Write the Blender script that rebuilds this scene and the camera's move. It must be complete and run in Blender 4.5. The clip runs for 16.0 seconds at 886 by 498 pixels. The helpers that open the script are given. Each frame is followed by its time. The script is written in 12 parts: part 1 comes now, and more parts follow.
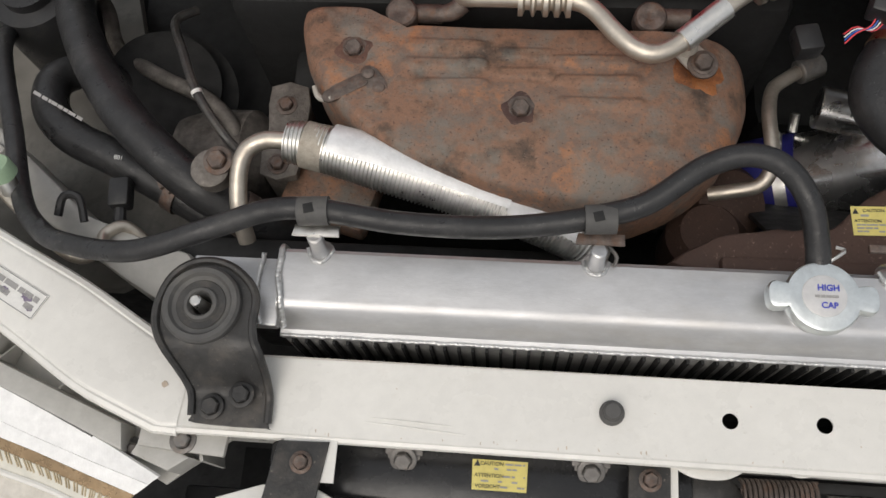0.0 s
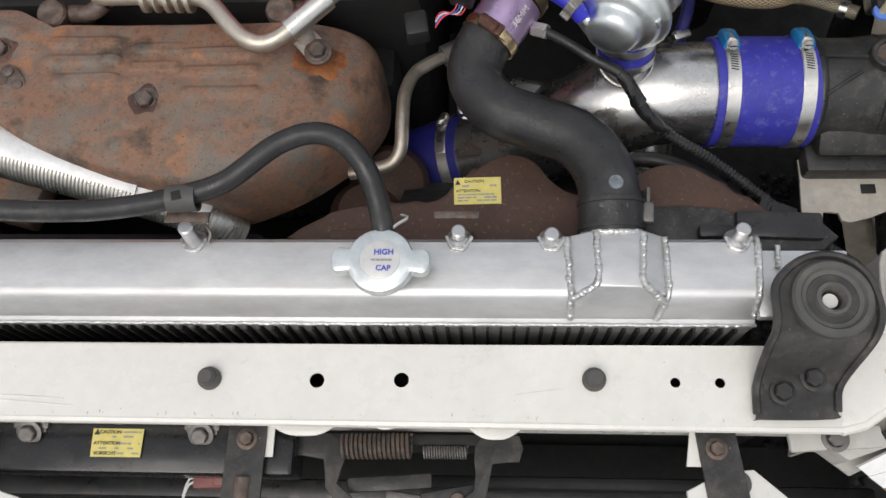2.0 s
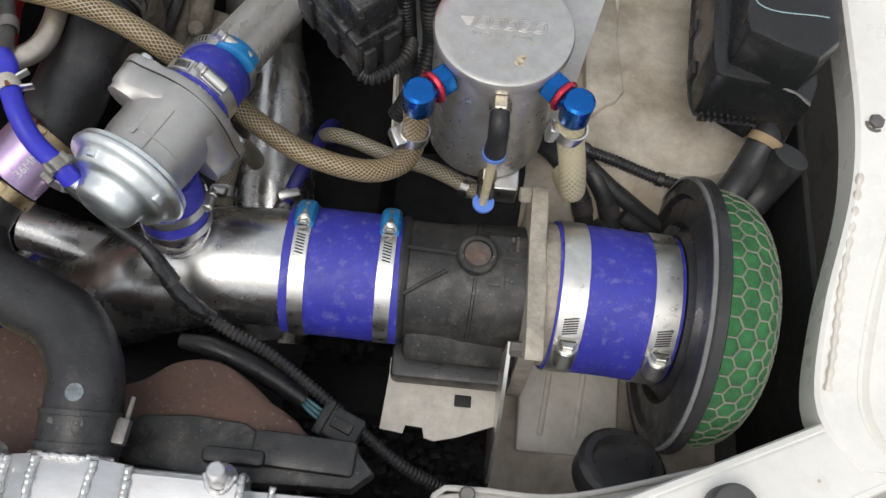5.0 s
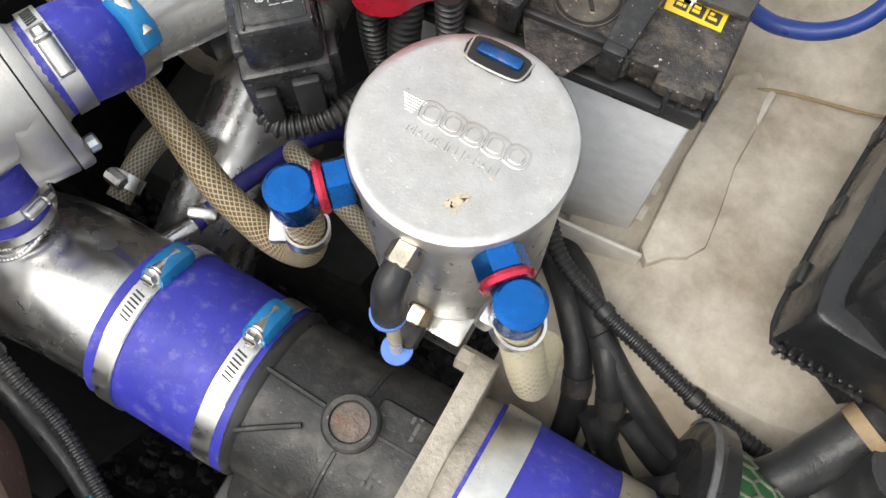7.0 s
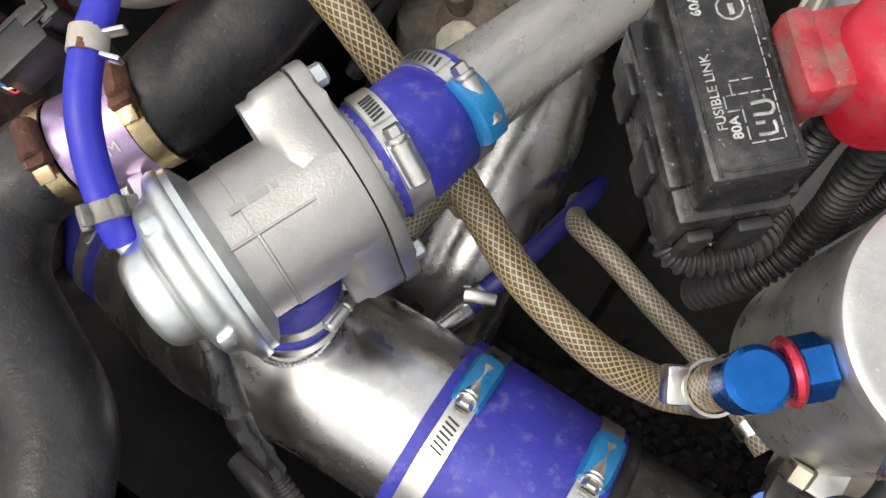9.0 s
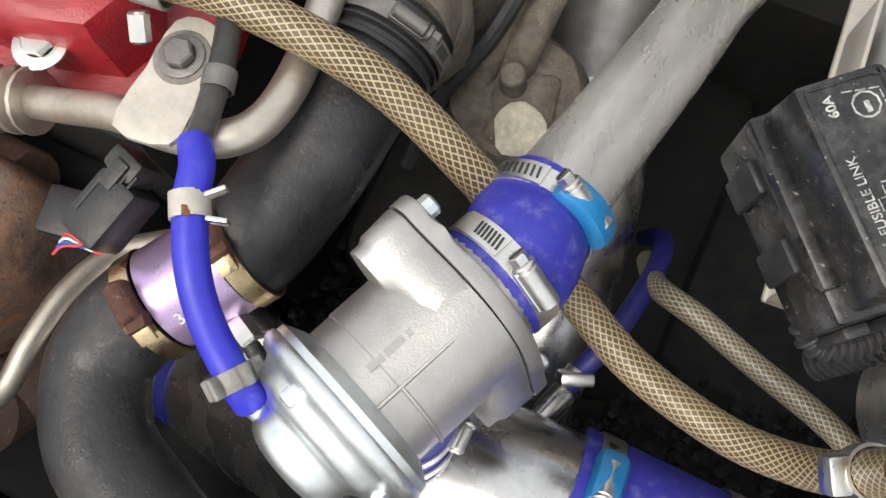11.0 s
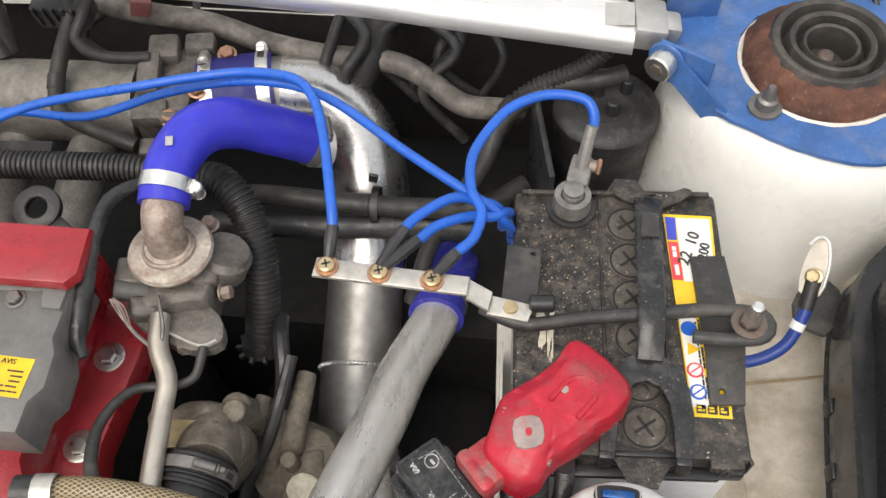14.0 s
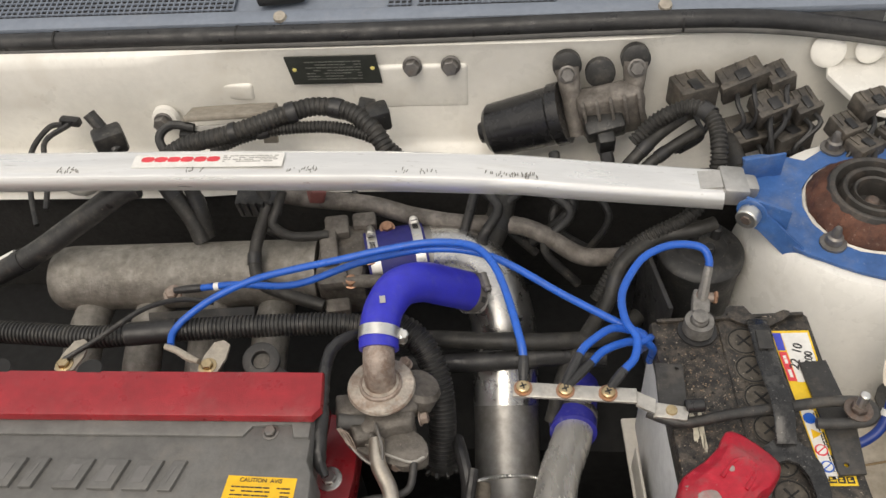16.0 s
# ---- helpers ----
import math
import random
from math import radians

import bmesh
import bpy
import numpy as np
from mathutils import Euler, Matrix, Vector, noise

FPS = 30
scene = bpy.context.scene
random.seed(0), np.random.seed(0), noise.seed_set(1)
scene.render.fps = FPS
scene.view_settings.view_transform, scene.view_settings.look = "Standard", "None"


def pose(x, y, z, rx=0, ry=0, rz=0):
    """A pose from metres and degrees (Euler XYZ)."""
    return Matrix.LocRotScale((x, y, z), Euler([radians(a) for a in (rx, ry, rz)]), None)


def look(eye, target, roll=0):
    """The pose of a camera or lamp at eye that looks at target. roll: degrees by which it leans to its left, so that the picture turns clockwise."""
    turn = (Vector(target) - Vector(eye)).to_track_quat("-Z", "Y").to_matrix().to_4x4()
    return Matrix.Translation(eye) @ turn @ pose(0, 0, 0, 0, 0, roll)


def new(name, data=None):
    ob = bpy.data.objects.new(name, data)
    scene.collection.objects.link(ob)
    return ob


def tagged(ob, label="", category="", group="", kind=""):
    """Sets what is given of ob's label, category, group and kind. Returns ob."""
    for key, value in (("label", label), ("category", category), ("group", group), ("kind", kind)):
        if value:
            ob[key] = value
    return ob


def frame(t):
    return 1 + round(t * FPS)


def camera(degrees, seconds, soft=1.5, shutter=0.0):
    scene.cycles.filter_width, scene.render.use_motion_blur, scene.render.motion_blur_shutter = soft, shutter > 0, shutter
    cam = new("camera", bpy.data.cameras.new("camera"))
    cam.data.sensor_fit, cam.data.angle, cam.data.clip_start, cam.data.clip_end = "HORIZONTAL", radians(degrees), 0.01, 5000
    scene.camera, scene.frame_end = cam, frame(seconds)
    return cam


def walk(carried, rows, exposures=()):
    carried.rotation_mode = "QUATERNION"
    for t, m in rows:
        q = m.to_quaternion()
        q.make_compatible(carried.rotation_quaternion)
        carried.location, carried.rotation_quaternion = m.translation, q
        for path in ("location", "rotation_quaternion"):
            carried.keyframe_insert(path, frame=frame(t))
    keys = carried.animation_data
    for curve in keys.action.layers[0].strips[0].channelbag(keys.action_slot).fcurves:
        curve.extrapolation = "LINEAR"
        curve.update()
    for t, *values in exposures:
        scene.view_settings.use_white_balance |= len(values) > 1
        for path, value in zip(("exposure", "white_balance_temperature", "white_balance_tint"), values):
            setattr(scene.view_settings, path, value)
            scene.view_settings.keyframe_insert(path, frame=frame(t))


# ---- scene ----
cam = camera(55.3, 16.0)
PATH = [
    (0, (0.065, -0.042, 1.457), (-0.111, 0.636, -0.416), -11.1),
    (0.5, (0.14, -0.059, 1.487), (-0.012, 0.621, -0.388), -10.9),
    (1, (0.226, -0.065, 1.491), (0.081, 0.616, -0.383), -10.8),
    (1.5, (0.314, -0.065, 1.49), (0.175, 0.618, -0.385), -10.7),
    (2, (0.381, -0.066, 1.478), (0.266, 0.619, -0.398), -8.9),
    (2.5, (0.46, -0.053, 1.476), (0.4, 0.621, -0.406), -5.2),
    (3, (0.54, -0.036, 1.463), (0.545, 0.653, -0.415), -3.0),
    (3.5, (0.579, -0.008, 1.457), (0.686, 0.746, -0.392), 1.7),
    (4, (0.585, 0.023, 1.451), (0.788, 0.853, -0.357), 7.2),
    (4.2, (0.601, 0.035, 1.452), (0.814, 0.901, -0.338), 8.2),
    (6.3, (0.828, 0.288, 1.261), (0.539, 0.843, -0.638), -2.3),
    (6.5, (0.829, 0.317, 1.255), (0.527, 0.86, -0.646), -2.7),
    (7, (0.816, 0.357, 1.243), (0.496, 0.89, -0.657), -1.4),
    (7.5, (0.768, 0.372, 1.245), (0.431, 0.902, -0.655), -1.9),
    (8, (0.711, 0.374, 1.235), (0.38, 0.867, -0.675), -4.1),
    (8.5, (0.671, 0.362, 1.227), (0.355, 0.793, -0.701), -5.8),
    (9, (0.624, 0.369, 1.195), (0.298, 0.738, -0.743), -8.8),
    (9.2, (0.605, 0.373, 1.186), (0.268, 0.717, -0.755), -10.5),
    (11.5, (0.549, 0.387, 1.215), (0.286, 0.865, -0.709), -9.6),
    (12, (0.59, 0.404, 1.287), (0.362, 1.005, -0.606), -7.6),
    (12.5, (0.62, 0.393, 1.359), (0.418, 1.093, -0.504), -6.9),
    (13, (0.657, 0.384, 1.426), (0.484, 1.217, -0.385), -5.1),
    (13.5, (0.671, 0.377, 1.469), (0.505, 1.334, -0.28), -3.9),
    (14, (0.667, 0.371, 1.479), (0.471, 1.412, -0.218), -4.5),
    (14.5, (0.663, 0.378, 1.507), (0.444, 1.512, -0.126), -5.2),
    (15, (0.694, 0.343, 1.543), (0.461, 1.562, -0.025), -5.4),
    (15.5, (0.654, 0.294, 1.583), (0.416, 1.565, 0.057), -6.3),
    (16, (0.525, 0.242, 1.638), (0.33, 1.557, 0.144), -6.5),
]
EXPOSURES = [(0.0, -0.5, 6600, 10), (1.0, -0.36, 6500, 10), (2.5, -0.33, 6400, 10), (4.0, -0.4, 6300, 10), (6.5, 0.46, 6500, 8), (7.2, 0.5, 6500, 8), (8.0, 0.46, 6600, 9), (9.0, 0.32, 6700, 9), (11.5, 0.46, 6600, 9), (12.5, 0.5, 6650, 9), (13.5, 0.4, 6700, 9), (15.0, 0.14, 6700, 10), (15.5, -0.04, 6850, 10), (16.0, -0.14, 7000, 10)]
walk(cam, [(t, look(eye, target, roll)) for t, eye, target, roll in PATH], EXPOSURES)

# ---- light: a bright, lightly overcast day ----
world = bpy.data.worlds.new("sky")
scene.world = world
world.use_nodes = True
wn = world.node_tree.nodes
sky = wn.new("ShaderNodeTexSky")
sky.sky_type, sky.sun_disc = "NISHITA", False
sky.sun_elevation, sky.sun_rotation = radians(55), radians(200)
sky.air_density, sky.dust_density, sky.ozone_density = 1.0, 6.0, 1.0
veil = wn.new("ShaderNodeMix")  # thin bright cloud over the whole sky
veil.data_type = "RGBA"
veil.inputs[0].default_value = 0.72
veil.inputs[7].default_value = (7.6, 7.7, 7.8, 1)
world.node_tree.links.new(sky.outputs[0], veil.inputs[6])
world.node_tree.links.new(veil.outputs[2], wn["Background"].inputs[0])
wn["Background"].inputs[1].default_value = 0.13
sun_data = bpy.data.lights.new("sun", "SUN")
sun_data.energy, sun_data.angle, sun_data.color = 1.5, radians(40), (1.0, 0.96, 0.9)
sun = new("sun", sun_data)
sun.matrix_world = look((0.3 - 0.35, 0.4 - 1.0, 3.0), (0.4, 0.5, 0.8))


# ---- materials ----
def nodes_of(name):
    m = bpy.data.materials.new(name)
    m.use_nodes = True
    nt = m.node_tree
    return m, nt, nt.nodes["Principled BSDF"], nt.nodes, nt.links


def rgb(c, k=1.0):
    return (min(1, c[0] * k), min(1, c[1] * k), min(1, c[2] * k), 1)


def ramp(nodes, links, source, stops):
    r = nodes.new("ShaderNodeValToRGB")
    els = r.color_ramp.elements
    while len(els) < len(stops):
        els.new(0.5)
    for e, (p, c) in zip(els, stops):
        e.position, e.color = p, c if len(c) == 4 else (*c, 1)
    links.new(source, r.inputs[0])
    return r.outputs[0]


def mat(name, col, rough=0.5, metal=0.0, var=0.18, scale=30.0, bump=0.15, fine=350.0, dirt=None, dirt_amount=0.5, dirt_scale=18.0,
        stretch=(1, 1, 1), coat=0.0, rvar=0.12, specks=None, speckle=0.3, mottle=0.09):
    """Base colour with two scales of variation, dirt patches, fine relief and uneven gloss."""
    m, nt, b, nodes, links = nodes_of(name)
    tc = nodes.new("ShaderNodeTexCoord")
    mp = nodes.new("ShaderNodeMapping")
    mp.inputs["Scale"].default_value = stretch
    links.new(tc.outputs["Object"], mp.inputs[0])
    co = mp.outputs[0]

    def noisy(s, detail=5.0, r=0.6):
        n = nodes.new("ShaderNodeTexNoise")
        n.inputs["Scale"].default_value, n.inputs["Detail"].default_value, n.inputs["Roughness"].default_value = s, detail, r
        links.new(co, n.inputs["Vector"])
        return n.outputs[0]

    big, small = noisy(scale), noisy(fine, 3.0, 0.7)
    colour = ramp(nodes, links, big, [(0.3, rgb(col, 1 - var)), (0.7, rgb(col, 1 + var))])
    mid = noisy(88.0, 9.0, 0.68)
    blotch = nodes.new("ShaderNodeMix")
    blotch.data_type, blotch.blend_type = "RGBA", "MULTIPLY"
    blotch.inputs[0].default_value = 1.0
    links.new(colour, blotch.inputs[6])
    links.new(ramp(nodes, links, mid, [(0.32, rgb((1 - mottle,) * 3)), (0.68, (1 + mottle, 1 + mottle, 1 + mottle))]), blotch.inputs[7])
    colour = blotch.outputs[2]
    if dirt:
        k = 0.62 - 0.3 * dirt_amount
        f = ramp(nodes, links, noisy(dirt_scale, 8.0, 0.7), [(k, (0, 0, 0)), (k + 0.22, (1, 1, 1))])
        mix = nodes.new("ShaderNodeMix")
        mix.data_type = "RGBA"
        mix.inputs[7].default_value = rgb(dirt)
        mul = nodes.new("ShaderNodeMath")
        mul.operation = "MULTIPLY"
        mul.inputs[1].default_value = min(1.0, 0.35 + dirt_amount * 0.6)
        links.new(f, mul.inputs[0])
        links.new(mul.outputs[0], mix.inputs[0])
        links.new(colour, mix.inputs[6])
        colour = mix.outputs[2]
    if specks:
        f = ramp(nodes, links, noisy(420.0, 2.0, 0.5), [(0.68, (0, 0, 0)), (0.76, (speckle, speckle, speckle))])
        mix = nodes.new("ShaderNodeMix")
        mix.data_type = "RGBA"
        mix.inputs[7].default_value = rgb(specks)
        links.new(f, mix.inputs[0])
        links.new(colour, mix.inputs[6])
        colour = mix.outputs[2]
    links.new(colour, b.inputs["Base Color"])
    lo, hi = max(0.03, rough - rvar), min(1.0, rough + rvar)
    links.new(ramp(nodes, links, noisy(scale * 2.3), [(0.3, (lo, lo, lo)), (0.7, (hi, hi, hi))]), b.inputs["Roughness"])
    b.inputs["Metallic"].default_value = metal
    b.inputs["Coat Weight"].default_value = coat
    bp = nodes.new("ShaderNodeBump")
    bp.inputs["Strength"].default_value, bp.inputs["Distance"].default_value = bump, 0.001
    links.new(small, bp.inputs["Height"])
    wide = nodes.new("ShaderNodeBump")  # shallow dents and waves under the fine grain
    wide.inputs["Strength"].default_value, wide.inputs["Distance"].default_value = bump * 0.45, 0.0025
    links.new(mid, wide.inputs["Height"])
    links.new(wide.outputs[0], bp.inputs["Normal"])
    links.new(bp.outputs[0], b.inputs["Normal"])
    return m


def braid_mat(name, thread, ground, pitch, width):
    """Crossed threads that wind round a hose; the hose's UV holds metres round and along it."""
    m, nt, b, nodes, links = nodes_of(name)
    uv = nodes.new("ShaderNodeUVMap")
    sep = nodes.new("ShaderNodeSeparateXYZ")
    links.new(uv.outputs[0], sep.inputs[0])

    def op(kind, a, c):
        n = nodes.new("ShaderNodeMath")
        n.operation = kind
        for i, v in enumerate((a, c)):
            if isinstance(v, (int, float)):
                n.inputs[i].default_value = v
            elif v is not None:
                links.new(v, n.inputs[i])
        return n.outputs[0]

    outs = []
    for sign in (1, -1):
        d = op("ADD", op("MULTIPLY", sep.outputs[0], sign * 1.0), op("MULTIPLY", sep.outputs[1], 0.62))
        w = op("ABSOLUTE", op("SINE", op("MULTIPLY", d, math.pi / pitch), None), None)
        outs.append(op("GREATER_THAN", w, 1 - width))
    f = op("MAXIMUM", outs[0], outs[1])
    n = nodes.new("ShaderNodeTexNoise")
    n.inputs["Scale"].default_value = 25
    tc = nodes.new("ShaderNodeTexCoord")
    links.new(tc.outputs["Object"], n.inputs["Vector"])
    g = ramp(nodes, links, n.outputs[0], [(0.3, rgb(ground, 0.6)), (0.7, rgb(ground, 1.3))])
    mix = nodes.new("ShaderNodeMix")
    mix.data_type = "RGBA"
    links.new(f, mix.inputs[0])
    links.new(g, mix.inputs[6])
    mix.inputs[7].default_value = rgb(thread)
    links.new(mix.outputs[2], b.inputs["Base Color"])
    b.inputs["Roughness"].default_value = 0.38
    bp = nodes.new("ShaderNodeBump")
    bp.inputs["Strength"].default_value, bp.inputs["Distance"].default_value = 0.5, 0.0006
    links.new(f, bp.inputs["Height"])
    links.new(bp.outputs[0], b.inputs["Normal"])
    return m


def rust_mat(name, stops, scale, bump, bare=None):
    """Rust in several tones with pits; bare: a second tone of cooler metal in wide patches."""
    m, nt, b, nodes, links = nodes_of(name)
    tc = nodes.new("ShaderNodeTexCoord")
    outs = []
    for s, d, r in ((scale, 9, 0.72), (260, 4, 0.7), (scale * 0.35, 3, 0.5), (scale * 0.55, 6, 0.65), (420, 2, 0.6)):
        n = nodes.new("ShaderNodeTexNoise")
        n.inputs["Scale"].default_value, n.inputs["Detail"].default_value, n.inputs["Roughness"].default_value = s, d, r
        mp = nodes.new("ShaderNodeMapping")
        mp.inputs["Location"].default_value = (s * 0.013, 1.7 + s * 0.007, 0.4)
        links.new(tc.outputs["Object"], mp.inputs[0])
        links.new(mp.outputs[0], n.inputs["Vector"])
        outs.append(n.outputs[0])
    add = nodes.new("ShaderNodeMath")
    add.operation = "ADD"
    half = nodes.new("ShaderNodeMath")
    half.operation = "MULTIPLY"
    half.inputs[1].default_value = 0.5
    links.new(outs[0], add.inputs[0])
    links.new(outs[2], add.inputs[1])
    links.new(add.outputs[0], half.inputs[0])
    colour = ramp(nodes, links, half.outputs[0], stops)

    def over(fac, value):
        mix = nodes.new("ShaderNodeMix")
        mix.data_type = "RGBA"
        links.new(fac, mix.inputs[0])
        links.new(colour, mix.inputs[6])
        mix.inputs[7].default_value = (*value, 1)
        return mix.outputs[2]

    if bare:
        colour = over(ramp(nodes, links, outs[3], [(0.48, (0, 0, 0)), (0.62, (0.75, 0.75, 0.75))]), bare)
    colour = over(ramp(nodes, links, outs[1], [(0.6, (0, 0, 0)), (0.74, (0.6, 0.6, 0.6))]), (0.36, 0.26, 0.2))
    colour = over(ramp(nodes, links, outs[4], [(0.3, (0.7, 0.7, 0.7)), (0.38, (0, 0, 0))]), (0.05, 0.03, 0.025))
    links.new(colour, b.inputs["Base Color"])
    b.inputs["Roughness"].default_value, b.inputs["Metallic"].default_value = 0.7, 0.15
    bp = nodes.new("ShaderNodeBump")
    bp.inputs["Strength"].default_value, bp.inputs["Distance"].default_value = bump, 0.001
    links.new(outs[1], bp.inputs["Height"])
    links.new(bp.outputs[0], b.inputs["Normal"])
    return m


GREY_DIRT, BROWN_DIRT, DUST = (0.16, 0.14, 0.12), (0.2, 0.13, 0.08), (0.36, 0.33, 0.28)
WHITE = mat("white_paint", (0.77, 0.755, 0.71), 0.32, var=0.05, scale=9, bump=0.04, dirt=(0.5, 0.46, 0.38), dirt_amount=0.14, dirt_scale=14, coat=0.3, specks=(0.62, 0.6, 0.54), mottle=0.035)
CREAM = mat("dirty_white_paint", (0.66, 0.625, 0.56), 0.42, var=0.1, scale=7, bump=0.06, dirt=(0.27, 0.225, 0.165), dirt_amount=0.36, dirt_scale=9)
ALU = mat("brushed_aluminium", (0.62, 0.62, 0.625), 0.43, 0.9, var=0.13, scale=6, bump=0.1, fine=600, stretch=(0.4, 1, 1), rvar=0.16, dirt=(0.5, 0.46, 0.4), dirt_amount=0.36, dirt_scale=9, specks=(0.78, 0.78, 0.77), speckle=0.25)
WELD = mat("weld_bead", (0.66, 0.66, 0.65), 0.36, 0.95, var=0.14, scale=90, bump=0.3, dirt=(0.4, 0.38, 0.35), dirt_amount=0.25, dirt_scale=120)
POLISHED = mat("polished_aluminium", (0.6, 0.595, 0.585), 0.27, 0.97, var=0.1, scale=16, bump=0.05, rvar=0.1, dirt=(0.42, 0.41, 0.39), dirt_amount=0.3, dirt_scale=14, mottle=0.1)
DULLPIPE = mat("dull_aluminium_pipe", (0.76, 0.74, 0.7), 0.3, 0.62, var=0.12, scale=10, bump=0.08, stretch=(2.5, 0.5, 1), rvar=0.14, dirt=(0.55, 0.52, 0.46), dirt_amount=0.3, dirt_scale=18)
CASTALU = mat("cast_aluminium", (0.52, 0.51, 0.49), 0.5, 0.85, var=0.1, scale=40, bump=0.35, fine=700)
BOVALU = mat("machined_cast_aluminium", (0.5, 0.485, 0.465), 0.42, 0.9, var=0.08, scale=30, bump=0.22, fine=900, mottle=0.06)
DIRTYCAST = mat("grimy_cast_metal", (0.22, 0.2, 0.18), 0.62, 0.45, var=0.25, scale=30, bump=0.7, fine=260, dirt=(0.07, 0.06, 0.05), dirt_amount=0.5, dirt_scale=35, specks=(0.36, 0.33, 0.28), mottle=0.3)
ZINC = mat("zinc_plated_steel", (0.78, 0.82, 0.82), 0.38, 1.0, var=0.08, scale=22, bump=0.06, rvar=0.1, dirt=(0.55, 0.56, 0.54), dirt_amount=0.25, dirt_scale=30)
STEEL = mat("stainless_steel", (0.72, 0.71, 0.68), 0.36, 1.0, var=0.08, scale=50, bump=0.06, dirt=(0.38, 0.34, 0.28), dirt_amount=0.15)
TANPIPE = mat("warm_plated_pipe", (0.56, 0.51, 0.44), 0.42, 0.85, var=0.12, scale=35, bump=0.15, dirt=(0.28, 0.24, 0.19), dirt_amount=0.35, dirt_scale=40)
RUSTBOLT = mat("rusty_bolt_steel", (0.15, 0.122, 0.107), 0.58, 0.6, var=0.3, scale=110, bump=0.5, dirt=(0.17, 0.075, 0.036), dirt_amount=0.45, dirt_scale=90, mottle=0.3)
DARKBOLT = mat("dark_bolt_steel", (0.2, 0.19, 0.18), 0.5, 0.7, var=0.2, scale=90, bump=0.3, dirt=(0.3, 0.22, 0.16), dirt_amount=0.25, dirt_scale=60)
RUBBER = mat("black_rubber_hose", (0.023, 0.023, 0.024), 0.42, var=0.3, scale=25, bump=0.4, fine=260, dirt=(0.085, 0.082, 0.078), dirt_amount=0.27, dirt_scale=26, specks=(0.19, 0.185, 0.18), speckle=0.35, rvar=0.2, mottle=0.2)
SOFTRUBBER = mat("aged_grey_rubber", (0.085, 0.083, 0.08), 0.6, var=0.2, scale=30, bump=0.25, dirt=(0.17, 0.16, 0.14), dirt_amount=0.3)
BLACKPL = mat("black_plastic", (0.022, 0.022, 0.023), 0.4, var=0.3, scale=24, bump=0.2, fine=500, dirt=(0.085, 0.08, 0.07), dirt_amount=0.3, dirt_scale=30, rvar=0.18)
DUSTYPL = mat("dusty_black_plastic", (0.026, 0.026, 0.026), 0.44, var=0.35, scale=24, bump=0.4, fine=420, dirt=(0.13, 0.118, 0.1), dirt_amount=0.36, dirt_scale=48, specks=(0.28, 0.25, 0.21), speckle=0.55, rvar=0.18, mottle=0.25)
BLACKPAINT = mat("worn_black_paint", (0.036, 0.035, 0.034), 0.46, var=0.3, scale=22, bump=0.35, fine=260, dirt=(0.125, 0.108, 0.09), dirt_amount=0.4, dirt_scale=36, specks=(0.24, 0.21, 0.17), speckle=0.5, rvar=0.16, mottle=0.22)
GREYPL = mat("grey_plastic", (0.47, 0.46, 0.43), 0.5, var=0.08, scale=12, bump=0.1, dirt=(0.26, 0.24, 0.2), dirt_amount=0.26, mottle=0.07)
COVERGREY = mat("grey_engine_cover", (0.15, 0.147, 0.14), 0.44, 0.2, var=0.16, scale=16, bump=0.25, dirt=(0.24, 0.22, 0.19), dirt_amount=0.28, dirt_scale=24, mottle=0.14)
REDPAINT = mat("red_crackle_paint", (0.31, 0.014, 0.022), 0.34, var=0.2, scale=20, bump=0.4, fine=600, dirt=(0.36, 0.11, 0.11), dirt_amount=0.3, dirt_scale=14, coat=0.25, mottle=0.12)
REDRUBBER = mat("red_soft_plastic", (0.43, 0.012, 0.03), 0.38, var=0.16, scale=22, bump=0.22, dirt=(0.2, 0.12, 0.115), dirt_amount=0.46, dirt_scale=34, specks=(0.4, 0.3, 0.28), speckle=0.3, rvar=0.16, mottle=0.16)
SILICONE = mat("blue_silicone", (0.037, 0.038, 0.36), 0.5, var=0.16, scale=28, bump=0.25, fine=420, dirt=(0.26, 0.26, 0.46), dirt_amount=0.3, dirt_scale=120, rvar=0.15)
SILICONE2 = mat("bright_blue_silicone", (0.029, 0.031, 0.47), 0.4, var=0.1, scale=20, bump=0.12, dirt=(0.12, 0.12, 0.4), dirt_amount=0.2, dirt_scale=60, mottle=0.1)
# navy deepened to carry the shade over the turbo hose
NAVY = mat("navy_silicone_with_shade", (0.018, 0.018, 0.17), 0.5, var=0.2, scale=25, bump=0.15, dirt=(0.06, 0.06, 0.11), dirt_amount=0.3)
BLUEWIRE = mat("blue_cable_sheath", (0.016, 0.11, 0.52), 0.34, var=0.1, scale=30, bump=0.05, dirt=(0.1, 0.16, 0.34), dirt_amount=0.16, mottle=0.12)
BLUEPAINT = mat("worn_blue_paint", (0.045, 0.125, 0.34), 0.4, var=0.2, scale=16, bump=0.15, dirt=(0.2, 0.22, 0.27), dirt_amount=0.42, dirt_scale=26, specks=(0.4, 0.42, 0.46), speckle=0.4, mottle=0.16)
ANOBLUE = mat("blue_anodised_aluminium", (0.012, 0.13, 0.46), 0.24, 0.85, var=0.2, scale=40, bump=0.08, dirt=(0.03, 0.06, 0.12), dirt_amount=0.35, dirt_scale=80)
ANORED = mat("red_anodised_aluminium", (0.6, 0.04, 0.08), 0.3, 0.7, var=0.1, scale=40, bump=0.05)
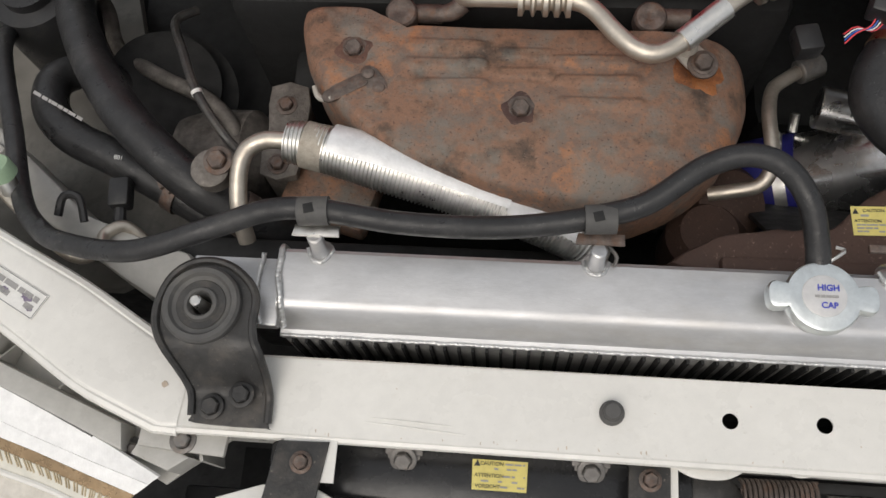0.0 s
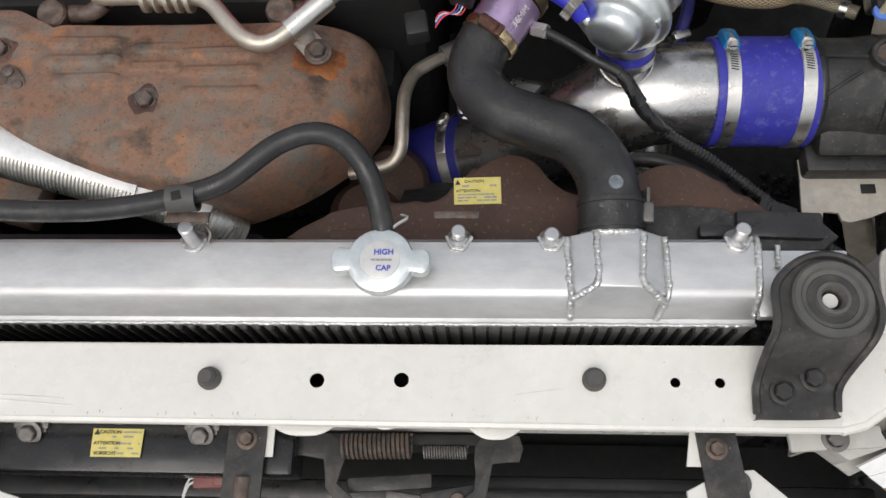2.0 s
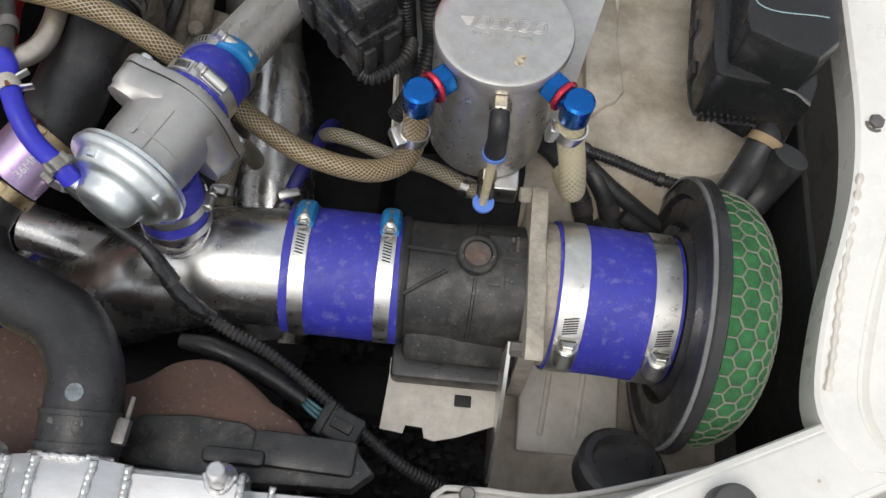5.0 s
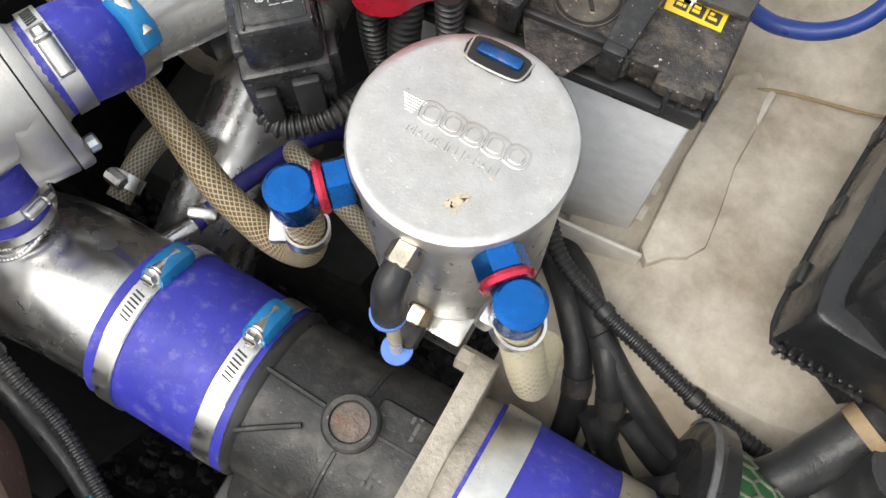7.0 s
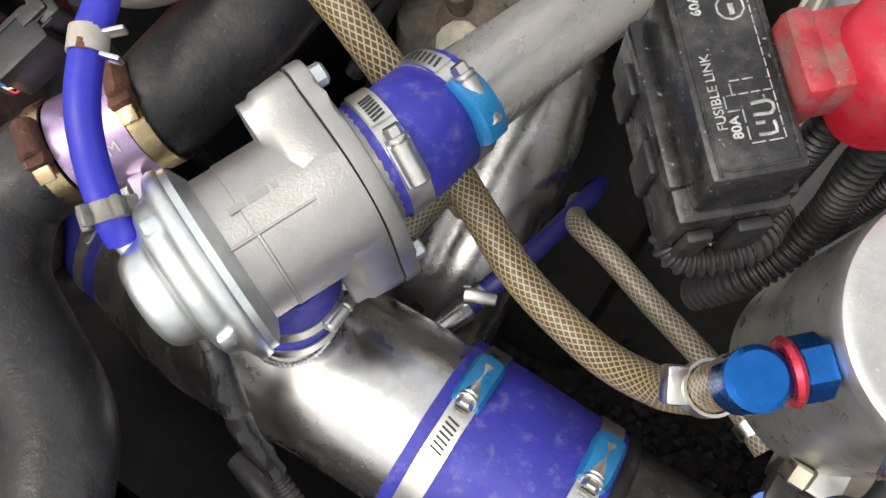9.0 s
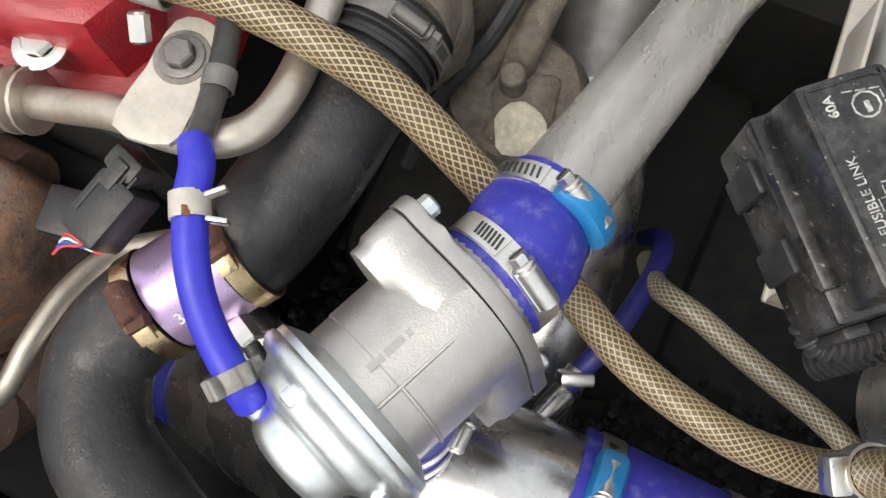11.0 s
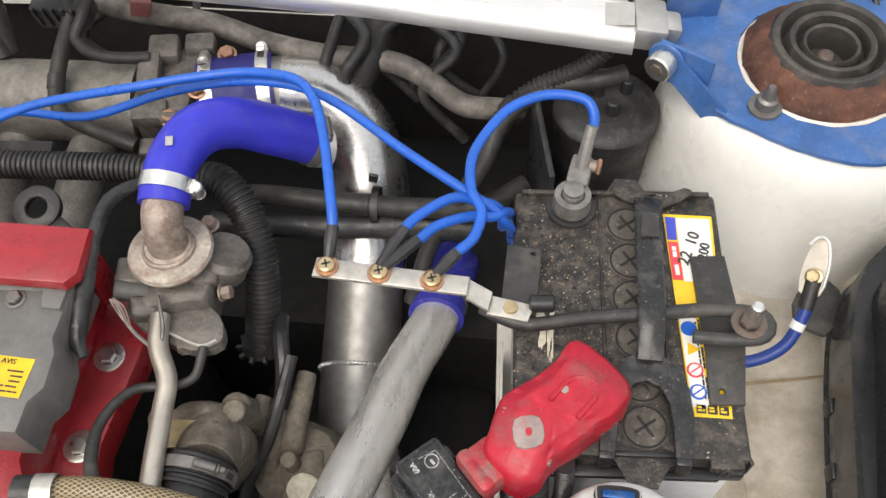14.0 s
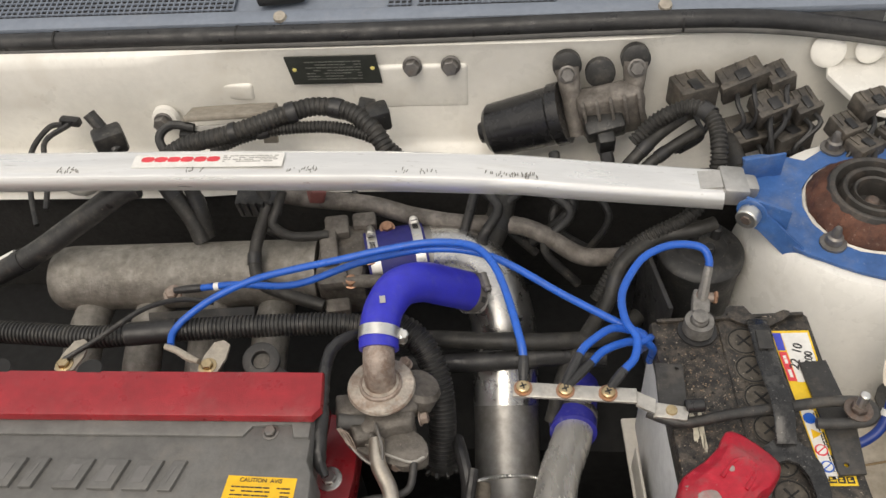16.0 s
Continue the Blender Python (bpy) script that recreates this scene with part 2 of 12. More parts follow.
CLAMPBLUE = mat("blue_clamp_cover", (0.02, 0.2, 0.46), 0.36, 0.2, var=0.15, scale=60, bump=0.15, dirt=(0.1, 0.15, 0.2), dirt_amount=0.3, dirt_scale=80)
PURPLE = mat("purple_anodised_aluminium", (0.5, 0.37, 0.58), 0.34, 0.7, var=0.08, scale=30, bump=0.05, dirt=(0.42, 0.33, 0.42), dirt_amount=0.2, dirt_scale=60)
BRASS = mat("tarnished_brass_clamp", (0.6, 0.47, 0.28), 0.34, 1.0, var=0.2, scale=60, bump=0.15, dirt=(0.2, 0.08, 0.04), dirt_amount=0.3, dirt_scale=50)
YELLOW = mat("faded_yellow_label", (0.72, 0.62, 0.2), 0.5, var=0.06, scale=30, bump=0.05, dirt=(0.5, 0.42, 0.2), dirt_amount=0.2)
ORANGE = mat("orange_yellow_label", (0.85, 0.5, 0.02), 0.45, var=0.04, scale=30, bump=0.04, dirt=(0.5, 0.36, 0.1), dirt_amount=0.15)
PAPER = mat("white_label", (0.76, 0.75, 0.72), 0.45, var=0.04, scale=40, bump=0.03, dirt=(0.5, 0.47, 0.42), dirt_amount=0.2)
INK = mat("black_print", (0.03, 0.03, 0.03), 0.5, var=0.1)
SCUFFINK = mat("worn_grey_scuff", (0.24, 0.23, 0.21), 0.6, 0.3, var=0.3, scale=300)
DIMPRINT = mat("worn_dim_print", (0.16, 0.165, 0.15), 0.5, 0.2, var=0.3, scale=120)
GREYINK = mat("grey_print", (0.35, 0.34, 0.33), 0.5, var=0.1)
WORNINK = mat("worn_white_print", (0.5, 0.5, 0.485), 0.6, var=0.2, scale=300, dirt=(0.05, 0.05, 0.05), dirt_amount=0.6, dirt_scale=340)
WHITEINK = mat("white_print", (0.7, 0.7, 0.68), 0.5, var=0.1)
BLUEINK = mat("blue_print", (0.05, 0.07, 0.5), 0.5, var=0.1)
REDGRIME = mat("grime_greyed_red_plastic", (0.34, 0.02, 0.03), 0.5, var=0.2, scale=40, bump=0.4, dirt=(0.17, 0.145, 0.13), dirt_amount=0.72, dirt_scale=60, specks=(0.4, 0.36, 0.33), speckle=0.5, mottle=0.25)
REDINK = mat("red_print", (0.7, 0.06, 0.08), 0.5, var=0.1)
CASEWHITE = mat("translucent_white_case", (0.74, 0.75, 0.76), 0.4, var=0.04, scale=12, bump=0.05, dirt=(0.45, 0.44, 0.42), dirt_amount=0.12)
BATTTOP = mat("dirty_battery_top", (0.022, 0.02, 0.0185), 0.45, var=0.4, scale=24, bump=1.2, fine=220, dirt=(0.165, 0.135, 0.105), dirt_amount=0.52, dirt_scale=85, specks=(0.5, 0.42, 0.33), speckle=1.2, mottle=0.4)
CAPDUST = mat("dust_caked_plastic", (0.085, 0.074, 0.06), 0.65, var=0.35, scale=60, bump=0.7, fine=260, dirt=(0.022, 0.02, 0.019), dirt_amount=0.6, dirt_scale=70, specks=(0.4, 0.34, 0.27), speckle=0.8, mottle=0.3)
WINGPAINT = mat("stained_wing_paint", (0.58, 0.53, 0.45), 0.46, var=0.2, scale=7, bump=0.12, dirt=(0.24, 0.19, 0.13), dirt_amount=0.72, dirt_scale=10, specks=(0.2, 0.16, 0.12), speckle=0.3)
FOAM = mat("green_filter_foam", (0.03, 0.14, 0.045), 0.85, var=0.3, scale=60, bump=1.0, fine=260, dirt=(0.035, 0.045, 0.03), dirt_amount=0.4, dirt_scale=40, mottle=0.2)
NET = mat("dusty_foam_net", (0.2, 0.215, 0.16), 0.6, var=0.25, scale=60, bump=0.2)
# dark stones, taken nearly to black for the shadow under the car
GRAVELMAT = mat("dark_gravel_with_shade", (0.012, 0.012, 0.0125), 0.6, var=0.7, scale=30, bump=0.5, fine=200)
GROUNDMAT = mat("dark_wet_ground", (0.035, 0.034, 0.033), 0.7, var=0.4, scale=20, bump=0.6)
STICKER = mat("worn_silver_sticker", (0.7, 0.69, 0.68), 0.38, 0.4, var=0.05, scale=60, bump=0.05)
SCUFFDOT = mat("worn_paint_dot", (0.17, 0.2, 0.22), 0.55, var=0.3, scale=160, bump=0.4, dirt=(0.05, 0.05, 0.05), dirt_amount=0.5, dirt_scale=260, mottle=0.3)
LOOMPLATE = mat("dust_covered_plate", (0.3, 0.27, 0.225), 0.75, 0.1, var=0.14, scale=30, bump=0.5, dirt=(0.22, 0.19, 0.15), dirt_amount=0.4, dirt_scale=30, mottle=0.2)
COREFIN = mat("radiator_fin_metal", (0.45, 0.45, 0.44), 0.55, 0.2, var=0.15, scale=200, bump=0.5, fine=900)
# near-black rubber; also stands in for shade in gaps and the deep bay
GASKETSHADE = mat("black_rubber_and_void_shade", (0.012, 0.012, 0.012), 0.7, var=0.2)
COWL = mat("blue_grey_plastic", (0.2, 0.23, 0.28), 0.45, var=0.06, scale=14, bump=0.08, dirt=(0.3, 0.3, 0.3), dirt_amount=0.15)
TAN = mat("oxidised_flange_metal", (0.42, 0.38, 0.32), 0.62, 0.35, var=0.16, scale=40, bump=0.8, fine=240, dirt=(0.24, 0.2, 0.155), dirt_amount=0.4, dirt_scale=40, specks=(0.62, 0.58, 0.52), speckle=0.6, mottle=0.25)
FOIL = mat("crinkled_foil_wrap", (0.82, 0.82, 0.82), 0.48, 0.35, var=0.06, scale=60, bump=0.35, fine=180, dirt=(0.5, 0.49, 0.47), dirt_amount=0.2, dirt_scale=40)
LENS = mat("clear_headlamp_lens", (0.86, 0.86, 0.85), 0.14, 0.0, var=0.04, scale=12, bump=0.03, coat=0.8)
BEZEL = mat("yellowed_lamp_band", (0.5, 0.41, 0.27), 0.4, var=0.25, scale=40, bump=0.3, dirt=(0.66, 0.6, 0.48), dirt_amount=0.5, dirt_scale=60)
REDDISH = mat("brown_connector_plastic", (0.22, 0.08, 0.07), 0.5, var=0.1)
CLEARHOSE = mat("yellowed_clear_hose", (0.52, 0.46, 0.3), 0.3, var=0.12, scale=30, bump=0.05)
LIDALU = mat("dull_lid_aluminium", (0.57, 0.56, 0.545), 0.4, 0.85, var=0.12, scale=12, bump=0.16, fine=900, rvar=0.16, dirt=(0.44, 0.41, 0.34), dirt_amount=0.36, dirt_scale=26, specks=(0.88, 0.88, 0.87), speckle=0.6, mottle=0.1)
SCRATCHBLUE = mat("scratched_blue_anodising", (0.018, 0.09, 0.28), 0.34, 0.7, var=0.25, scale=90, bump=0.2, dirt=(0.2, 0.14, 0.1), dirt_amount=0.4, dirt_scale=120)
TANKALU = mat("scratched_tank_aluminium", (0.56, 0.55, 0.53), 0.34, 0.8, var=0.14, scale=30, bump=0.18, fine=500, dirt=(0.3, 0.28, 0.25), dirt_amount=0.3, dirt_scale=40, specks=(0.75, 0.74, 0.72), speckle=0.6, mottle=0.12)
TARNISH = mat("tarnished_bare_metal", (0.55, 0.525, 0.48), 0.42, 0.75, var=0.14, scale=50, bump=0.2, dirt=(0.3, 0.22, 0.15), dirt_amount=0.35, dirt_scale=40, mottle=0.18)
BIGPIPE = mat("dull_grey_aluminium_pipe", (0.34, 0.33, 0.315), 0.47, 0.85, var=0.16, scale=14, bump=0.1, rvar=0.14, dirt=(0.2, 0.185, 0.165), dirt_amount=0.4, dirt_scale=16, specks=(0.55, 0.54, 0.52), mottle=0.15)
BRASSPALE = mat("pale_brass", (0.72, 0.64, 0.5), 0.3, 1.0, var=0.06, scale=60, bump=0.05)
PALEBLUE = mat("pale_blue_plastic", (0.12, 0.24, 0.7), 0.4, var=0.08, scale=40, bump=0.03)
LEAD = mat("grey_lead", (0.26, 0.25, 0.235), 0.55, 0.6, var=0.25, scale=60, bump=0.6, dirt=(0.1, 0.09, 0.075), dirt_amount=0.35, dirt_scale=60, mottle=0.25)
COPPER = mat("oxidised_copper", (0.45, 0.26, 0.17), 0.45, 0.8, var=0.2, scale=80, bump=0.3)
YELLOWBRIGHT = mat("yellow_sticker", (0.82, 0.55, 0.03), 0.4, var=0.05, scale=40, bump=0.03, dirt=(0.55, 0.42, 0.15), dirt_amount=0.12)
SCUFF = mat("grey_scuff", (0.3, 0.24, 0.225), 0.6, var=0.2, scale=80, bump=0.3, dirt=(0.42, 0.07, 0.08), dirt_amount=0.4, dirt_scale=90)
LOOMDUST = mat("dust_greyed_loom", (0.026, 0.025, 0.023), 0.55, var=0.3, scale=24, bump=0.5, fine=420, dirt=(0.11, 0.098, 0.083), dirt_amount=0.3, dirt_scale=40, specks=(0.2, 0.18, 0.15), speckle=0.4, rvar=0.2, mottle=0.3)
RELAYPL = mat("dust_greyed_relay_plastic", (0.058, 0.052, 0.046), 0.55, var=0.3, scale=24, bump=0.35, fine=420, dirt=(0.19, 0.165, 0.135), dirt_amount=0.55, dirt_scale=36, mottle=0.25)
MOUNTRUBBER = mat("dusty_mount_rubber", (0.04, 0.037, 0.034), 0.55, var=0.25, scale=40, bump=0.3, dirt=(0.16, 0.125, 0.1), dirt_amount=0.42, dirt_scale=40)
COVERDARK = mat("dark_cover_groove", (0.17, 0.165, 0.16), 0.55, 0.2, var=0.1, scale=16, bump=0.2)
VALVECAST = mat("corroded_cast_valve", (0.17, 0.155, 0.138), 0.62, 0.4, var=0.3, scale=50, bump=1.0, fine=240, dirt=(0.06, 0.05, 0.042), dirt_amount=0.45, dirt_scale=45, specks=(0.46, 0.42, 0.36), speckle=0.5, mottle=0.32)
CASTDIRT = mat("chalky_cast_metal", (0.18, 0.155, 0.122), 0.72, 0.15, var=0.35, scale=40, bump=1.0, fine=200, dirt=(0.045, 0.04, 0.035), dirt_amount=0.5, dirt_scale=42, specks=(0.5, 0.45, 0.36), speckle=0.6, mottle=0.32)
DISCMETAL = mat("rust_stained_plate", (0.5, 0.45, 0.39), 0.5, 0.5, var=0.2, scale=60, bump=0.5, dirt=(0.25, 0.1, 0.04), dirt_amount=0.48, dirt_scale=50, specks=(0.7, 0.66, 0.6), mottle=0.3)
RUSTPALE = mat("rust_pale_steel", (0.36, 0.3, 0.26), 0.62, 0.5, var=0.3, scale=70, bump=0.7, dirt=(0.16, 0.085, 0.05), dirt_amount=0.6, dirt_scale=90)
BARALU = mat("scuffed_silver_aluminium", (0.88, 0.875, 0.86), 0.36, 0.75, var=0.09, scale=26, bump=0.12, fine=500, stretch=(0.08, 1, 1), rvar=0.14, dirt=(0.6, 0.58, 0.53), dirt_amount=0.32, dirt_scale=30, specks=(0.36, 0.33, 0.28), speckle=0.5, mottle=0.06)
SCUFFALU = mat("dull_clear_sticker", (0.5, 0.49, 0.47), 0.5, 0.5, var=0.1, scale=60)
FADEDLABEL = mat("browned_label", (0.3, 0.23, 0.12), 0.6, var=0.2, scale=120, bump=0.2, dirt=(0.12, 0.1, 0.07), dirt_amount=0.4, dirt_scale=90)
MANCAST = mat("sand_cast_aluminium", (0.27, 0.255, 0.23), 0.58, 0.5, var=0.18, scale=30, bump=1.0, fine=380, dirt=(0.12, 0.105, 0.085), dirt_amount=0.4, dirt_scale=24, specks=(0.5, 0.47, 0.42), speckle=0.6, mottle=0.28)
SEAMBROWN = mat("brown_seam_stain", (0.32, 0.23, 0.13), 0.7, var=0.25, scale=60, bump=0.3)
PALERUST = mat("faint_rust_stain", (0.52, 0.43, 0.34), 0.6, var=0.2, scale=200, bump=0.2)
PALEPRINT = mat("pale_blue_print", (0.35, 0.5, 0.52), 0.5, var=0.1)
DEEPBLUE = mat("deep_blue_sheath", (0.02, 0.05, 0.25), 0.38, var=0.1, scale=40)
FWPAINT = mat("dusty_bulkhead_paint", (0.8, 0.78, 0.725), 0.34, var=0.06, scale=9, bump=0.06, dirt=(0.48, 0.43, 0.35), dirt_amount=0.26, dirt_scale=11, coat=0.3, mottle=0.04)
PLATEDARK = mat("dark_plate", (0.05, 0.055, 0.05), 0.45, 0.4, var=0.2, scale=50, bump=0.2, dirt=(0.14, 0.14, 0.12), dirt_amount=0.3)
GLOSSBLACK = mat("gloss_black_can", (0.016, 0.016, 0.017), 0.24, var=0.2, scale=20, bump=0.08, dirt=(0.06, 0.058, 0.05), dirt_amount=0.2)
# mottled dirty cream, darkened because the side panel gets little sky
DIRTYDIMCREAM = mat("shade_dimmed_grimy_cream", (0.2, 0.19, 0.17), 0.55, var=0.2, scale=9, bump=0.2, dirt=(0.06, 0.053, 0.045), dirt_amount=0.5, dirt_scale=22, specks=(0.35, 0.33, 0.29), mottle=0.25)
BOXBLACK = mat("worn_black_box_plastic", (0.018, 0.018, 0.0185), 0.26, var=0.35, scale=30, bump=0.14, fine=600, dirt=(0.13, 0.127, 0.12), dirt_amount=0.36, dirt_scale=44, specks=(0.36, 0.35, 0.33), speckle=0.7, rvar=0.14, mottle=0.3)
GLASSDARK = mat("dark_glass", (0.03, 0.035, 0.04), 0.05, var=0.05, bump=0.0, coat=1.0)
PALECORR = mat("pale_corrosion", (0.6, 0.56, 0.45), 0.8, var=0.2, scale=200, bump=0.8)
# black for the shaded lower bulkhead
LEDGESHADE = mat("black_ledge_shade", (0.018, 0.017, 0.016), 0.9, var=0.3, scale=50, bump=0.8, fine=200)
RUST = rust_mat("rusty_heat_shield", [(0.36, (0.065, 0.05, 0.042, 1)), (0.43, (0.155, 0.098, 0.068, 1)), (0.49, (0.28, 0.155, 0.1, 1)), (0.54, (0.19, 0.13, 0.1, 1)), (0.61, (0.39, 0.18, 0.09, 1)), (0.7, (0.52, 0.22, 0.085, 1))], 34, 0.8, (0.2, 0.195, 0.172))
DARKHALO = rust_mat("dark_rust_halo", [(0.34, (0.05, 0.03, 0.027, 1)), (0.48, (0.1, 0.055, 0.045, 1)), (0.6, (0.15, 0.08, 0.058, 1)), (0.72, (0.22, 0.115, 0.075, 1))], 60, 0.7)
PALESTEEL = mat("pale_dirty_steel", (0.5, 0.465, 0.41), 0.55, 0.3, var=0.12, scale=30, bump=0.2, dirt=(0.28, 0.24, 0.19), dirt_amount=0.35, dirt_scale=30, mottle=0.15)
RIMGREY = mat("dusty_grey_rim_rubber", (0.16, 0.16, 0.158), 0.65, var=0.2, scale=40, bump=0.5, dirt=(0.28, 0.27, 0.25), dirt_amount=0.35, dirt_scale=60, specks=(0.4, 0.4, 0.38), mottle=0.2)
RUSTHALO = rust_mat("orange_rust_halo", [(0.34, (0.06, 0.03, 0.02, 1)), (0.46, (0.2, 0.075, 0.03, 1)), (0.56, (0.4, 0.15, 0.05, 1)), (0.7, (0.3, 0.16, 0.09, 1))], 70, 0.9)
LAMPBROWN = mat("brown_lamp_reflector", (0.3, 0.21, 0.12), 0.3, 0.5, var=0.2, scale=60, bump=0.2, dirt=(0.55, 0.47, 0.34), dirt_amount=0.3, dirt_scale=70)
LAMPPALE = mat("pale_lamp_band", (0.7, 0.68, 0.6), 0.35, var=0.06, scale=30, bump=0.08)
BROWNRUST = rust_mat("brown_rusty_shroud", [(0.3, (0.05, 0.032, 0.026, 1)), (0.55, (0.085, 0.048, 0.036, 1)), (0.75, (0.12, 0.06, 0.04, 1))], 14, 0.25)
TOWERRUST = rust_mat("flaking_rust", [(0.3, (0.03, 0.018, 0.014, 1)), (0.46, (0.085, 0.036, 0.024, 1)), (0.58, (0.15, 0.062, 0.038, 1)), (0.7, (0.27, 0.14, 0.09, 1))], 60, 1.2)
flute = LENS.node_tree.nodes.new("ShaderNodeTexWave")  # fine moulded flutes across the lens
flute.inputs["Scale"].default_value = 210.0
ridge = LENS.node_tree.nodes.new("ShaderNodeBump")
ridge.inputs["Strength"].default_value, ridge.inputs["Distance"].default_value = 0.22, 0.0005
LENS.node_tree.links.new(LENS.node_tree.nodes["Texture Coordinate"].outputs["Object"], flute.inputs["Vector"])
LENS.node_tree.links.new(flute.outputs["Fac"], ridge.inputs["Height"])
LENS.node_tree.links.new(ridge.outputs[0], LENS.node_tree.nodes["Principled BSDF"].inputs["Coat Normal"])
LENS.node_tree.links.new(ridge.outputs[0], LENS.node_tree.nodes["Principled BSDF"].inputs["Normal"])
BRAID = braid_mat("braided_hose", (0.44, 0.36, 0.22), (0.1, 0.066, 0.032), 0.0034, 0.07)
BRAIDPALE = braid_mat("pale_braided_hose", (0.4, 0.36, 0.27), (0.12, 0.1, 0.068), 0.0031, 0.07)
BRAIDPALE2 = braid_mat("cream_braided_hose", (0.56, 0.5, 0.34), (0.49, 0.43, 0.28), 0.0045, 0.15)

# ---- mesh helpers ----
ORIGIN = {}


def thing(name, at, label, category, group="", kind=""):
    e = new(name)
    e.location = at
    e.empty_display_size = 0.02
    ORIGIN[e.name] = Vector(at)
    return tagged(e, label, category, group, kind)


def finish(bm, name, material, sharp=35):
    bmesh.ops.recalc_face_normals(bm, faces=bm.faces)
    me = bpy.data.meshes.new(name)
    bm.to_mesh(me)
    bm.free()
    me.materials.append(material)
    me.polygons.foreach_set("use_smooth", [True] * len(me.polygons))
    me.set_sharp_from_angle(angle=radians(sharp))
    return me


def part(name, bm, material, parent, label="", sharp=35):
    o = ORIGIN[parent.name]
    bmesh.ops.translate(bm, verts=bm.verts, vec=-o)
    ob = new(name, finish(bm, name, material, sharp))
    ob.parent = parent
    ORIGIN[ob.name] = o
    return tagged(ob, label)


def solid(name, bm, material, label, category, group="", kind="", sharp=35):
    """A thing that is one single mesh."""
    lo = Vector([min(v.co[i] for v in bm.verts) for i in range(3)])
    hi = Vector([max(v.co[i] for v in bm.verts) for i in range(3)])
    o = Vector(((lo.x + hi.x) / 2, (lo.y + hi.y) / 2, lo.z))
    bmesh.ops.translate(bm, verts=bm.verts, vec=-o)
    ob = new(name, finish(bm, name, material, sharp))
    ob.location = o
    ORIGIN[ob.name] = o
    return tagged(ob, label, category, group, kind)


def B():
    return bmesh.new()


def aim(direction, up=(0, 0, 1)):
    """A turn that brings +z onto the direction."""
    z = Vector(direction).normalized()
    u = Vector(up)
    if abs(z.dot(u)) > 0.98:
        u = Vector((0, 1, 0))
    x = u.cross(z).normalized()
    y = z.cross(x)
    return Matrix((x, y, z)).transposed()


def box(bm, c, s, turn=None, bev=0.0015, segs=2):
    """A box of centre c and size s with rounded edges; turn: degrees about x, y, z or a matrix."""
    made = bmesh.ops.create_cube(bm, size=1.0)["verts"]
    for v in made:
        v.co = Vector((v.co.x * s[0], v.co.y * s[1], v.co.z * s[2]))
    if bev > 0:
        edges = list({e for v in made for e in v.link_edges})
        out = bmesh.ops.bevel(bm, geom=edges, offset=min(bev, min(s) * 0.45), segments=segs, affect="EDGES", profile=0.5)
        made = list({v for f in out["faces"] for v in f.verts} | {v for v in made if v.is_valid})
    m = turn.to_3x3() if isinstance(turn, Matrix) else Euler([radians(a) for a in (turn or (0, 0, 0))]).to_matrix()
    for v in made:
        v.co = m @ v.co + Vector(c)
    return bm


def lathe(bm, a, direction, profile, n=24, squash=None):
    """Turns a profile of (along, radius) about the axis that starts at a."""
    m = aim(direction)
    a = Vector(a)
    rings = []
    for h, r in profile:
        if r <= 1e-6:
            rings.append([bm.verts.new(a + m @ Vector((0, 0, h)))])
        else:
            rings.append([bm.verts.new(a + m @ Vector((r * math.cos(2 * math.pi * i / n), r * math.sin(2 * math.pi * i / n), h))) for i in range(n)])
    for p, q in zip(rings, rings[1:]):
        if len(p) == 1 and len(q) == 1:
            continue
        for i in range(n):
            j = (i + 1) % n
            if len(p) == 1:
                bm.faces.new((p[0], q[i], q[j]))
            elif len(q) == 1:
                bm.faces.new((p[i], p[j], q[0]))
            else:
                bm.faces.new((p[i], p[j], q[j], q[i]))
    return bm


def rod(bm, a, b, r, r2=None, n=18, bev=0.0012):
    a, b = Vector(a), Vector(b)
    h = (b - a).length
    r2 = r if r2 is None else r2
    k = min(bev, r * 0.4, h * 0.3)
    return lathe(bm, a, b - a, [(0, 0), (0, r - k), (k, r), (h - k, r2), (h, r2 - k), (h, 0)], n)


def spline(pts, step):
    """Points evenly along a smooth curve through pts, each with the control parameter."""
    p = [Vector(q) for q in pts]
    p = [2 * p[0] - p[1]] + p + [2 * p[-1] - p[-2]]
    fine = []
    for i in range(1, len(p) - 2):
        for k in range(24):
            t = k / 24
            a, b, c, d = p[i - 1 : i + 3]
            fine.append((0.5 * (2 * b + (c - a) * t + (2 * a - 5 * b + 4 * c - d) * t * t + (3 * b - a - 3 * c + d) * t**3), i - 1 + t))
    fine.append((p[-2].copy(), len(pts) - 1.0))
    total = sum((fine[i + 1][0] - fine[i][0]).length for i in range(len(fine) - 1))
    n = max(2, round(total / step))
    out, gone, i = [], 0.0, 0
    for k in range(n + 1):
        want = total * k / n
        while i < len(fine) - 2 and gone + (fine[i + 1][0] - fine[i][0]).length < want:
            gone += (fine[i + 1][0] - fine[i][0]).length
            i += 1
        seg = (fine[i + 1][0] - fine[i][0]).length or 1e-9
        f = min(1, max(0, (want - gone) / seg))
        out.append((fine[i][0].lerp(fine[i + 1][0], f), fine[i][1] + (fine[i + 1][1] - fine[i][1]) * f, want))
    return out


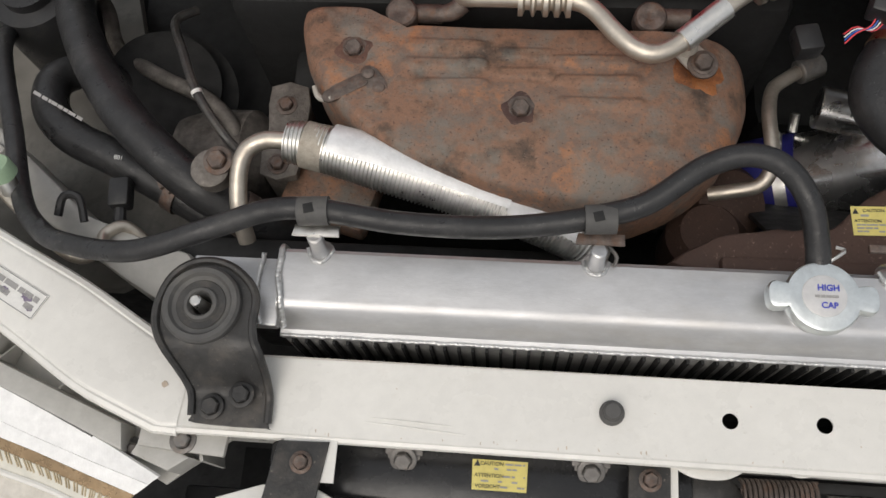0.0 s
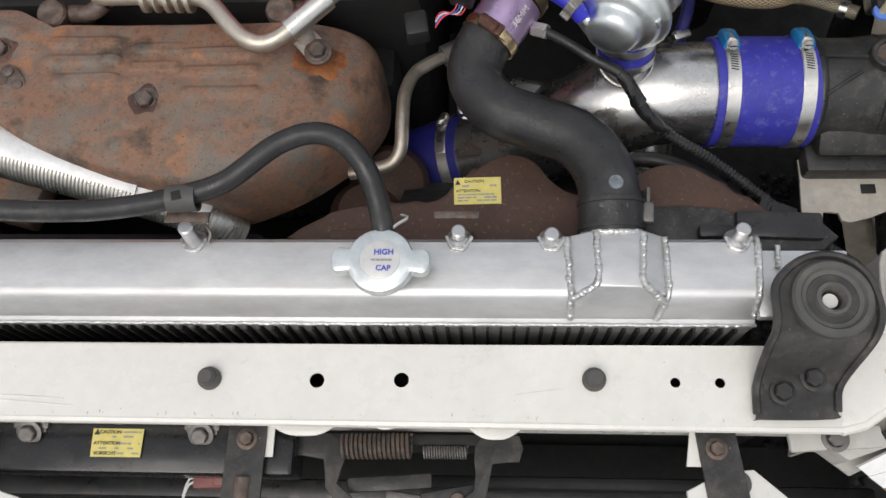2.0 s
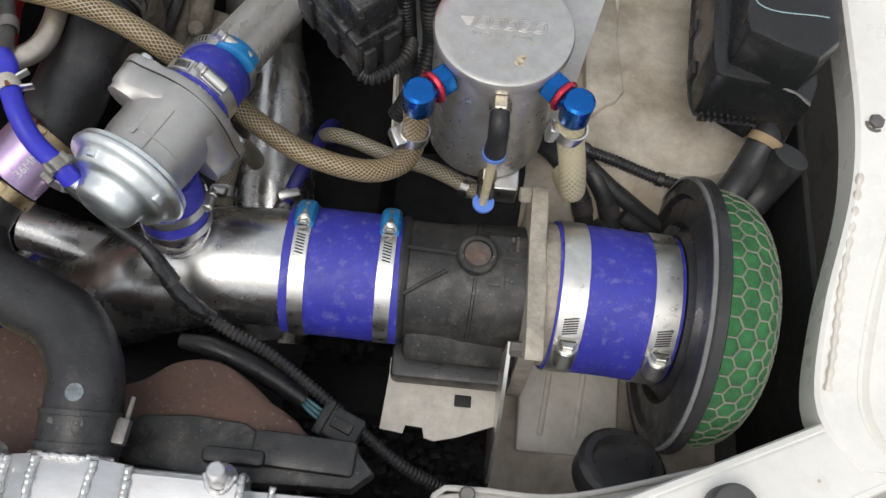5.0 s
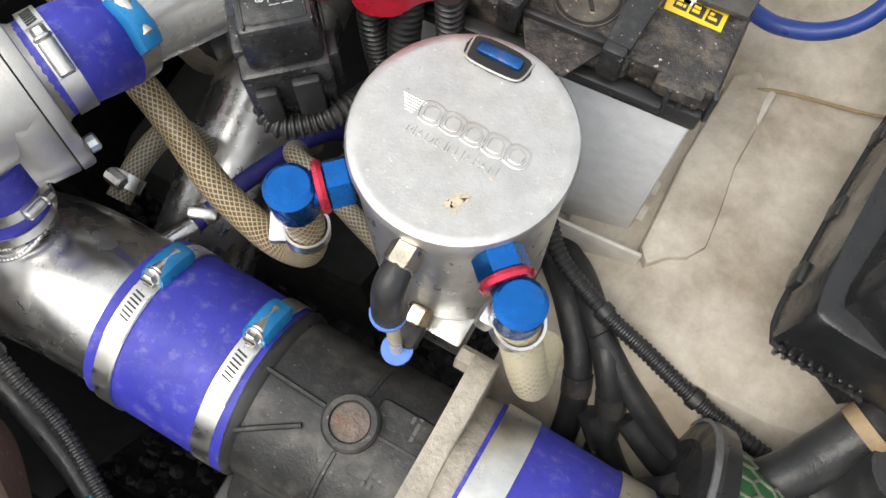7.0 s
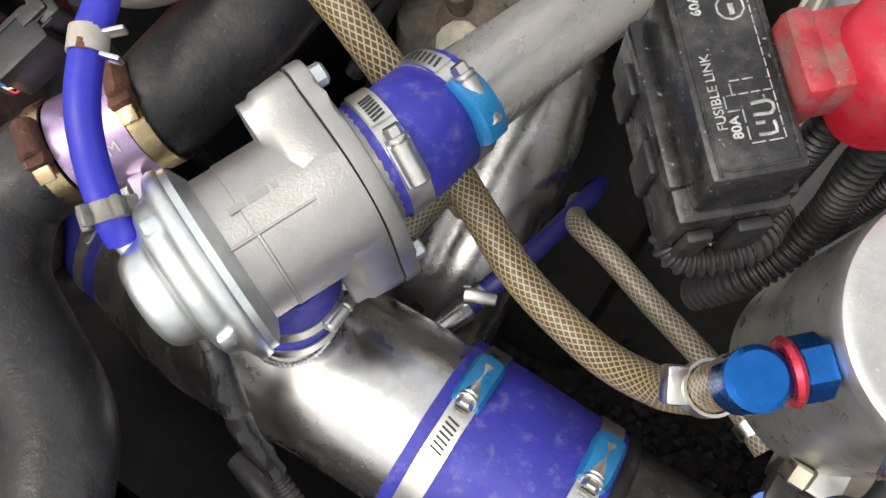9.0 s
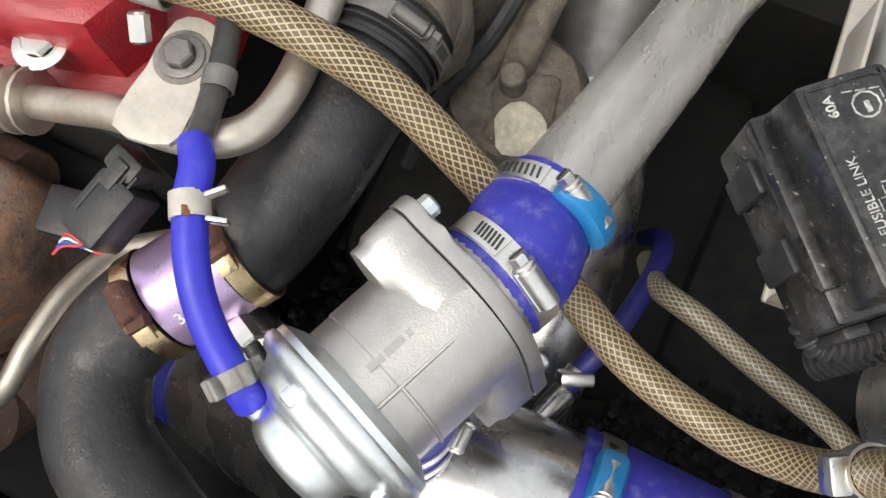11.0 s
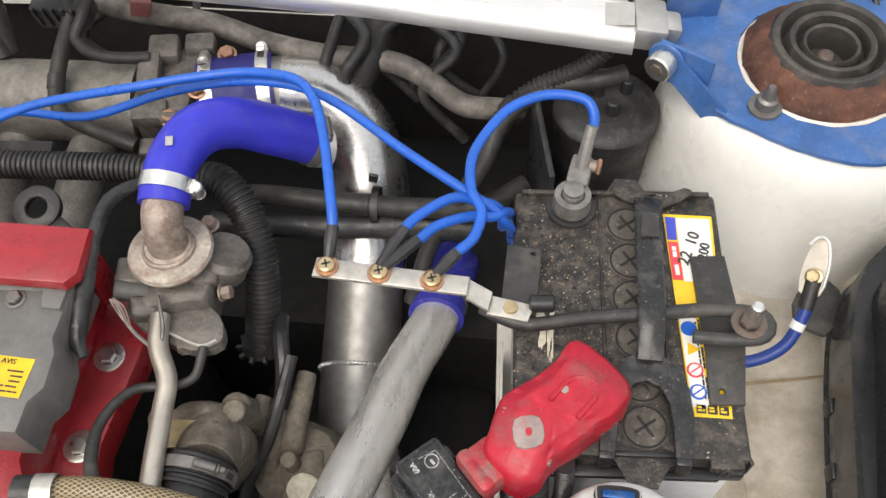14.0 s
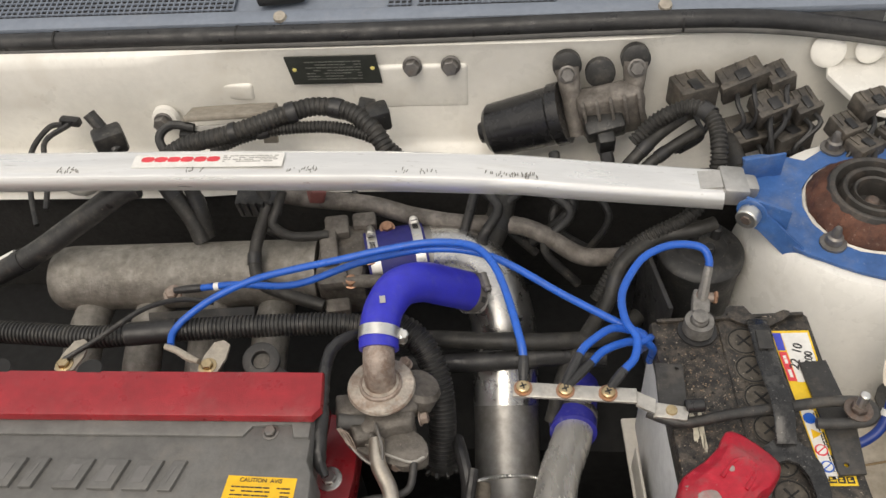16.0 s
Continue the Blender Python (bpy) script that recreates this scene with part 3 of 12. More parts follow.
def tube(bm, pts, r, n=14, step=0.006, ripple=None, cap=True, hollow=0.0):
    """A hose through pts. r: radius or one for each point; ripple: (pitch, depth) of a corrugated hose."""
    if ripple:
        step = min(step, ripple[0] / 4)
    path = spline(pts, step)
    uv = bm.loops.layers.uv.verify()
    rings, marks = [], []
    t0 = (path[1][0] - path[0][0]).normalized()
    u = aim(t0) @ Vector((1, 0, 0))
    for k, (c, par, s) in enumerate(path):
        t = (path[min(k + 1, len(path) - 1)][0] - path[max(k - 1, 0)][0]).normalized()
        u = (u - t * u.dot(t)).normalized()
        w = t.cross(u)
        if isinstance(r, (int, float)):
            rad = r
        else:
            i = min(int(par), len(r) - 2)
            rad = r[i] + (r[i + 1] - r[i]) * (par - i)
        if ripple:
            rad += ripple[1] * (1 if (s / ripple[0]) % 1.0 < 0.5 else -1)
        rings.append([bm.verts.new(c + (u * math.cos(2 * math.pi * i / n) + w * math.sin(2 * math.pi * i / n)) * rad) for i in range(n)])
        marks.append((s, rad))
    for k in range(len(rings) - 1):
        for i in range(n):
            j = (i + 1) % n
            f = bm.faces.new((rings[k][i], rings[k][j], rings[k + 1][j], rings[k + 1][i]))
            base = marks[0][1] * 2 * math.pi
            for lp, (uu, vv) in zip(f.loops, ((i / n, marks[k][0]), ((i + 1) / n, marks[k][0]), ((i + 1) / n, marks[k + 1][0]), (i / n, marks[k + 1][0]))):
                lp[uv].uv = (uu * base, vv)
    if cap:
        bm.faces.new(rings[0][::-1])
        bm.faces.new(rings[-1])
    return bm


def plate(bm, pts, z0, z1, m=None, holes=(), bev=0.0):
    """A flat plate with the outline pts and round holes (x, y, r), between the heights z0 and z1, in the frame m."""
    loops = [[(x, y) for x, y in pts]]
    for x, y, r in holes:
        loops.append([(x + r * math.cos(2 * math.pi * i / 16), y + r * math.sin(2 * math.pi * i / 16)) for i in range(16)])
    edges, verts = [], []
    for lp in loops:
        vs = [bm.verts.new((x, y, z1)) for x, y in lp]
        verts += vs
        edges += [bm.edges.new((vs[i], vs[(i + 1) % len(vs)])) for i in range(len(vs))]
    if holes:
        faces = [g for g in bmesh.ops.triangle_fill(bm, use_beauty=True, use_dissolve=False, edges=edges)["geom"] if isinstance(g, bmesh.types.BMFace)]
    else:
        faces = [bm.faces.new(verts)]
    out = bmesh.ops.extrude_face_region(bm, geom=faces, use_keep_orig=True)["geom"]
    low = [g for g in out if isinstance(g, bmesh.types.BMVert)]
    for v in low:
        v.co.z = z0
    made = set(verts) | set(low)
    if bev > 0:
        rim = [e for e in edges if e.is_valid]
        res = bmesh.ops.bevel(bm, geom=rim, offset=bev, segments=2, affect="EDGES", profile=0.5)
        made = {v for v in made if v.is_valid} | {v for f in res["faces"] for v in f.verts}
    if m is not None:
        for v in made:
            v.co = m @ v.co
    return bm


def rounded(pts, k=4):
    """A closed outline smoothed through its points."""
    out, n = [], len(pts)
    for i in range(n):
        a, b, c, d = (Vector(pts[(i + j) % n]) for j in (-1, 0, 1, 2))
        for s in range(k):
            t = s / k
            q = 0.5 * (2 * b + (c - a) * t + (2 * a - 5 * b + 4 * c - d) * t * t + (3 * b - a - 3 * c + d) * t**3)
            out.append((q.x, q.y))
    return out


def spot(c, direction, twist=0.0):
    """A frame at c whose +z points along the direction; twist: degrees about it."""
    return Matrix.Translation(c) @ aim(direction).to_4x4() @ Matrix.Rotation(radians(twist), 4, "Z")


def lettering(text, size, m, material, parent, name="lettering", depth=0.0003, bold=0.0, label=""):
    """Raised letters of the built-in font, centred on the frame m and reading along its +x."""
    cu = bpy.data.curves.new(name, "FONT")
    cu.body, cu.size, cu.extrude, cu.offset = text, size, depth, bold
    cu.align_x, cu.align_y = "CENTER", "CENTER"
    tmp = new(name, cu)
    me = bpy.data.meshes.new_from_object(tmp)
    bpy.data.objects.remove(tmp)
    bm = bmesh.new()
    bm.from_mesh(me)
    bmesh.ops.transform(bm, matrix=m, verts=bm.verts)
    return part(name, bm, material, parent, label)


def bolt(parent, c, direction, r, material, name="bolt", washer=1.5, height=0.8, twist=10):
    m = aim(direction) @ Matrix.Rotation(radians(twist), 3, "Z")
    bm = B()
    d = m @ Vector((0, 0, 1))
    lathe(bm, c, d, [(0, 0), (0, r * washer), (r * 0.16, r * washer), (r * 0.22, r * washer * 0.9), (r * 0.24, r)], 20)
    rings = []
    for h, k in ((r * 0.2, 1.0), (r * height, 1.0), (r * (height + 0.14), 0.86)):
        rings.append([bm.verts.new(Vector(c) + m @ Vector((r * k * math.cos(math.pi / 3 * i), r * k * math.sin(math.pi / 3 * i), h))) for i in range(6)])
    for p, q in zip(rings, rings[1:]):
        for i in range(6):
            bm.faces.new((p[i], p[(i + 1) % 6], q[(i + 1) % 6], q[i]))
    bm.faces.new(rings[-1])
    return part(name, bm, material, parent)


def ring_band(bm, c, axis, r, width, thick=0.0012, n=36):
    return lathe(bm, Vector(c) - Vector(axis).normalized() * width / 2, axis, [(0, r), (0, r + thick), (width, r + thick), (width, r), (0, r)], n)


def worm_clamp(parent, c, axis, r, width, toward, cover=None, steel=None, screw_len=0.018, tail=0.5):
    """A worm-drive hose clamp: band, screw housing, screw head, slotted tail lying on the band; cover: a sleeve over the housing."""
    steel = steel or STEEL
    ax = Vector(axis).normalized()
    out = Vector(toward)
    out = (out - ax * out.dot(ax)).normalized()
    side = ax.cross(out) * (1 if tail > 0 else -1)
    tail = abs(tail)
    c = Vector(c)
    band = part("clamp_band", ring_band(B(), c, ax, r, width, 0.0009, 72), steel, parent, "stainless steel clamp band")
    m = Matrix((ax, side, out)).transposed()
    hc = c + out * (r + 0.0035)
    bm = box(B(), c + out * (r + 0.0014), (width * 0.98, screw_len, 0.003), m, 0.0008)
    rod(bm, hc - side * screw_len / 2, hc + side * screw_len / 2, width * 0.42, n=16)
    part("screw_housing", bm, steel, band)
    if cover:
        bm = B()
        rows = []
        L = screw_len * 1.35
        for k in range(9):
            y = -L / 2 + L * k / 8
            lift = -(y * y) / (2 * r)
            rows.append([bm.verts.new(hc + side * (y - 0.002) + ax * px * (1.0 - 0.1 * (k in (0, 8))) + out * (pz * (1.0 - 0.12 * (k in (0, 8))) + lift)) for px, pz in
                         ((-width * 0.66, -0.004), (-width * 0.66, 0.0012), (-width * 0.5, 0.0042), (-width * 0.2, 0.0052), (width * 0.2, 0.0052), (width * 0.5, 0.0042), (width * 0.66, 0.0012), (width * 0.66, -0.004))])
        for p, q in zip(rows, rows[1:]):
            for i in range(7):
                bm.faces.new((p[i], p[i + 1], q[i + 1], q[i]))
        bm.faces.new(rows[0])
        bm.faces.new(rows[-1][::-1])
        part("screw_cover", bm, cover, band, "blue screw cover")
    a = hc + side * (screw_len / 2)
    bm = rod(B(), a, a + side * 0.0022, width * 0.46, n=20)
    rod(bm, a + side * 0.002, a + side * 0.0065, width * 0.36, n=6, bev=0.0006)
    head = part("screw", bm, steel, band)
    part("screw_slot", box(B(), a + side * 0.0066, (width * 0.6, 0.0008, 0.0011), m, 0), INK, head)
    # the free tail, slotted, lies a little off the band
    bm, rows, a0 = B(), [], 0.0085 / r + screw_len / 2 / r
    n = 12
    for k in range(n + 1):
        ang = a0 + tail * k / n
        o = out * math.cos(ang) + side * math.sin(ang)
        w = width * (0.47 if k < n else 0.36)
        rows.append([bm.verts.new(c + o * (r + h) + ax * q) for q, h in ((-w, 0.0006), (w, 0.0006), (w, 0.0024), (-w, 0.0024))])
    for p, q in zip(rows, rows[1:]):
        for i in range(4):
            bm.faces.new((p[i], p[(i + 1) % 4], q[(i + 1) % 4], q[i]))
    bm.faces.new(rows[0])
    bm.faces.new(rows[-1][::-1])
    free = part("band_tail", bm, steel, band)
    bm = B()
    for k in range(7):
        ang = a0 + tail * (0.08 + 0.075 * k)
        o = out * math.cos(ang) + side * math.sin(ang)
        tang = side * math.cos(ang) - out * math.sin(ang)
        mm = Matrix((ax, tang, o)).transposed() @ Matrix.Rotation(radians(12), 3, "Z")
        box(bm, c + o * (r + 0.0024), (width * 0.56, 0.0011, 0.0006), mm, 0)
    ob = part("slot_pattern", bm, INK, band)
    tagged(ob, kind="stuff")
    return band


def rough(bm, amp=0.0012, freq=70.0, cuts=2, seed=0.0):
    """Breaks up a smooth solid into an uneven casting."""
    bmesh.ops.subdivide_edges(bm, edges=[e for e in bm.edges if e.calc_length() > 0.006], cuts=cuts, use_grid_fill=True)
    for v in bm.verts:
        p = v.co * freq + Vector((seed, seed * 1.7, 0))
        v.co += Vector((noise.noise(p), noise.noise(p + Vector((7, 0, 0))), noise.noise(p + Vector((0, 7, 0))))) * amp
    return bm


def print_bars(parent, m, width, height, rows, material, seed, thick=0.0005, fill=0.45):
    """Lines of small print that cannot be read, as plain bars in the frame m (x right, y up)."""
    rnd = random.Random(seed)
    bm = B()
    pitch = height / rows
    for i in range(rows):
        x, y = -width / 2, height / 2 - pitch * (i + 0.5)
        while x < width / 2 - pitch * 0.4:
            w = min(width / 2 - x, pitch * rnd.uniform(0.8, 2.6))
            if rnd.random() < 0.85:
                plate(bm, [(x, y - pitch * fill / 2), (x + w * 0.85, y - pitch * fill / 2), (x + w * 0.85, y + pitch * fill / 2), (x, y + pitch * fill / 2)], 0, thick, m)
            x += w
    return part("print", bm, material, parent)

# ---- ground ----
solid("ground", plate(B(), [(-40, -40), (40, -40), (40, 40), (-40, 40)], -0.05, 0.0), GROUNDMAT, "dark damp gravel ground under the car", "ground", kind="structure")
rnd = random.Random(5)
ico = bmesh.new()
bmesh.ops.create_icosphere(ico, subdivisions=1, radius=1.0)
ico_v, ico_f = [v.co.copy() for v in ico.verts], [[v.index for v in f.verts] for f in ico.faces]
ico.free()
bm = B()
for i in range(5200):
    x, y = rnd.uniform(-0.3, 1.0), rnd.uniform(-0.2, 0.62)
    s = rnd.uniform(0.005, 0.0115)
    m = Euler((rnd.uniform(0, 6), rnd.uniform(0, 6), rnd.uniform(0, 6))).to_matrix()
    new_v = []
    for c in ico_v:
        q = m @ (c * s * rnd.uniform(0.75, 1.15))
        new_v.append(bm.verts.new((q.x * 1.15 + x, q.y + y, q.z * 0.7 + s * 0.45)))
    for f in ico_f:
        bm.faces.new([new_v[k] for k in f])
solid("gravel", bm, GRAVELMAT, "loose dark angular gravel, blackened further for the shade under the car", "gravel", kind="stuff", sharp=15)

# ---- rest of the car's shell, out of the camera's sight, added to keep light out ----
shell = thing("unseen_car_shell", (0.27, 0.5, 0.2), "unseen white body sides, bumper front and floor added to block light", "car body", kind="structure")
part("side", box(B(), (-0.66, 0.7, 0.5), (0.03, 1.9, 0.62), None, 0.01), WHITE, shell)
part("side", box(B(), (1.2, 0.7, 0.5), (0.03, 1.9, 0.62), None, 0.01), WHITE, shell)
part("bumper_front", box(B(), (0.27, -0.235, 0.44), (1.9, 0.03, 0.5), None, 0.01), CREAM, shell)
part("floor", box(B(), (0.27, 1.4, 0.2), (1.86, 0.6, 0.03), None, 0.01), GASKETSHADE, shell)
# black sheet added so the space behind the bumper reads as a dark void
part("void_sheet", box(B(), (0.27, -0.077, 0.5), (1.0, 0.266, 0.01), None, 0.002), GASKETSHADE, shell, "added black sheet for the dark void behind the bumper")
for x in (-0.5, 1.04):
    part("wheel", lathe(B(), (x - 0.09, 0.55, 0.3), (1, 0, 0), [(0, 0.19), (0.01, 0.27), (0.03, 0.3), (0.15, 0.3), (0.17, 0.27), (0.18, 0.19)], 40), RUBBER, shell, "black tyre")

# ---- body: front panel, arms, inner wings, firewall, cowl ----
SUP = 0.782
sup = thing("radiator_support", (0.23, 0.07, 0.70), "white painted steel radiator support crossmember with bolt holes", "car panel")
HOLES = [(0.235, 0.071, 0.0063), (0.306, 0.072, 0.0063), (0.531, 0.072, 0.0042), (0.567, 0.072, 0.0042)]
bm = plate(B(), [(-0.205, 0.041), (-0.05, 0.0395), (0.2, 0.039), (0.45, 0.0385), (0.5, 0.036), (0.66, 0.038), (0.66, 0.1035), (0.3, 0.102), (-0.2, 0.1005)], SUP - 0.0016, SUP, holes=HOLES)
part("top_panel", bm, WHITE, sup)
bm = B()
for x0, x1 in ((-0.205, 0.66),):
    tube(bm, [(x0, 0.039, SUP - 0.004), (0.2, 0.0375, SUP - 0.004), (x1, 0.0365, SUP - 0.004)], 0.0042, 8, 0.03)
part("front_lip", bm, WHITE, sup)
part("front_flange", box(B(), (0.2275, 0.0385, SUP - 0.032), (0.865, 0.0016, 0.052), None, 0), WHITE, sup)
part("rear_flange", box(B(), (0.2275, 0.102, SUP - 0.03), (0.865, 0.0016, 0.056), None, 0), CREAM, sup)
# inside drawn black in place of its shade
part("inner_channel", box(B(), (0.2275, 0.07, SUP - 0.056), (0.86, 0.055, 0.003), None, 0), GASKETSHADE, sup, "inside of the crossmember, coloured black for shade")
for x0, x1, y1 in ((0.197, 0.247, 0.0275), (0.272, 0.311, 0.0335), (0.363, 0.405, 0.0265)):
    part("drooping_lobe", plate(B(), rounded([(x0, 0.038), (x0 + 0.009, y1 + 0.002), ((x0 + x1) / 2, y1), (x1 - 0.009, y1 + 0.002), (x1, 0.038)], 3), 0.761, 0.764, bev=0.001), WHITE, sup)
rnd = random.Random(29)
bm = B()
for i in range(40):
    x = rnd.uniform(-0.1, 0.58)
    if rnd.random() < 0.75:
        y, w, h = rnd.uniform(0.0395, 0.0425), rnd.uniform(0.0003, 0.0009), rnd.uniform(0.0006, 0.003)
    else:
        y, w, h = rnd.uniform(0.045, 0.095), rnd.uniform(0.0003, 0.0012), rnd.uniform(0.0003, 0.001)
    plate(bm, [(x, y), (x + w, y - 0.0003), (x + w * 0.8, y + h), (x - w * 0.3, y + h * 0.8)], SUP - 0.0002, SUP + 0.0002)
tagged(part("paint_chip", bm, PALERUST, sup), "small dark paint chips and scratches", kind="stuff")
for x0, x1, y0, y1 in ((-0.05, 0.03, 0.053, 0.0475), (-0.045, 0.02, 0.0565, 0.0535), (0.4, 0.44, 0.06, 0.0655)):
    part("crease", tube(B(), [(x0, y0, SUP - 0.0004), ((x0 + x1) / 2, (y0 + y1) / 2, SUP + 0.0003), (x1, y1, SUP - 0.0004)], 0.0008, 6, 0.006), WHITE, sup)
for x, y, tx, ty in ((0.144, 0.0715, -0.002, -0.001), (0.465, 0.0735, 0.001, -0.001)):
    st = thing("rubber_stop", (x, y, SUP), "small dark grey rubber bonnet stop on the white crossmember", "rubber stop", "bonnet stops on the crossmember")
    part("foot", lathe(B(), (x, y, SUP), (0, 0, 1), [(0, 0), (0, 0.0098), (0.004, 0.0098), (0.006, 0.0086), (0.008, 0.0082), (0.009, 0)], 20), SOFTRUBBER, st)
    part("tip", lathe(B(), (x, y, SUP + 0.0085), (tx * 40, ty * 40, 1), [(0, 0), (0, 0.0072), (0.004, 0.0068), (0.0055, 0.0058), (0.0058, 0)], 16), SOFTRUBBER, st)


def along(line, n):
    """n points at even steps of x along a line of points."""
    out = []
    for i in range(n):
        f = i / (n - 1) * (len(line) - 1)
        k = min(int(f), len(line) - 2)
        a, b = line[k], line[k + 1]
        out.append((a[0] + (b[0] - a[0]) * (f - k), a[1] + (b[1] - a[1]) * (f - k)))
    return out


def arm_z(x):
    """Height of the side arms: they sink into the crossmember at their inner ends."""
    d = (x - 0.6615) if x > 0.2 else (-0.198 - x)
    f = min(1.0, max(0.0, d / 0.11))
    return ARM_Z - 0.0132 * (1 - f * f * (3 - 2 * f))


def arm(name, inner, outer, label):
    a = thing(name, ((inner[0][0] + outer[0][0]) / 2, (inner[0][1] + outer[0][1]) / 2, ARM_Z - 0.05), label, "car panel", "front side arms")
    inner, outer = along(inner, 40), along(outer, 40)
    bm = B()
    rows = []
    for (xa, ya), (xb, yb) in zip(inner, outer):
        rows.append([bm.verts.new((xa + (xb - xa) * f, ya + (yb - ya) * f, arm_z(xa + (xb - xa) * f) - 0.002 + dz)) for f, dz in ((0, -0.0015), (0.03, 0.0012), (0.08, 0.002), (0.35, 0.0017), (0.5, 0.002), (0.65, 0.0017), (0.92, 0.002), (0.97, 0.0012), (1, -0.0015))])
    for p, q in zip(rows, rows[1:]):
        for i in range(8):
            bm.faces.new((p[i], p[i + 1], q[i + 1], q[i]))
    bmesh.ops.recalc_face_normals(bm, faces=bm.faces)
    part("arm_panel", bm, WHITE, a, sharp=60)
    for edge in (inner, outer):
        part("rolled_edge", tube(B(), [(x, y, arm_z(x) - 0.006) for x, y in edge[::3]], 0.0055, 8, 0.02), WHITE, a)
    bm = B()
    for (x0, y0), (x1, y1) in zip(outer, outer[1:]):
        v = [bm.verts.new(c) for c in ((x0, y0, arm_z(x0) - 0.004), (x1, y1, arm_z(x1) - 0.004), (x1, y1, ARM_Z - 0.06), (x0, y0, ARM_Z - 0.06))]
        bm.faces.new(v)
    bmesh.ops.solidify(bm, geom=bm.faces[:], thickness=0.0016)
    part("side_flange", bm, WHITE, a)
    return a


ARM_Z = 0.796
arm_l = arm("front_arm", [(-0.198, 0.1), (-0.229, 0.109), (-0.302, 0.152), (-0.382, 0.19), (-0.6, 0.3)], [(-0.2035, 0.038), (-0.216, 0.036), (-0.285, 0.064), (-0.363, 0.112), (-0.58, 0.222)],
            "white painted steel side arm beside the crossmember, with a worn decal")
arm_r = arm("front_arm", [(0.6615, 0.1025), (0.689, 0.108), (0.799, 0.167), (0.924, 0.224), (1.006, 0.262), (1.14, 0.325)], [(0.6595, 0.0365), (0.674, 0.0385), (0.7, 0.0555), (0.836, 0.126), (0.984, 0.197), (1.12, 0.262)],
            "white painted steel side arm beside the crossmember, bare")
m = Matrix.Translation((-0.363, 0.1435, ARM_Z + 0.0004)) @ Matrix.Rotation(radians(-27), 4, "Z")
dec = part("decal", plate(B(), [(-0.034, -0.012), (0.034, -0.012), (0.034, 0.012), (-0.034, 0.012)], 0, 0.0004, m), PAPER, arm_l, "worn white paper decal with smudged purple print")
print_bars(dec, m @ Matrix.Translation((0, 0, 0.0004)), 0.06, 0.016, 2, GREYINK, 3, fill=0.6)
for xa, ya, xb, yb in ((-0.033, -0.0112, 0.033, -0.0112), (-0.033, 0.0112, 0.033, 0.0112), (-0.033, -0.0112, -0.033, 0.0112), (0.033, -0.0112, 0.033, 0.0112)):
    part("border_line", tube(B(), [m @ Vector((xa, ya, 0.0005)), m @ Vector((xb, yb, 0.0005))], 0.0004, 4, 0.02), GREYINK, dec)
smudge = mat("purple_smudge", (0.2, 0.16, 0.24), 0.6, var=0.4, scale=300, dirt=(0.5, 0.47, 0.5), dirt_amount=0.4, dirt_scale=200)
for dx, dy, r in ((0.018, 0.002, 0.0065), (-0.004, -0.003, 0.005), (0.026, -0.005, 0.004)):
    part("smudge", plate(B(), [(dx + r * (0.8 + 0.3 * math.sin(3.1 * k)) * math.cos(k * math.pi / 9), dy + 0.7 * r * (0.8 + 0.25 * math.cos(2.3 * k)) * math.sin(k * math.pi / 9)) for k in range(18)], 0.0005, 0.0009, m), smudge, dec, "dark purple smudge")

for x, y, r in ((0.803, 0.143, 0.0055), (0.70, 0.082, 0.005), (0.905, 0.165, 0.003), (1.0, 0.225, 0.0025), (-0.2185, 0.073, 0.005)):
    part("rust_spot", plate(B(), [(x + 0.6 * r * (0.85 + 0.15 * math.sin(2 * k + x * 50)) * math.cos(k * math.pi / 10), y + 0.6 * r * (0.85 + 0.12 * math.cos(k * 1.3)) * math.sin(k * math.pi / 10)) for k in range(20)], arm_z(x) - 0.0004, arm_z(x) + 0.0003), PALERUST, arm_r if x > 0 else arm_l)

stop = thing("bonnet_bump_stop", (0.931, 0.197, ARM_Z), "round dark grey rubber bonnet bump stop on the white arm", "rubber stop")
part("rubber_top", lathe(B(), (0.931, 0.197, ARM_Z + 0.004), (0, 0, 1), [(0, 0), (0, 0.018), (0.015, 0.0175), (0.0185, 0.016), (0.02, 0.0135), (0.0202, 0)], 28), SOFTRUBBER, stop)
part("threaded_base", lathe(B(), (0.931, 0.197, ARM_Z), (0, 0, 1), [(0, 0), (0, 0.012), (0.005, 0.012), (0.005, 0)], 16), DARKBOLT, stop)

# ---- radiator ----
rad = thing("radiator", (0.236, 0.15, 0.38), "bare aluminium radiator with a welded top tank and dark finned core", "radiator")
X0, X1, TOP = -0.127, 0.598, 0.815


def extrude_x(bm, prof, x0, x1):
    a = [bm.verts.new((x0, y, z)) for y, z in prof]
    b = [bm.verts.new((x1, y, z)) for y, z in prof]
    n = len(prof)
    for i in range(n):
        bm.faces.new((a[i], a[(i + 1) % n], b[(i + 1) % n], b[i]))
    bm.faces.new(a)
    bm.faces.new(b[::-1])
    return bm


TANK = [(0.186, 0.775), (0.187, 0.808), (0.1855, 0.8125), (0.182, 0.815), (0.1425, 0.815), (0.138, 0.814), (0.1345, 0.8115), (0.1245, 0.795), (0.1235, 0.789), (0.1185, 0.788), (0.1185, 0.779), (0.132, 0.775)]
tank = part("top_tank", extrude_x(B(), TANK, X0, X1), ALU, rad, "bare brushed aluminium top tank")
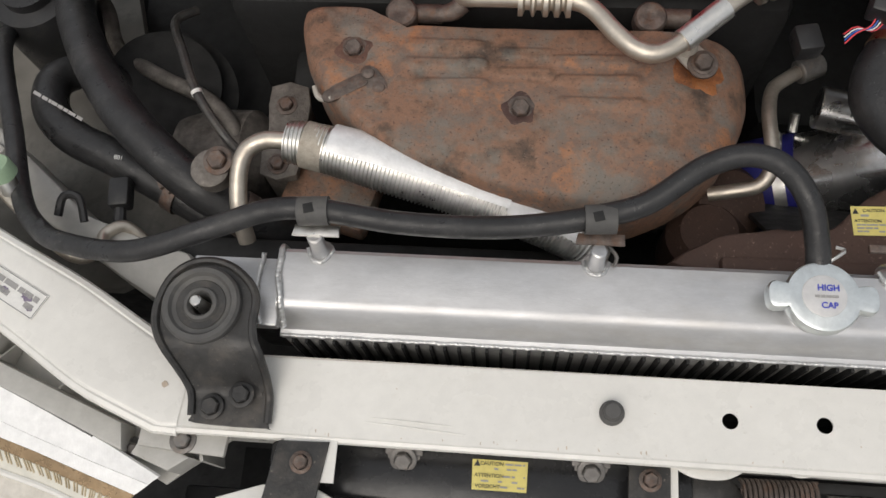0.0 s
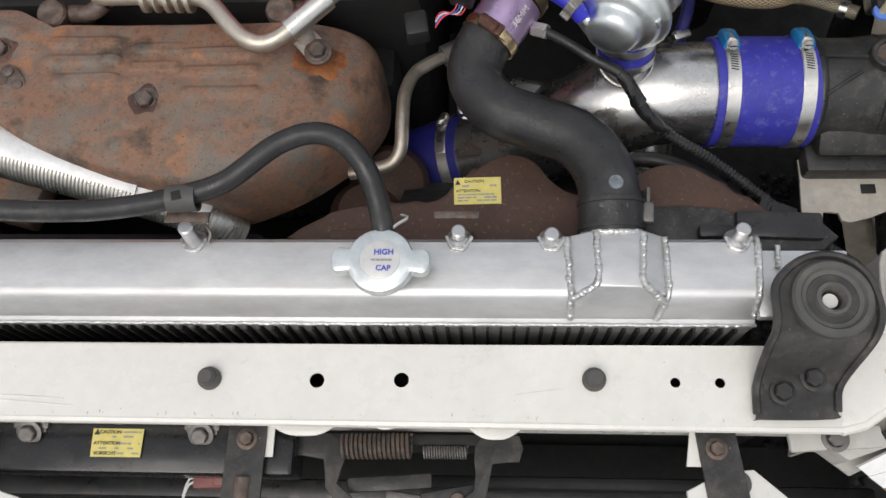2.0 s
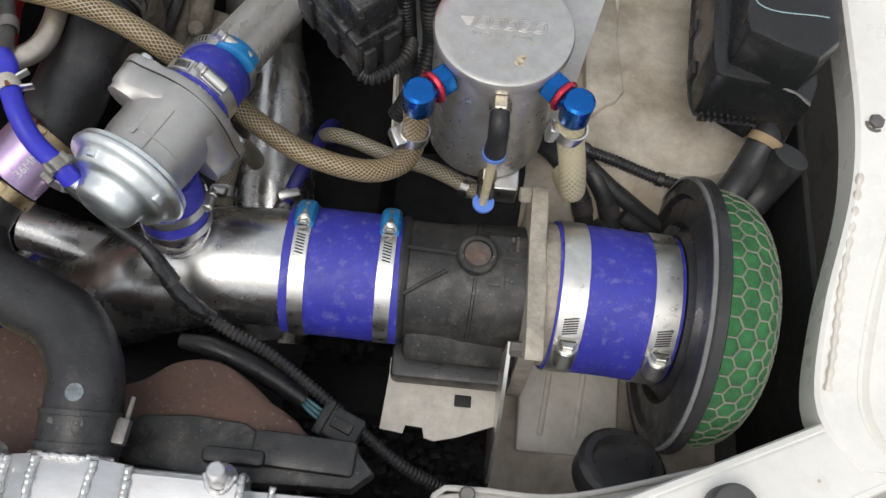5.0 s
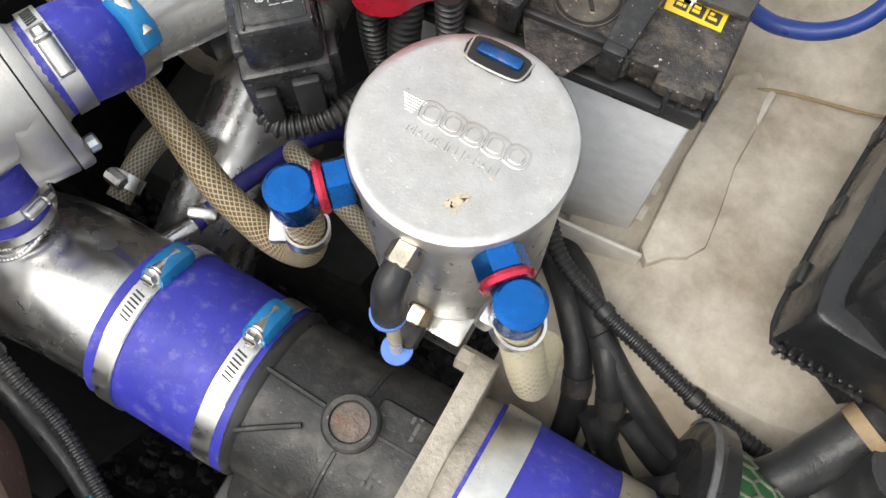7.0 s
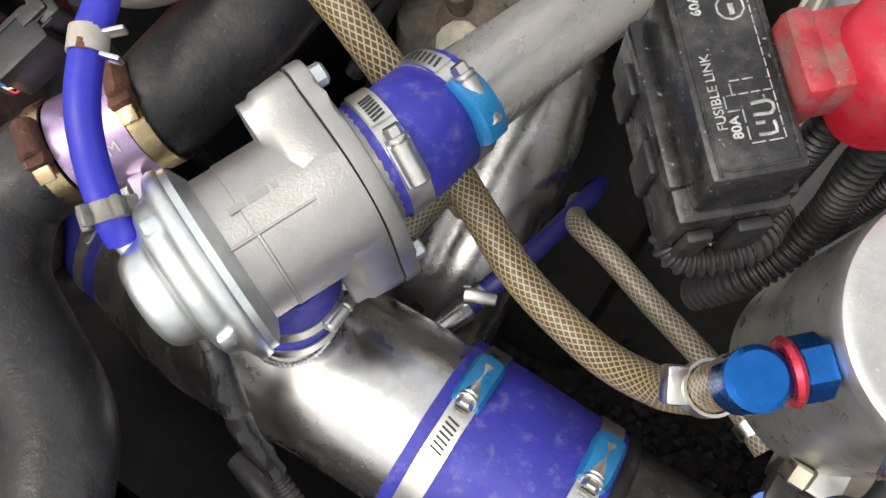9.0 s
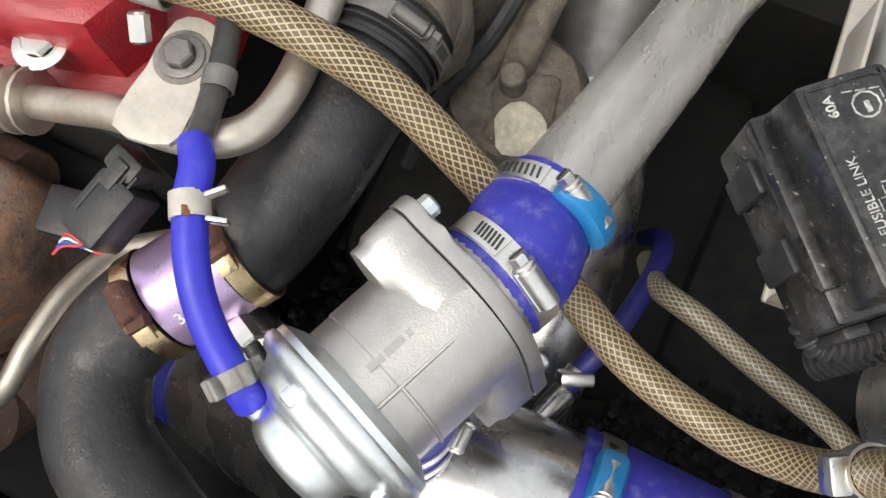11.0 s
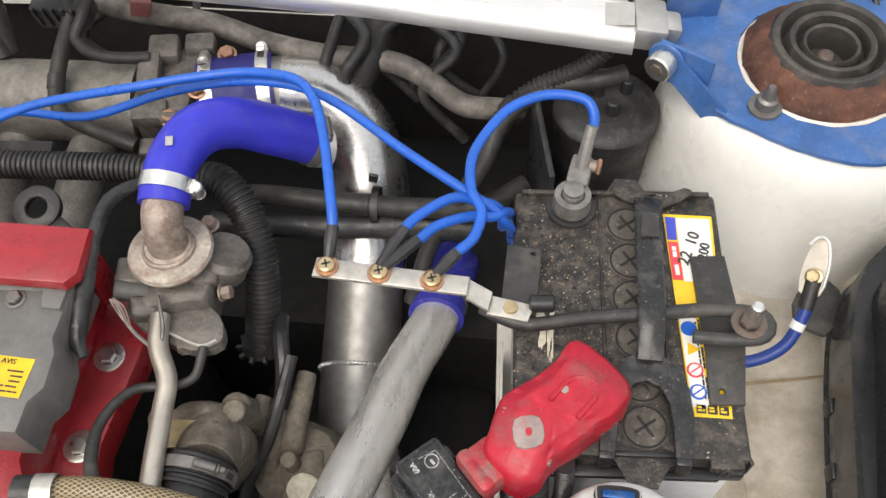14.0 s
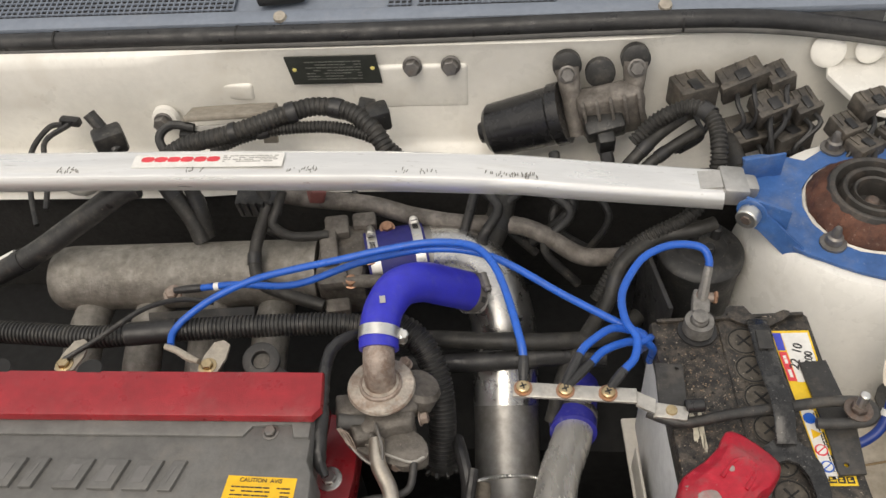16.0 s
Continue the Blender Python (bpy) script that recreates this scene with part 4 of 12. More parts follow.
for x0, x1 in ((-0.205, X0), (X1, 0.675)):
    part("end_tab", box(B(), ((x0 + x1) / 2, 0.151, 0.797), (x1 - x0, 0.058, 0.012), None, 0.002), ALU, rad)


WELD_RND = random.Random(29)


def bead(pts, r=0.0024, n=10):
    """A hand-laid weld: overlapping puddles, each bowed along the run and of its own size."""
    path = spline(pts, 0.0007)
    bm, rings = B(), []
    u = aim((path[1][0] - path[0][0]).normalized()) @ Vector((1, 0, 0))
    start, length, size, side = 0.0, 0.004, 1.0, 0.0
    for k, (c, par, s) in enumerate(path):
        t = (path[min(k + 1, len(path) - 1)][0] - path[max(k - 1, 0)][0]).normalized()
        u = (u - t * u.dot(t)).normalized()
        w = t.cross(u)
        if s - start > length:
            start, length = s, WELD_RND.uniform(0.0026, 0.0052)
            size, side = WELD_RND.uniform(0.84, 1.12), WELD_RND.uniform(-0.2, 0.2) * r
        f = (s - start) / length
        rad = r * size * (0.8 + 0.2 * math.sin(math.pi * (0.15 + 0.8 * f)) ** 0.6)
        ring = []
        for i in range(n):
            a = 2 * math.pi * i / n
            d = u * math.cos(a) + w * math.sin(a)
            ring.append(bm.verts.new(c + d * rad + t * (0.55 * r * max(0.0, d.z)) + t.cross(Vector((0, 0, 1))) * side))
        rings.append(ring)
    for p, q in zip(rings, rings[1:]):
        for i in range(n):
            bm.faces.new((p[i], p[(i + 1) % n], q[(i + 1) % n], q[i]))
    bm.faces.new(rings[0][::-1])
    bm.faces.new(rings[-1])
    return part("weld_bead", bm, WELD, tank)


for x, dx in ((X0, 0.004), (X1, -0.002)):
    bead([(x, 0.186, 0.79), (x, 0.186, 0.814), (x, 0.16, 0.8165), (x + dx, 0.139, 0.8155), (x + dx, 0.1245, 0.796)], 0.0028)
bead([(X0 - 0.018, 0.184, 0.805), (X0 - 0.02, 0.15, 0.8055), (X0 - 0.014, 0.123, 0.8045)], 0.0023)
bead([(X1 + 0.02, 0.184, 0.805), (X1 + 0.019, 0.165, 0.8055)], 0.0026)
bead([(X0, 0.1185, 0.789), (0.2, 0.1182, 0.789), (X1, 0.1185, 0.789)], 0.0016)
# filler-hose neck: a welded box and a stub
NK = 0.4835
bm = B()
lv = [bm.verts.new(v) for v in ((0.447, 0.124, 0.7945), (0.516, 0.124, 0.7945), (0.524, 0.137, 0.8145), (0.5235, 0.1875, 0.8145), (0.4435, 0.1875, 0.8145), (0.4455, 0.137, 0.8145))]
tv = [bm.verts.new(v) for v in ((0.467, 0.1405, 0.8275), (0.5015, 0.1395, 0.8275), (0.5045, 0.188, 0.8275), (0.4665, 0.188, 0.8275))]
for f in ((lv[0], lv[1], tv[1], tv[0]), (lv[1], lv[2], tv[1]), (lv[2], lv[3], tv[2], tv[1]), (lv[5], lv[0], tv[0]), (lv[4], lv[5], tv[0], tv[3]), tuple(tv), (lv[3], lv[4], tv[3], tv[2])):
    bm.faces.new(f)
bmesh.ops.bevel(bm, geom=bm.edges[:], offset=0.0012, segments=2, affect="EDGES", profile=0.5)
part("hose_neck_box", bm, ALU, tank, "welded aluminium box under the hose neck")
bead([(0.4435, 0.187, 0.8165), (0.4448, 0.145, 0.8165), (0.4455, 0.136, 0.8155), (0.446, 0.122, 0.796)], 0.003)
bead([(0.4665, 0.187, 0.8285), (0.4665, 0.148, 0.8285), (0.462, 0.14, 0.825), (0.448, 0.1345, 0.8155)], 0.0031)
bead([(0.5045, 0.187, 0.8285), (0.502, 0.147, 0.8285), (0.507, 0.139, 0.825), (0.521, 0.131, 0.813)], 0.0031)
bead([(0.5235, 0.187, 0.8165), (0.5242, 0.145, 0.8165), (0.5225, 0.133, 0.812), (0.5165, 0.122, 0.796)], 0.003)
part("hose_neck", rod(B(), (NK, 0.17, 0.797), (NK - 0.001, 0.225, 0.808), 0.0245, n=28), ALU, tank)
bead([(NK - 0.028, 0.189, 0.812), (NK - 0.016, 0.1875, 0.826), (NK, 0.1868, 0.8285), (NK + 0.016, 0.1875, 0.825), (NK + 0.026, 0.189, 0.812)], 0.0028)
# core: fin pack, tubes, rails
part("fin_pack", box(B(), (0.236, 0.152, 0.58), (0.725, 0.064, 0.395), None, 0), COREFIN, rad, "dark fin pack")
shared = None
for i in range(62):
    x = -0.118 + i * 0.01152
    if shared is None:
        shared = finish(box(B(), (0, 0, 0), (0.0022, 0.009, 0.39), None, 0), "core_tube", GASKETSHADE)
    t = new("core_tube", shared)
    t.parent = rad
    t.location = Vector((x, 0.1195, 0.585)) - ORIGIN[rad.name]
# spare stubs
for x, y, r, h in ((-0.0955, 0.1895, 0.0065, 0.03), (0.1275, 0.189, 0.0065, 0.028), (0.3535, 0.191, 0.006, 0.018), (0.4305, 0.1905, 0.0062, 0.014), (0.5835, 0.1905, 0.006, 0.022)):
    st = part("stub", lathe(B(), (x, y - 0.006, 0.811), (0, 0.12, 1), [(0, 0.0115), (0.004, 0.009), (0.008, r), (h, r), (h + 0.001, r * 0.8), (h + 0.001, 0)], 18), ALU, tank)
    bead([(x - 0.0105, y - 0.003, 0.8155), (x - 0.006, y - 0.0135, 0.8165), (x + 0.004, y - 0.015, 0.8165), (x + 0.0105, y - 0.005, 0.8155)], 0.0018)
part("hook_clip", box(B(), (0.352, 0.2015, 0.827), (0.038, 0.0065, 0.004), None, 0.001), RUSTBOLT, rad, "flat rusty metal clip")

# ---- radiator cap ----
CX, CY = 0.2915, 0.157
out = []
for i in range(120):
    a = 2 * math.pi * i / 120
    r = 0.0274
    d = abs(math.cos(a))
    if d > 0.935:
        k = (d - 0.935) / 0.065
        r += 0.0129 * (1 - (1 - k) ** 2) ** 0.5
    out.append((CX + r * math.cos(a - 0.02), CY + r * math.sin(a - 0.02)))
bm = plate(B(), out, TOP + 0.017, TOP + 0.0275, bev=0.0035)
cap = part("radiator_cap", bm, ZINC, rad, "bright plated pressure cap with two ears and blue lettering")
part("filler_neck", lathe(B(), (CX, CY, TOP - 0.002), (0, 0, 1), [(0, 0.021), (0.016, 0.021), (0.018, 0.023), (0.018, 0)], 28), ALU, rad)
part("cap_disc", lathe(B(), (CX, CY, TOP + 0.0272), (0, 0, 1), [(0, 0.0165), (0.0008, 0.016), (0.001, 0.0155), (0.001, 0)], 32), STICKER, cap, "worn silvery sticker disc")
for txt, dy, s in (("HIGH", 0.006, 0.0066), ("CAP", -0.0075, 0.0064)):
    lettering(txt, s, Matrix.Translation((CX + 0.003, CY + dy, TOP + 0.0286)), BLUEINK, cap, bold=0.0001)
print_bars(cap, Matrix.Translation((CX, CY - 0.0005, TOP + 0.0284)), 0.024, 0.004, 1, GREYINK, 8)

# ---- radiator brackets with rubber mounts ----
BR = [(-0.036, 0.005), (-0.030, 0.022), (-0.017, 0.034), (0.0, 0.038), (0.018, 0.034), (0.034, 0.022), (0.042, 0.008), (0.042, -0.012), (0.045, -0.026), (0.0505, -0.04), (0.054, -0.083), (0.052, -0.087), (-0.006, -0.086), (-0.009, -0.08), (-0.0115, -0.064), (-0.02, -0.046), (-0.033, -0.024), (-0.037, -0.01)]


def bracket(x, y, flip):
    b = thing("radiator_bracket", (x, y - 0.07, SUP), "worn black painted radiator bracket with a round rubber mount", "bracket", "radiator brackets")
    pts = [(x + flip * px, y + py) for px, py in BR]
    dense = rounded(pts, 4)
    bm = plate(B(), dense, 0.824, 0.827, holes=[(x, y, 0.014)])
    bmesh.ops.subdivide_edges(bm, edges=[e for e in bm.edges if e.calc_length() > 0.012], cuts=4, use_grid_fill=True)

    def drop(v):
        k = min(1, max(0, (y - 0.028 - v.y) / 0.035))
        return -0.0385 * (k * k * (3 - 2 * k))

    for v in bm.verts:
        v.co.z += drop(v.co)
    part("bracket_plate", bm, BLACKPAINT, b)
    rim = [(px, py, 0.8275 + drop(Vector((px, py, 0)))) for px, py in dense[52:] + dense[:41]]
    part("raised_rim", tube(B(), rim, 0.0034, 8, 0.004), BLACKPAINT, b)
    prof = [(0.0, 0.0315), (0.006, 0.0315), (0.0085, 0.0295), (0.0085, 0.0255), (0.0055, 0.0235), (0.004, 0.019), (0.0045, 0.0145), (0.0075, 0.013), (0.008, 0.0105), (0.005, 0.0085), (-0.004, 0.0085), (-0.02, 0.0085)]
    part("rubber_mount", lathe(B(), (x, y, 0.827), (0, 0, 1), prof, 36), SOFTRUBBER, b, "round ribbed rubber mount")
    part("mount_dish", lathe(B(), (x, y, 0.8285), (0, 0, 1), [(0, 0.0235), (0.0035, 0.0195), (0.0032, 0.0142)], 32), BLACKPAINT, b, "stained dish of the mount")
    return b


bl = bracket(-0.181, 0.129, 1)
part("radiator_pin", rod(B(), (-0.181, 0.129, 0.80), (-0.1825, 0.1295, 0.843), 0.0058, 0.0045, 14), STEEL, bl)
br = bracket(0.646, 0.129, -1)
part("pin_hole", lathe(B(), (0.646, 0.129, 0.8), (0, 0, 1), [(0, 0), (0, 0.006), (0.026, 0.006), (0.0262, 0)], 14), PAPER, br, "pale pin end seen in the mount")
for b, x, y in ((bl, -0.174, 0.056), (bl, -0.149, 0.066), (br, 0.613, 0.0635), (br, 0.636, 0.0735)):
    bolt(b, (x, y, 0.7905 + 0.006 * (y > 0.065)), (0, 0, 1), 0.0074, BLACKPAINT, twist=20, washer=1.4)

# ---- below the crossmember: dark beam, straps, latch ----
beam = thing("front_beam", (0.05, 0.02, 0.70), "dark grey front beam with a yellow warning label", "car panel")
part("beam_body", box(B(), (0.04, 0.017, 0.727), (0.345, 0.042, 0.045), None, 0.004), GLOSSBLACK, beam)
m = Matrix.Translation((0.0585, 0.0215, 0.7515))
lab = part("label", plate(B(), rounded([(-0.022, -0.0125), (0.022, -0.0125), (0.0225, 0.0115), (-0.0225, 0.0115)], 1), 0, 0.0006, m), YELLOW, beam, "yellow warning label with black print")
for txt, dx, dy in (("CAUTION", -0.0065, 0.0085), ("ATTENTION", -0.0085, -0.001), ("VORSICHT", -0.0095, -0.0095)):
    lettering(txt, 0.0042, m @ Matrix.Translation((dx, dy, 0.0009)), INK, lab)
for dx, dy, w, h, r in ((0.008, 0.0045, 0.025, 0.003, 1), (0.0115, -0.0012, 0.018, 0.003, 1), (0.002, -0.0053, 0.034, 0.003, 1), (0.0105, -0.0095, 0.02, 0.003, 1), (0.0125, 0.0085, 0.016, 0.003, 1)):
    print_bars(lab, m @ Matrix.Translation((dx, dy, 0.0007)), w, h, r, GREYINK, int(dx * 1e4))
part("warning_triangle", plate(B(), [(-0.021, 0.0062), (-0.0158, 0.0062), (-0.0184, 0.0112)], 0.0006, 0.0011, m), INK, lab)
for x in (-0.0205, 0.1315):
    nut = thing("beam_nut", (x, 0.031, 0.748), "grey flanged nut and washers under the crossmember", "nut", "beam nuts")
    part("washer", lathe(B(), (x, 0.034, 0.7485), (0, -0.5, 1), [(0, 0), (0, 0.0135), (0.003, 0.0135), (0.0035, 0)], 20), DARKBOLT, nut)
    bolt(nut, (x, 0.029, 0.7525), (0, -0.6, 1), 0.0075, DARKBOLT, "nut")
    part("tab", box(B(), (x, 0.037, 0.7505), (0.031, 0.009, 0.004), None, 0.001), DARKBOLT, nut)


def strap(x, y, z, w, white_side, lean):
    s = thing("grille_strap", (x, y, z - 0.06), "dark steel strap with a rusty bolt below the crossmember", "bracket", "front straps")
    part("strap_plate", plate(B(), [(x - w, y + 0.016), (x + w, y + 0.017), (x + w + lean, y - 0.07), (x - w - 0.002 + lean, y - 0.07)], z - 0.003, z, bev=0.001), BLACKPAINT, s)
    part("backing_plate", plate(B(), [(x - w - 0.002 if white_side < 0 else x - w + 0.004, y + 0.024), (x + w + 0.006 if white_side > 0 else x + w - 0.003, y + 0.0245), (x + w + 0.006 if white_side > 0 else x + w - 0.003, y - 0.014), (x - w - 0.008 if white_side < 0 else x - w + 0.004, y - 0.014)], z - 0.006, z - 0.0035), WHITE, s, "white painted tab behind the strap")
    bolt(s, (x, y, z), (0, 0, 1), 0.006, RUSTBOLT, twist=25)
    return s


strap(0.176, 0.024, 0.766, 0.016, 1, -0.001)
s2 = strap(0.563, 0.021, 0.768, 0.016, -1, 0.012)
s3 = strap(-0.097, 0.018, 0.785, 0.0205, 1, -0.012)
part("slot_tube", rod(B(), (0.175, -0.006, 0.764), (0.1745, -0.06, 0.762), 0.0075, n=14), RUSTBOLT, bpy.data.objects["grille_strap"], "rusty tube along the strap")

latch = thing("bonnet_latch", (0.3, 0.015, 0.66), "grimy steel bonnet latch with two coil springs below the crossmember", "bonnet latch")


def coil(a, b, r, wire, turns):
    a, b = Vector(a), Vector(b)
    m = aim(b - a)
    n = turns * 10
    pts = [a + (b - a) * k / n + m @ Vector((r * math.cos(2 * math.pi * k / 10), r * math.sin(2 * math.pi * k / 10), 0)) for k in range(n + 1)]
    return tube(B(), pts, wire, 6, 0.0035)


part("main_spring", coil((0.252, 0.0225, 0.737), (0.312, 0.0235, 0.737), 0.0098, 0.0016, 15), RUSTBOLT, latch, "rusty coil spring")
part("small_spring", coil((0.322, 0.0195, 0.729), (0.36, 0.0195, 0.729), 0.0052, 0.0009, 17), DARKBOLT, latch)
for pts in ([(0.205, 0.034), (0.24, 0.034), (0.256, 0.018), (0.248, -0.008), (0.272, -0.026), (0.262, -0.034), (0.238, -0.012), (0.235, 0.012), (0.206, 0.016)],
            [(0.372, 0.032), (0.405, 0.034), (0.405, 0.012), (0.382, 0.01), (0.376, -0.02), (0.35, -0.034), (0.34, -0.03), (0.366, -0.012), (0.366, 0.014)]):
    part("latch_plate", plate(B(), rounded(pts, 2), 0.728, 0.7315, bev=0.001), BLACKPAINT, latch)
for k, (x, y, z, sx, sy, a) in enumerate(((0.292, -0.006, 0.717, 0.075, 0.013, 4), (0.318, -0.021, 0.712, 0.06, 0.011, -8), (0.345, -0.016, 0.722, 0.05, 0.012, 10), (0.30, -0.031, 0.704, 0.09, 0.013, 0))):
    part("lever", box(B(), (x, y, z), (sx, sy, 0.005), (0, 0, a), 0.002), DARKBOLT if k % 2 else BLACKPAINT, latch)
part("pivot", rod(B(), (0.352, -0.022, 0.70), (0.352, -0.02, 0.728), 0.007), RUSTBOLT, latch)
part("latch_back", box(B(), (0.305, 0.03, 0.70), (0.2, 0.01, 0.06), None, 0.003), GASKETSHADE, latch)

conn = thing("horn_connector", (0.143, -0.03, 0.68), "small brown plug connector with thin wires near the strap", "connector")
part("plug_body", box(B(), (0.131, -0.002, 0.702), (0.034, 0.02, 0.016), (0, 0, 3), 0.002), REDDISH, conn)
part("plug_collar", box(B(), (0.139, 0.002, 0.703), (0.014, 0.025, 0.019), (0, 0, 3), 0.002), REDDISH, conn)
for k in range(2):
    part("wire", tube(B(), [(0.114, -0.006 + 0.004 * k, 0.702), (0.107, -0.010 + 0.005 * k, 0.7), (0.100, -0.022 + 0.003 * k, 0.69)], 0.0012, 6), WHITEINK, conn)

cond = thing("condenser_frame", (0.3, 0.03, 0.4), "black frame in front of the radiator", "car part")
part("upper_rail", box(B(), (0.45, 0.0, 0.655), (0.28, 0.012, 0.03), None, 0.004), GASKETSHADE, cond)
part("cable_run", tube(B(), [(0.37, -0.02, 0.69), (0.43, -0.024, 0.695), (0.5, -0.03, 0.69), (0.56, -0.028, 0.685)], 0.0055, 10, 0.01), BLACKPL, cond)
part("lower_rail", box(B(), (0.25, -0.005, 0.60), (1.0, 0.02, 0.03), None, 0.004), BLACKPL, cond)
part("mesh_panel", box(B(), (0.23, 0.07, 0.55), (0.86, 0.02, 0.36), None, 0.002), GASKETSHADE, cond, "dark condenser panel")

# ---- bumper corners, headlamps ----
def corner(name, pts, z, clip, label):
    c = thing(name, (pts[0][0], pts[0][1], z - 0.03), label, "bumper", "bumper corners")
    part("panel", plate(B(), pts, z - 0.004, z, bev=0.0015), WHITE, c)
    k = part("push_clip", lathe(B(), (*clip, z), (0, 0, 1), [(0, 0.0105), (0.0025, 0.0098), (0.0032, 0.004), (0.0022, 0.0035), (0.0022, 0)], 24), SOFTRUBBER, c, "round black push clip")
    for a in (0, 90):
        part("cross_slot", box(B(), (*clip, z + 0.0032), (0.006, 0.0012, 0.0008), (0, 0, a + 20), 0), INK, k)


corner("bumper_corner", [(0.538, -0.012), (0.567, 0.003), (0.5925, 0.0055), (0.622, -0.02), (0.64, -0.05), (0.54, -0.06)], 0.764, (0.579, -0.0055), "white painted bumper corner with a black push clip")
corner("bumper_corner", [(-0.165, -0.012), (-0.13, 0.0), (-0.092, 0.003), (-0.06, -0.012), (0.02, -0.035), (0.05, -0.05), (-0.2, -0.06)], 0.773, (-0.108, -0.008), "white painted bumper edge with a black push clip")


def strip(bm, a, b, z):
    """A band between two lines of equal count."""
    va = [bm.verts.new((*p, z[0])) for p in a]
    vb = [bm.verts.new((*p, z[1])) for p in b]
    for i in range(len(a) - 1):
        bm.faces.new((va[i], va[i + 1], vb[i + 1], vb[i]))
    return bm


def thick(bm, t):
    bmesh.ops.recalc_face_normals(bm, faces=bm.faces)
    bmesh.ops.solidify(bm, geom=bm.faces[:], thickness=t)
    return bm


def headlamp(flip, x0, dy, label):
    """The back edge of a headlamp: recessed housing, raised plates, fluted lens and the bands below it; x runs outwards from x0."""
    q = lambda pts: [(x0 + flip * px, py + dy) for px, py in pts]  # noqa: E731
    top = [(0.012, 0.009), (0.06, 0.032), (0.137, 0.065), (0.193, 0.087), (0.244, 0.105), (0.395, 0.165), (0.46, 0.195)]
    low = [(0.023, 0.003), (0.068, 0.016), (0.132, 0.036), (0.18, 0.052), (0.235, 0.069), (0.385, 0.125), (0.45, 0.155)]
    brown = [(0.035, -0.006), (0.074, 0.006), (0.127, 0.023), (0.176, 0.037), (0.232, 0.053), (0.382, 0.108), (0.447, 0.138)]
    amber = [(0.045, -0.014), (0.079, -0.003), (0.123, 0.012), (0.174, 0.027), (0.229, 0.043), (0.379, 0.097), (0.445, 0.127)]
    pale = [(0.055, -0.026), (0.083, -0.016), (0.12, -0.003), (0.172, 0.01), (0.225, 0.024), (0.375, 0.075), (0.44, 0.105)]
    h = thing("headlamp", (x0 + flip * 0.12, 0.05, 0.66), label, "headlamp", "headlamps")
    part("housing", thick(strip(B(), q([(-0.055, 0.06), (0.03, 0.075), (0.12, 0.118), (0.18, 0.145), (0.25, 0.175), (0.4, 0.25), (0.46, 0.28)]), q([(px + 0.004, py - 0.004) for px, py in top]), (0.733, 0.729)), 0.003), GREYPL, h, "recessed pale grey housing")
    part("end_wall", thick(strip(B(), q([(-0.02, 0.025), (-0.012, 0.06)]), q([(-0.02, 0.025), (-0.012, 0.06)]), (0.75, 0.69)), 0.003), GREYPL, h)
    for pts in ([(0.052, 0.051), (0.19, 0.103), (0.193, 0.085), (0.137, 0.064), (0.060, 0.033), (0.047, 0.028)], [(-0.012, 0.026), (0.031, 0.044), (0.039, 0.026), (0.005, 0.014)], [(0.215, 0.111), (0.4, 0.185), (0.46, 0.212), (0.462, 0.192), (0.395, 0.164), (0.244, 0.103), (0.213, 0.09)]):
        part("raised_plate", plate(B(), q(pts), 0.728, 0.7605, bev=0.0018), GREYPL, h)
    for px, py, s in ((0.114, 0.08, 1.0), (0.174, 0.103, 1.15), (0.222, 0.12, 1.1), (0.33, 0.163, 1.0)):
        bm = B()
        for w in (-0.0011, 0.0011):
            bm.verts.new((x0 + flip * (px + w), dy + py - 0.004, 0.7585))
            bm.verts.new((x0 + flip * (px + w - 0.006 * s), dy + py + 0.02 * s, 0.734))
            bm.verts.new((x0 + flip * (px + w), dy + py - 0.004, 0.732))
        v = list(bm.verts)
        for f in ((0, 1, 2), (5, 4, 3), (0, 3, 4, 1), (1, 4, 5, 2), (2, 5, 3, 0)):
            bm.faces.new([v[i] for i in f])
        bmesh.ops.recalc_face_normals(bm, faces=bm.faces)
        part("rib", bm, GREYPL, h)
    part("boss", box(B(), (x0 + flip * 0.192, 0.118 + dy, 0.744), (0.026, 0.016, 0.026), (0, 0, flip * 24), 0.003), GREYPL, h)
    for px, py in ((0.044, 0.031), (0.202, 0.092)):
        part("notch_screw", lathe(B(), (x0 + flip * px, py + dy, 0.735), (0, 0, 1), [(0, 0.0052), (0.013, 0.0052), (0.015, 0.004), (0.0135, 0.0034), (0.0135, 0)], 14), DARKBOLT, h)
        part("screw_seat", box(B(), (x0 + flip * px, py + dy + 0.003, 0.735), (0.015, 0.013, 0.012), (0, 0, flip * 24), 0.002), SOFTRUBBER, h)
    part("serrated_lip", tube(B(), [(*p, 0.7585) for p in q([(0.075, 0.0385), (0.137, 0.0645), (0.191, 0.0855)])], 0.0011, 6, 0.0006, (0.0022, 0.0004)), SOFTRUBBER, h)
    part("lens", thick(strip(B(), q(top), q(low), (0.758, 0.750)), 0.003), LENS, h, "clear fluted headlamp lens edge, bright with sky")
    part("lamp_band", thick(strip(B(), q([(px, py - 0.0003) for px, py in low]), q(brown), (0.7495, 0.746)), 0.003), LENS, h)
    part("reflector_band", thick(strip(B(), q([(px, py - 0.0003) for px, py in brown]), q(amber), (0.7455, 0.742)), 0.003), LAMPBROWN, h, "brown mirrored band under the lens")
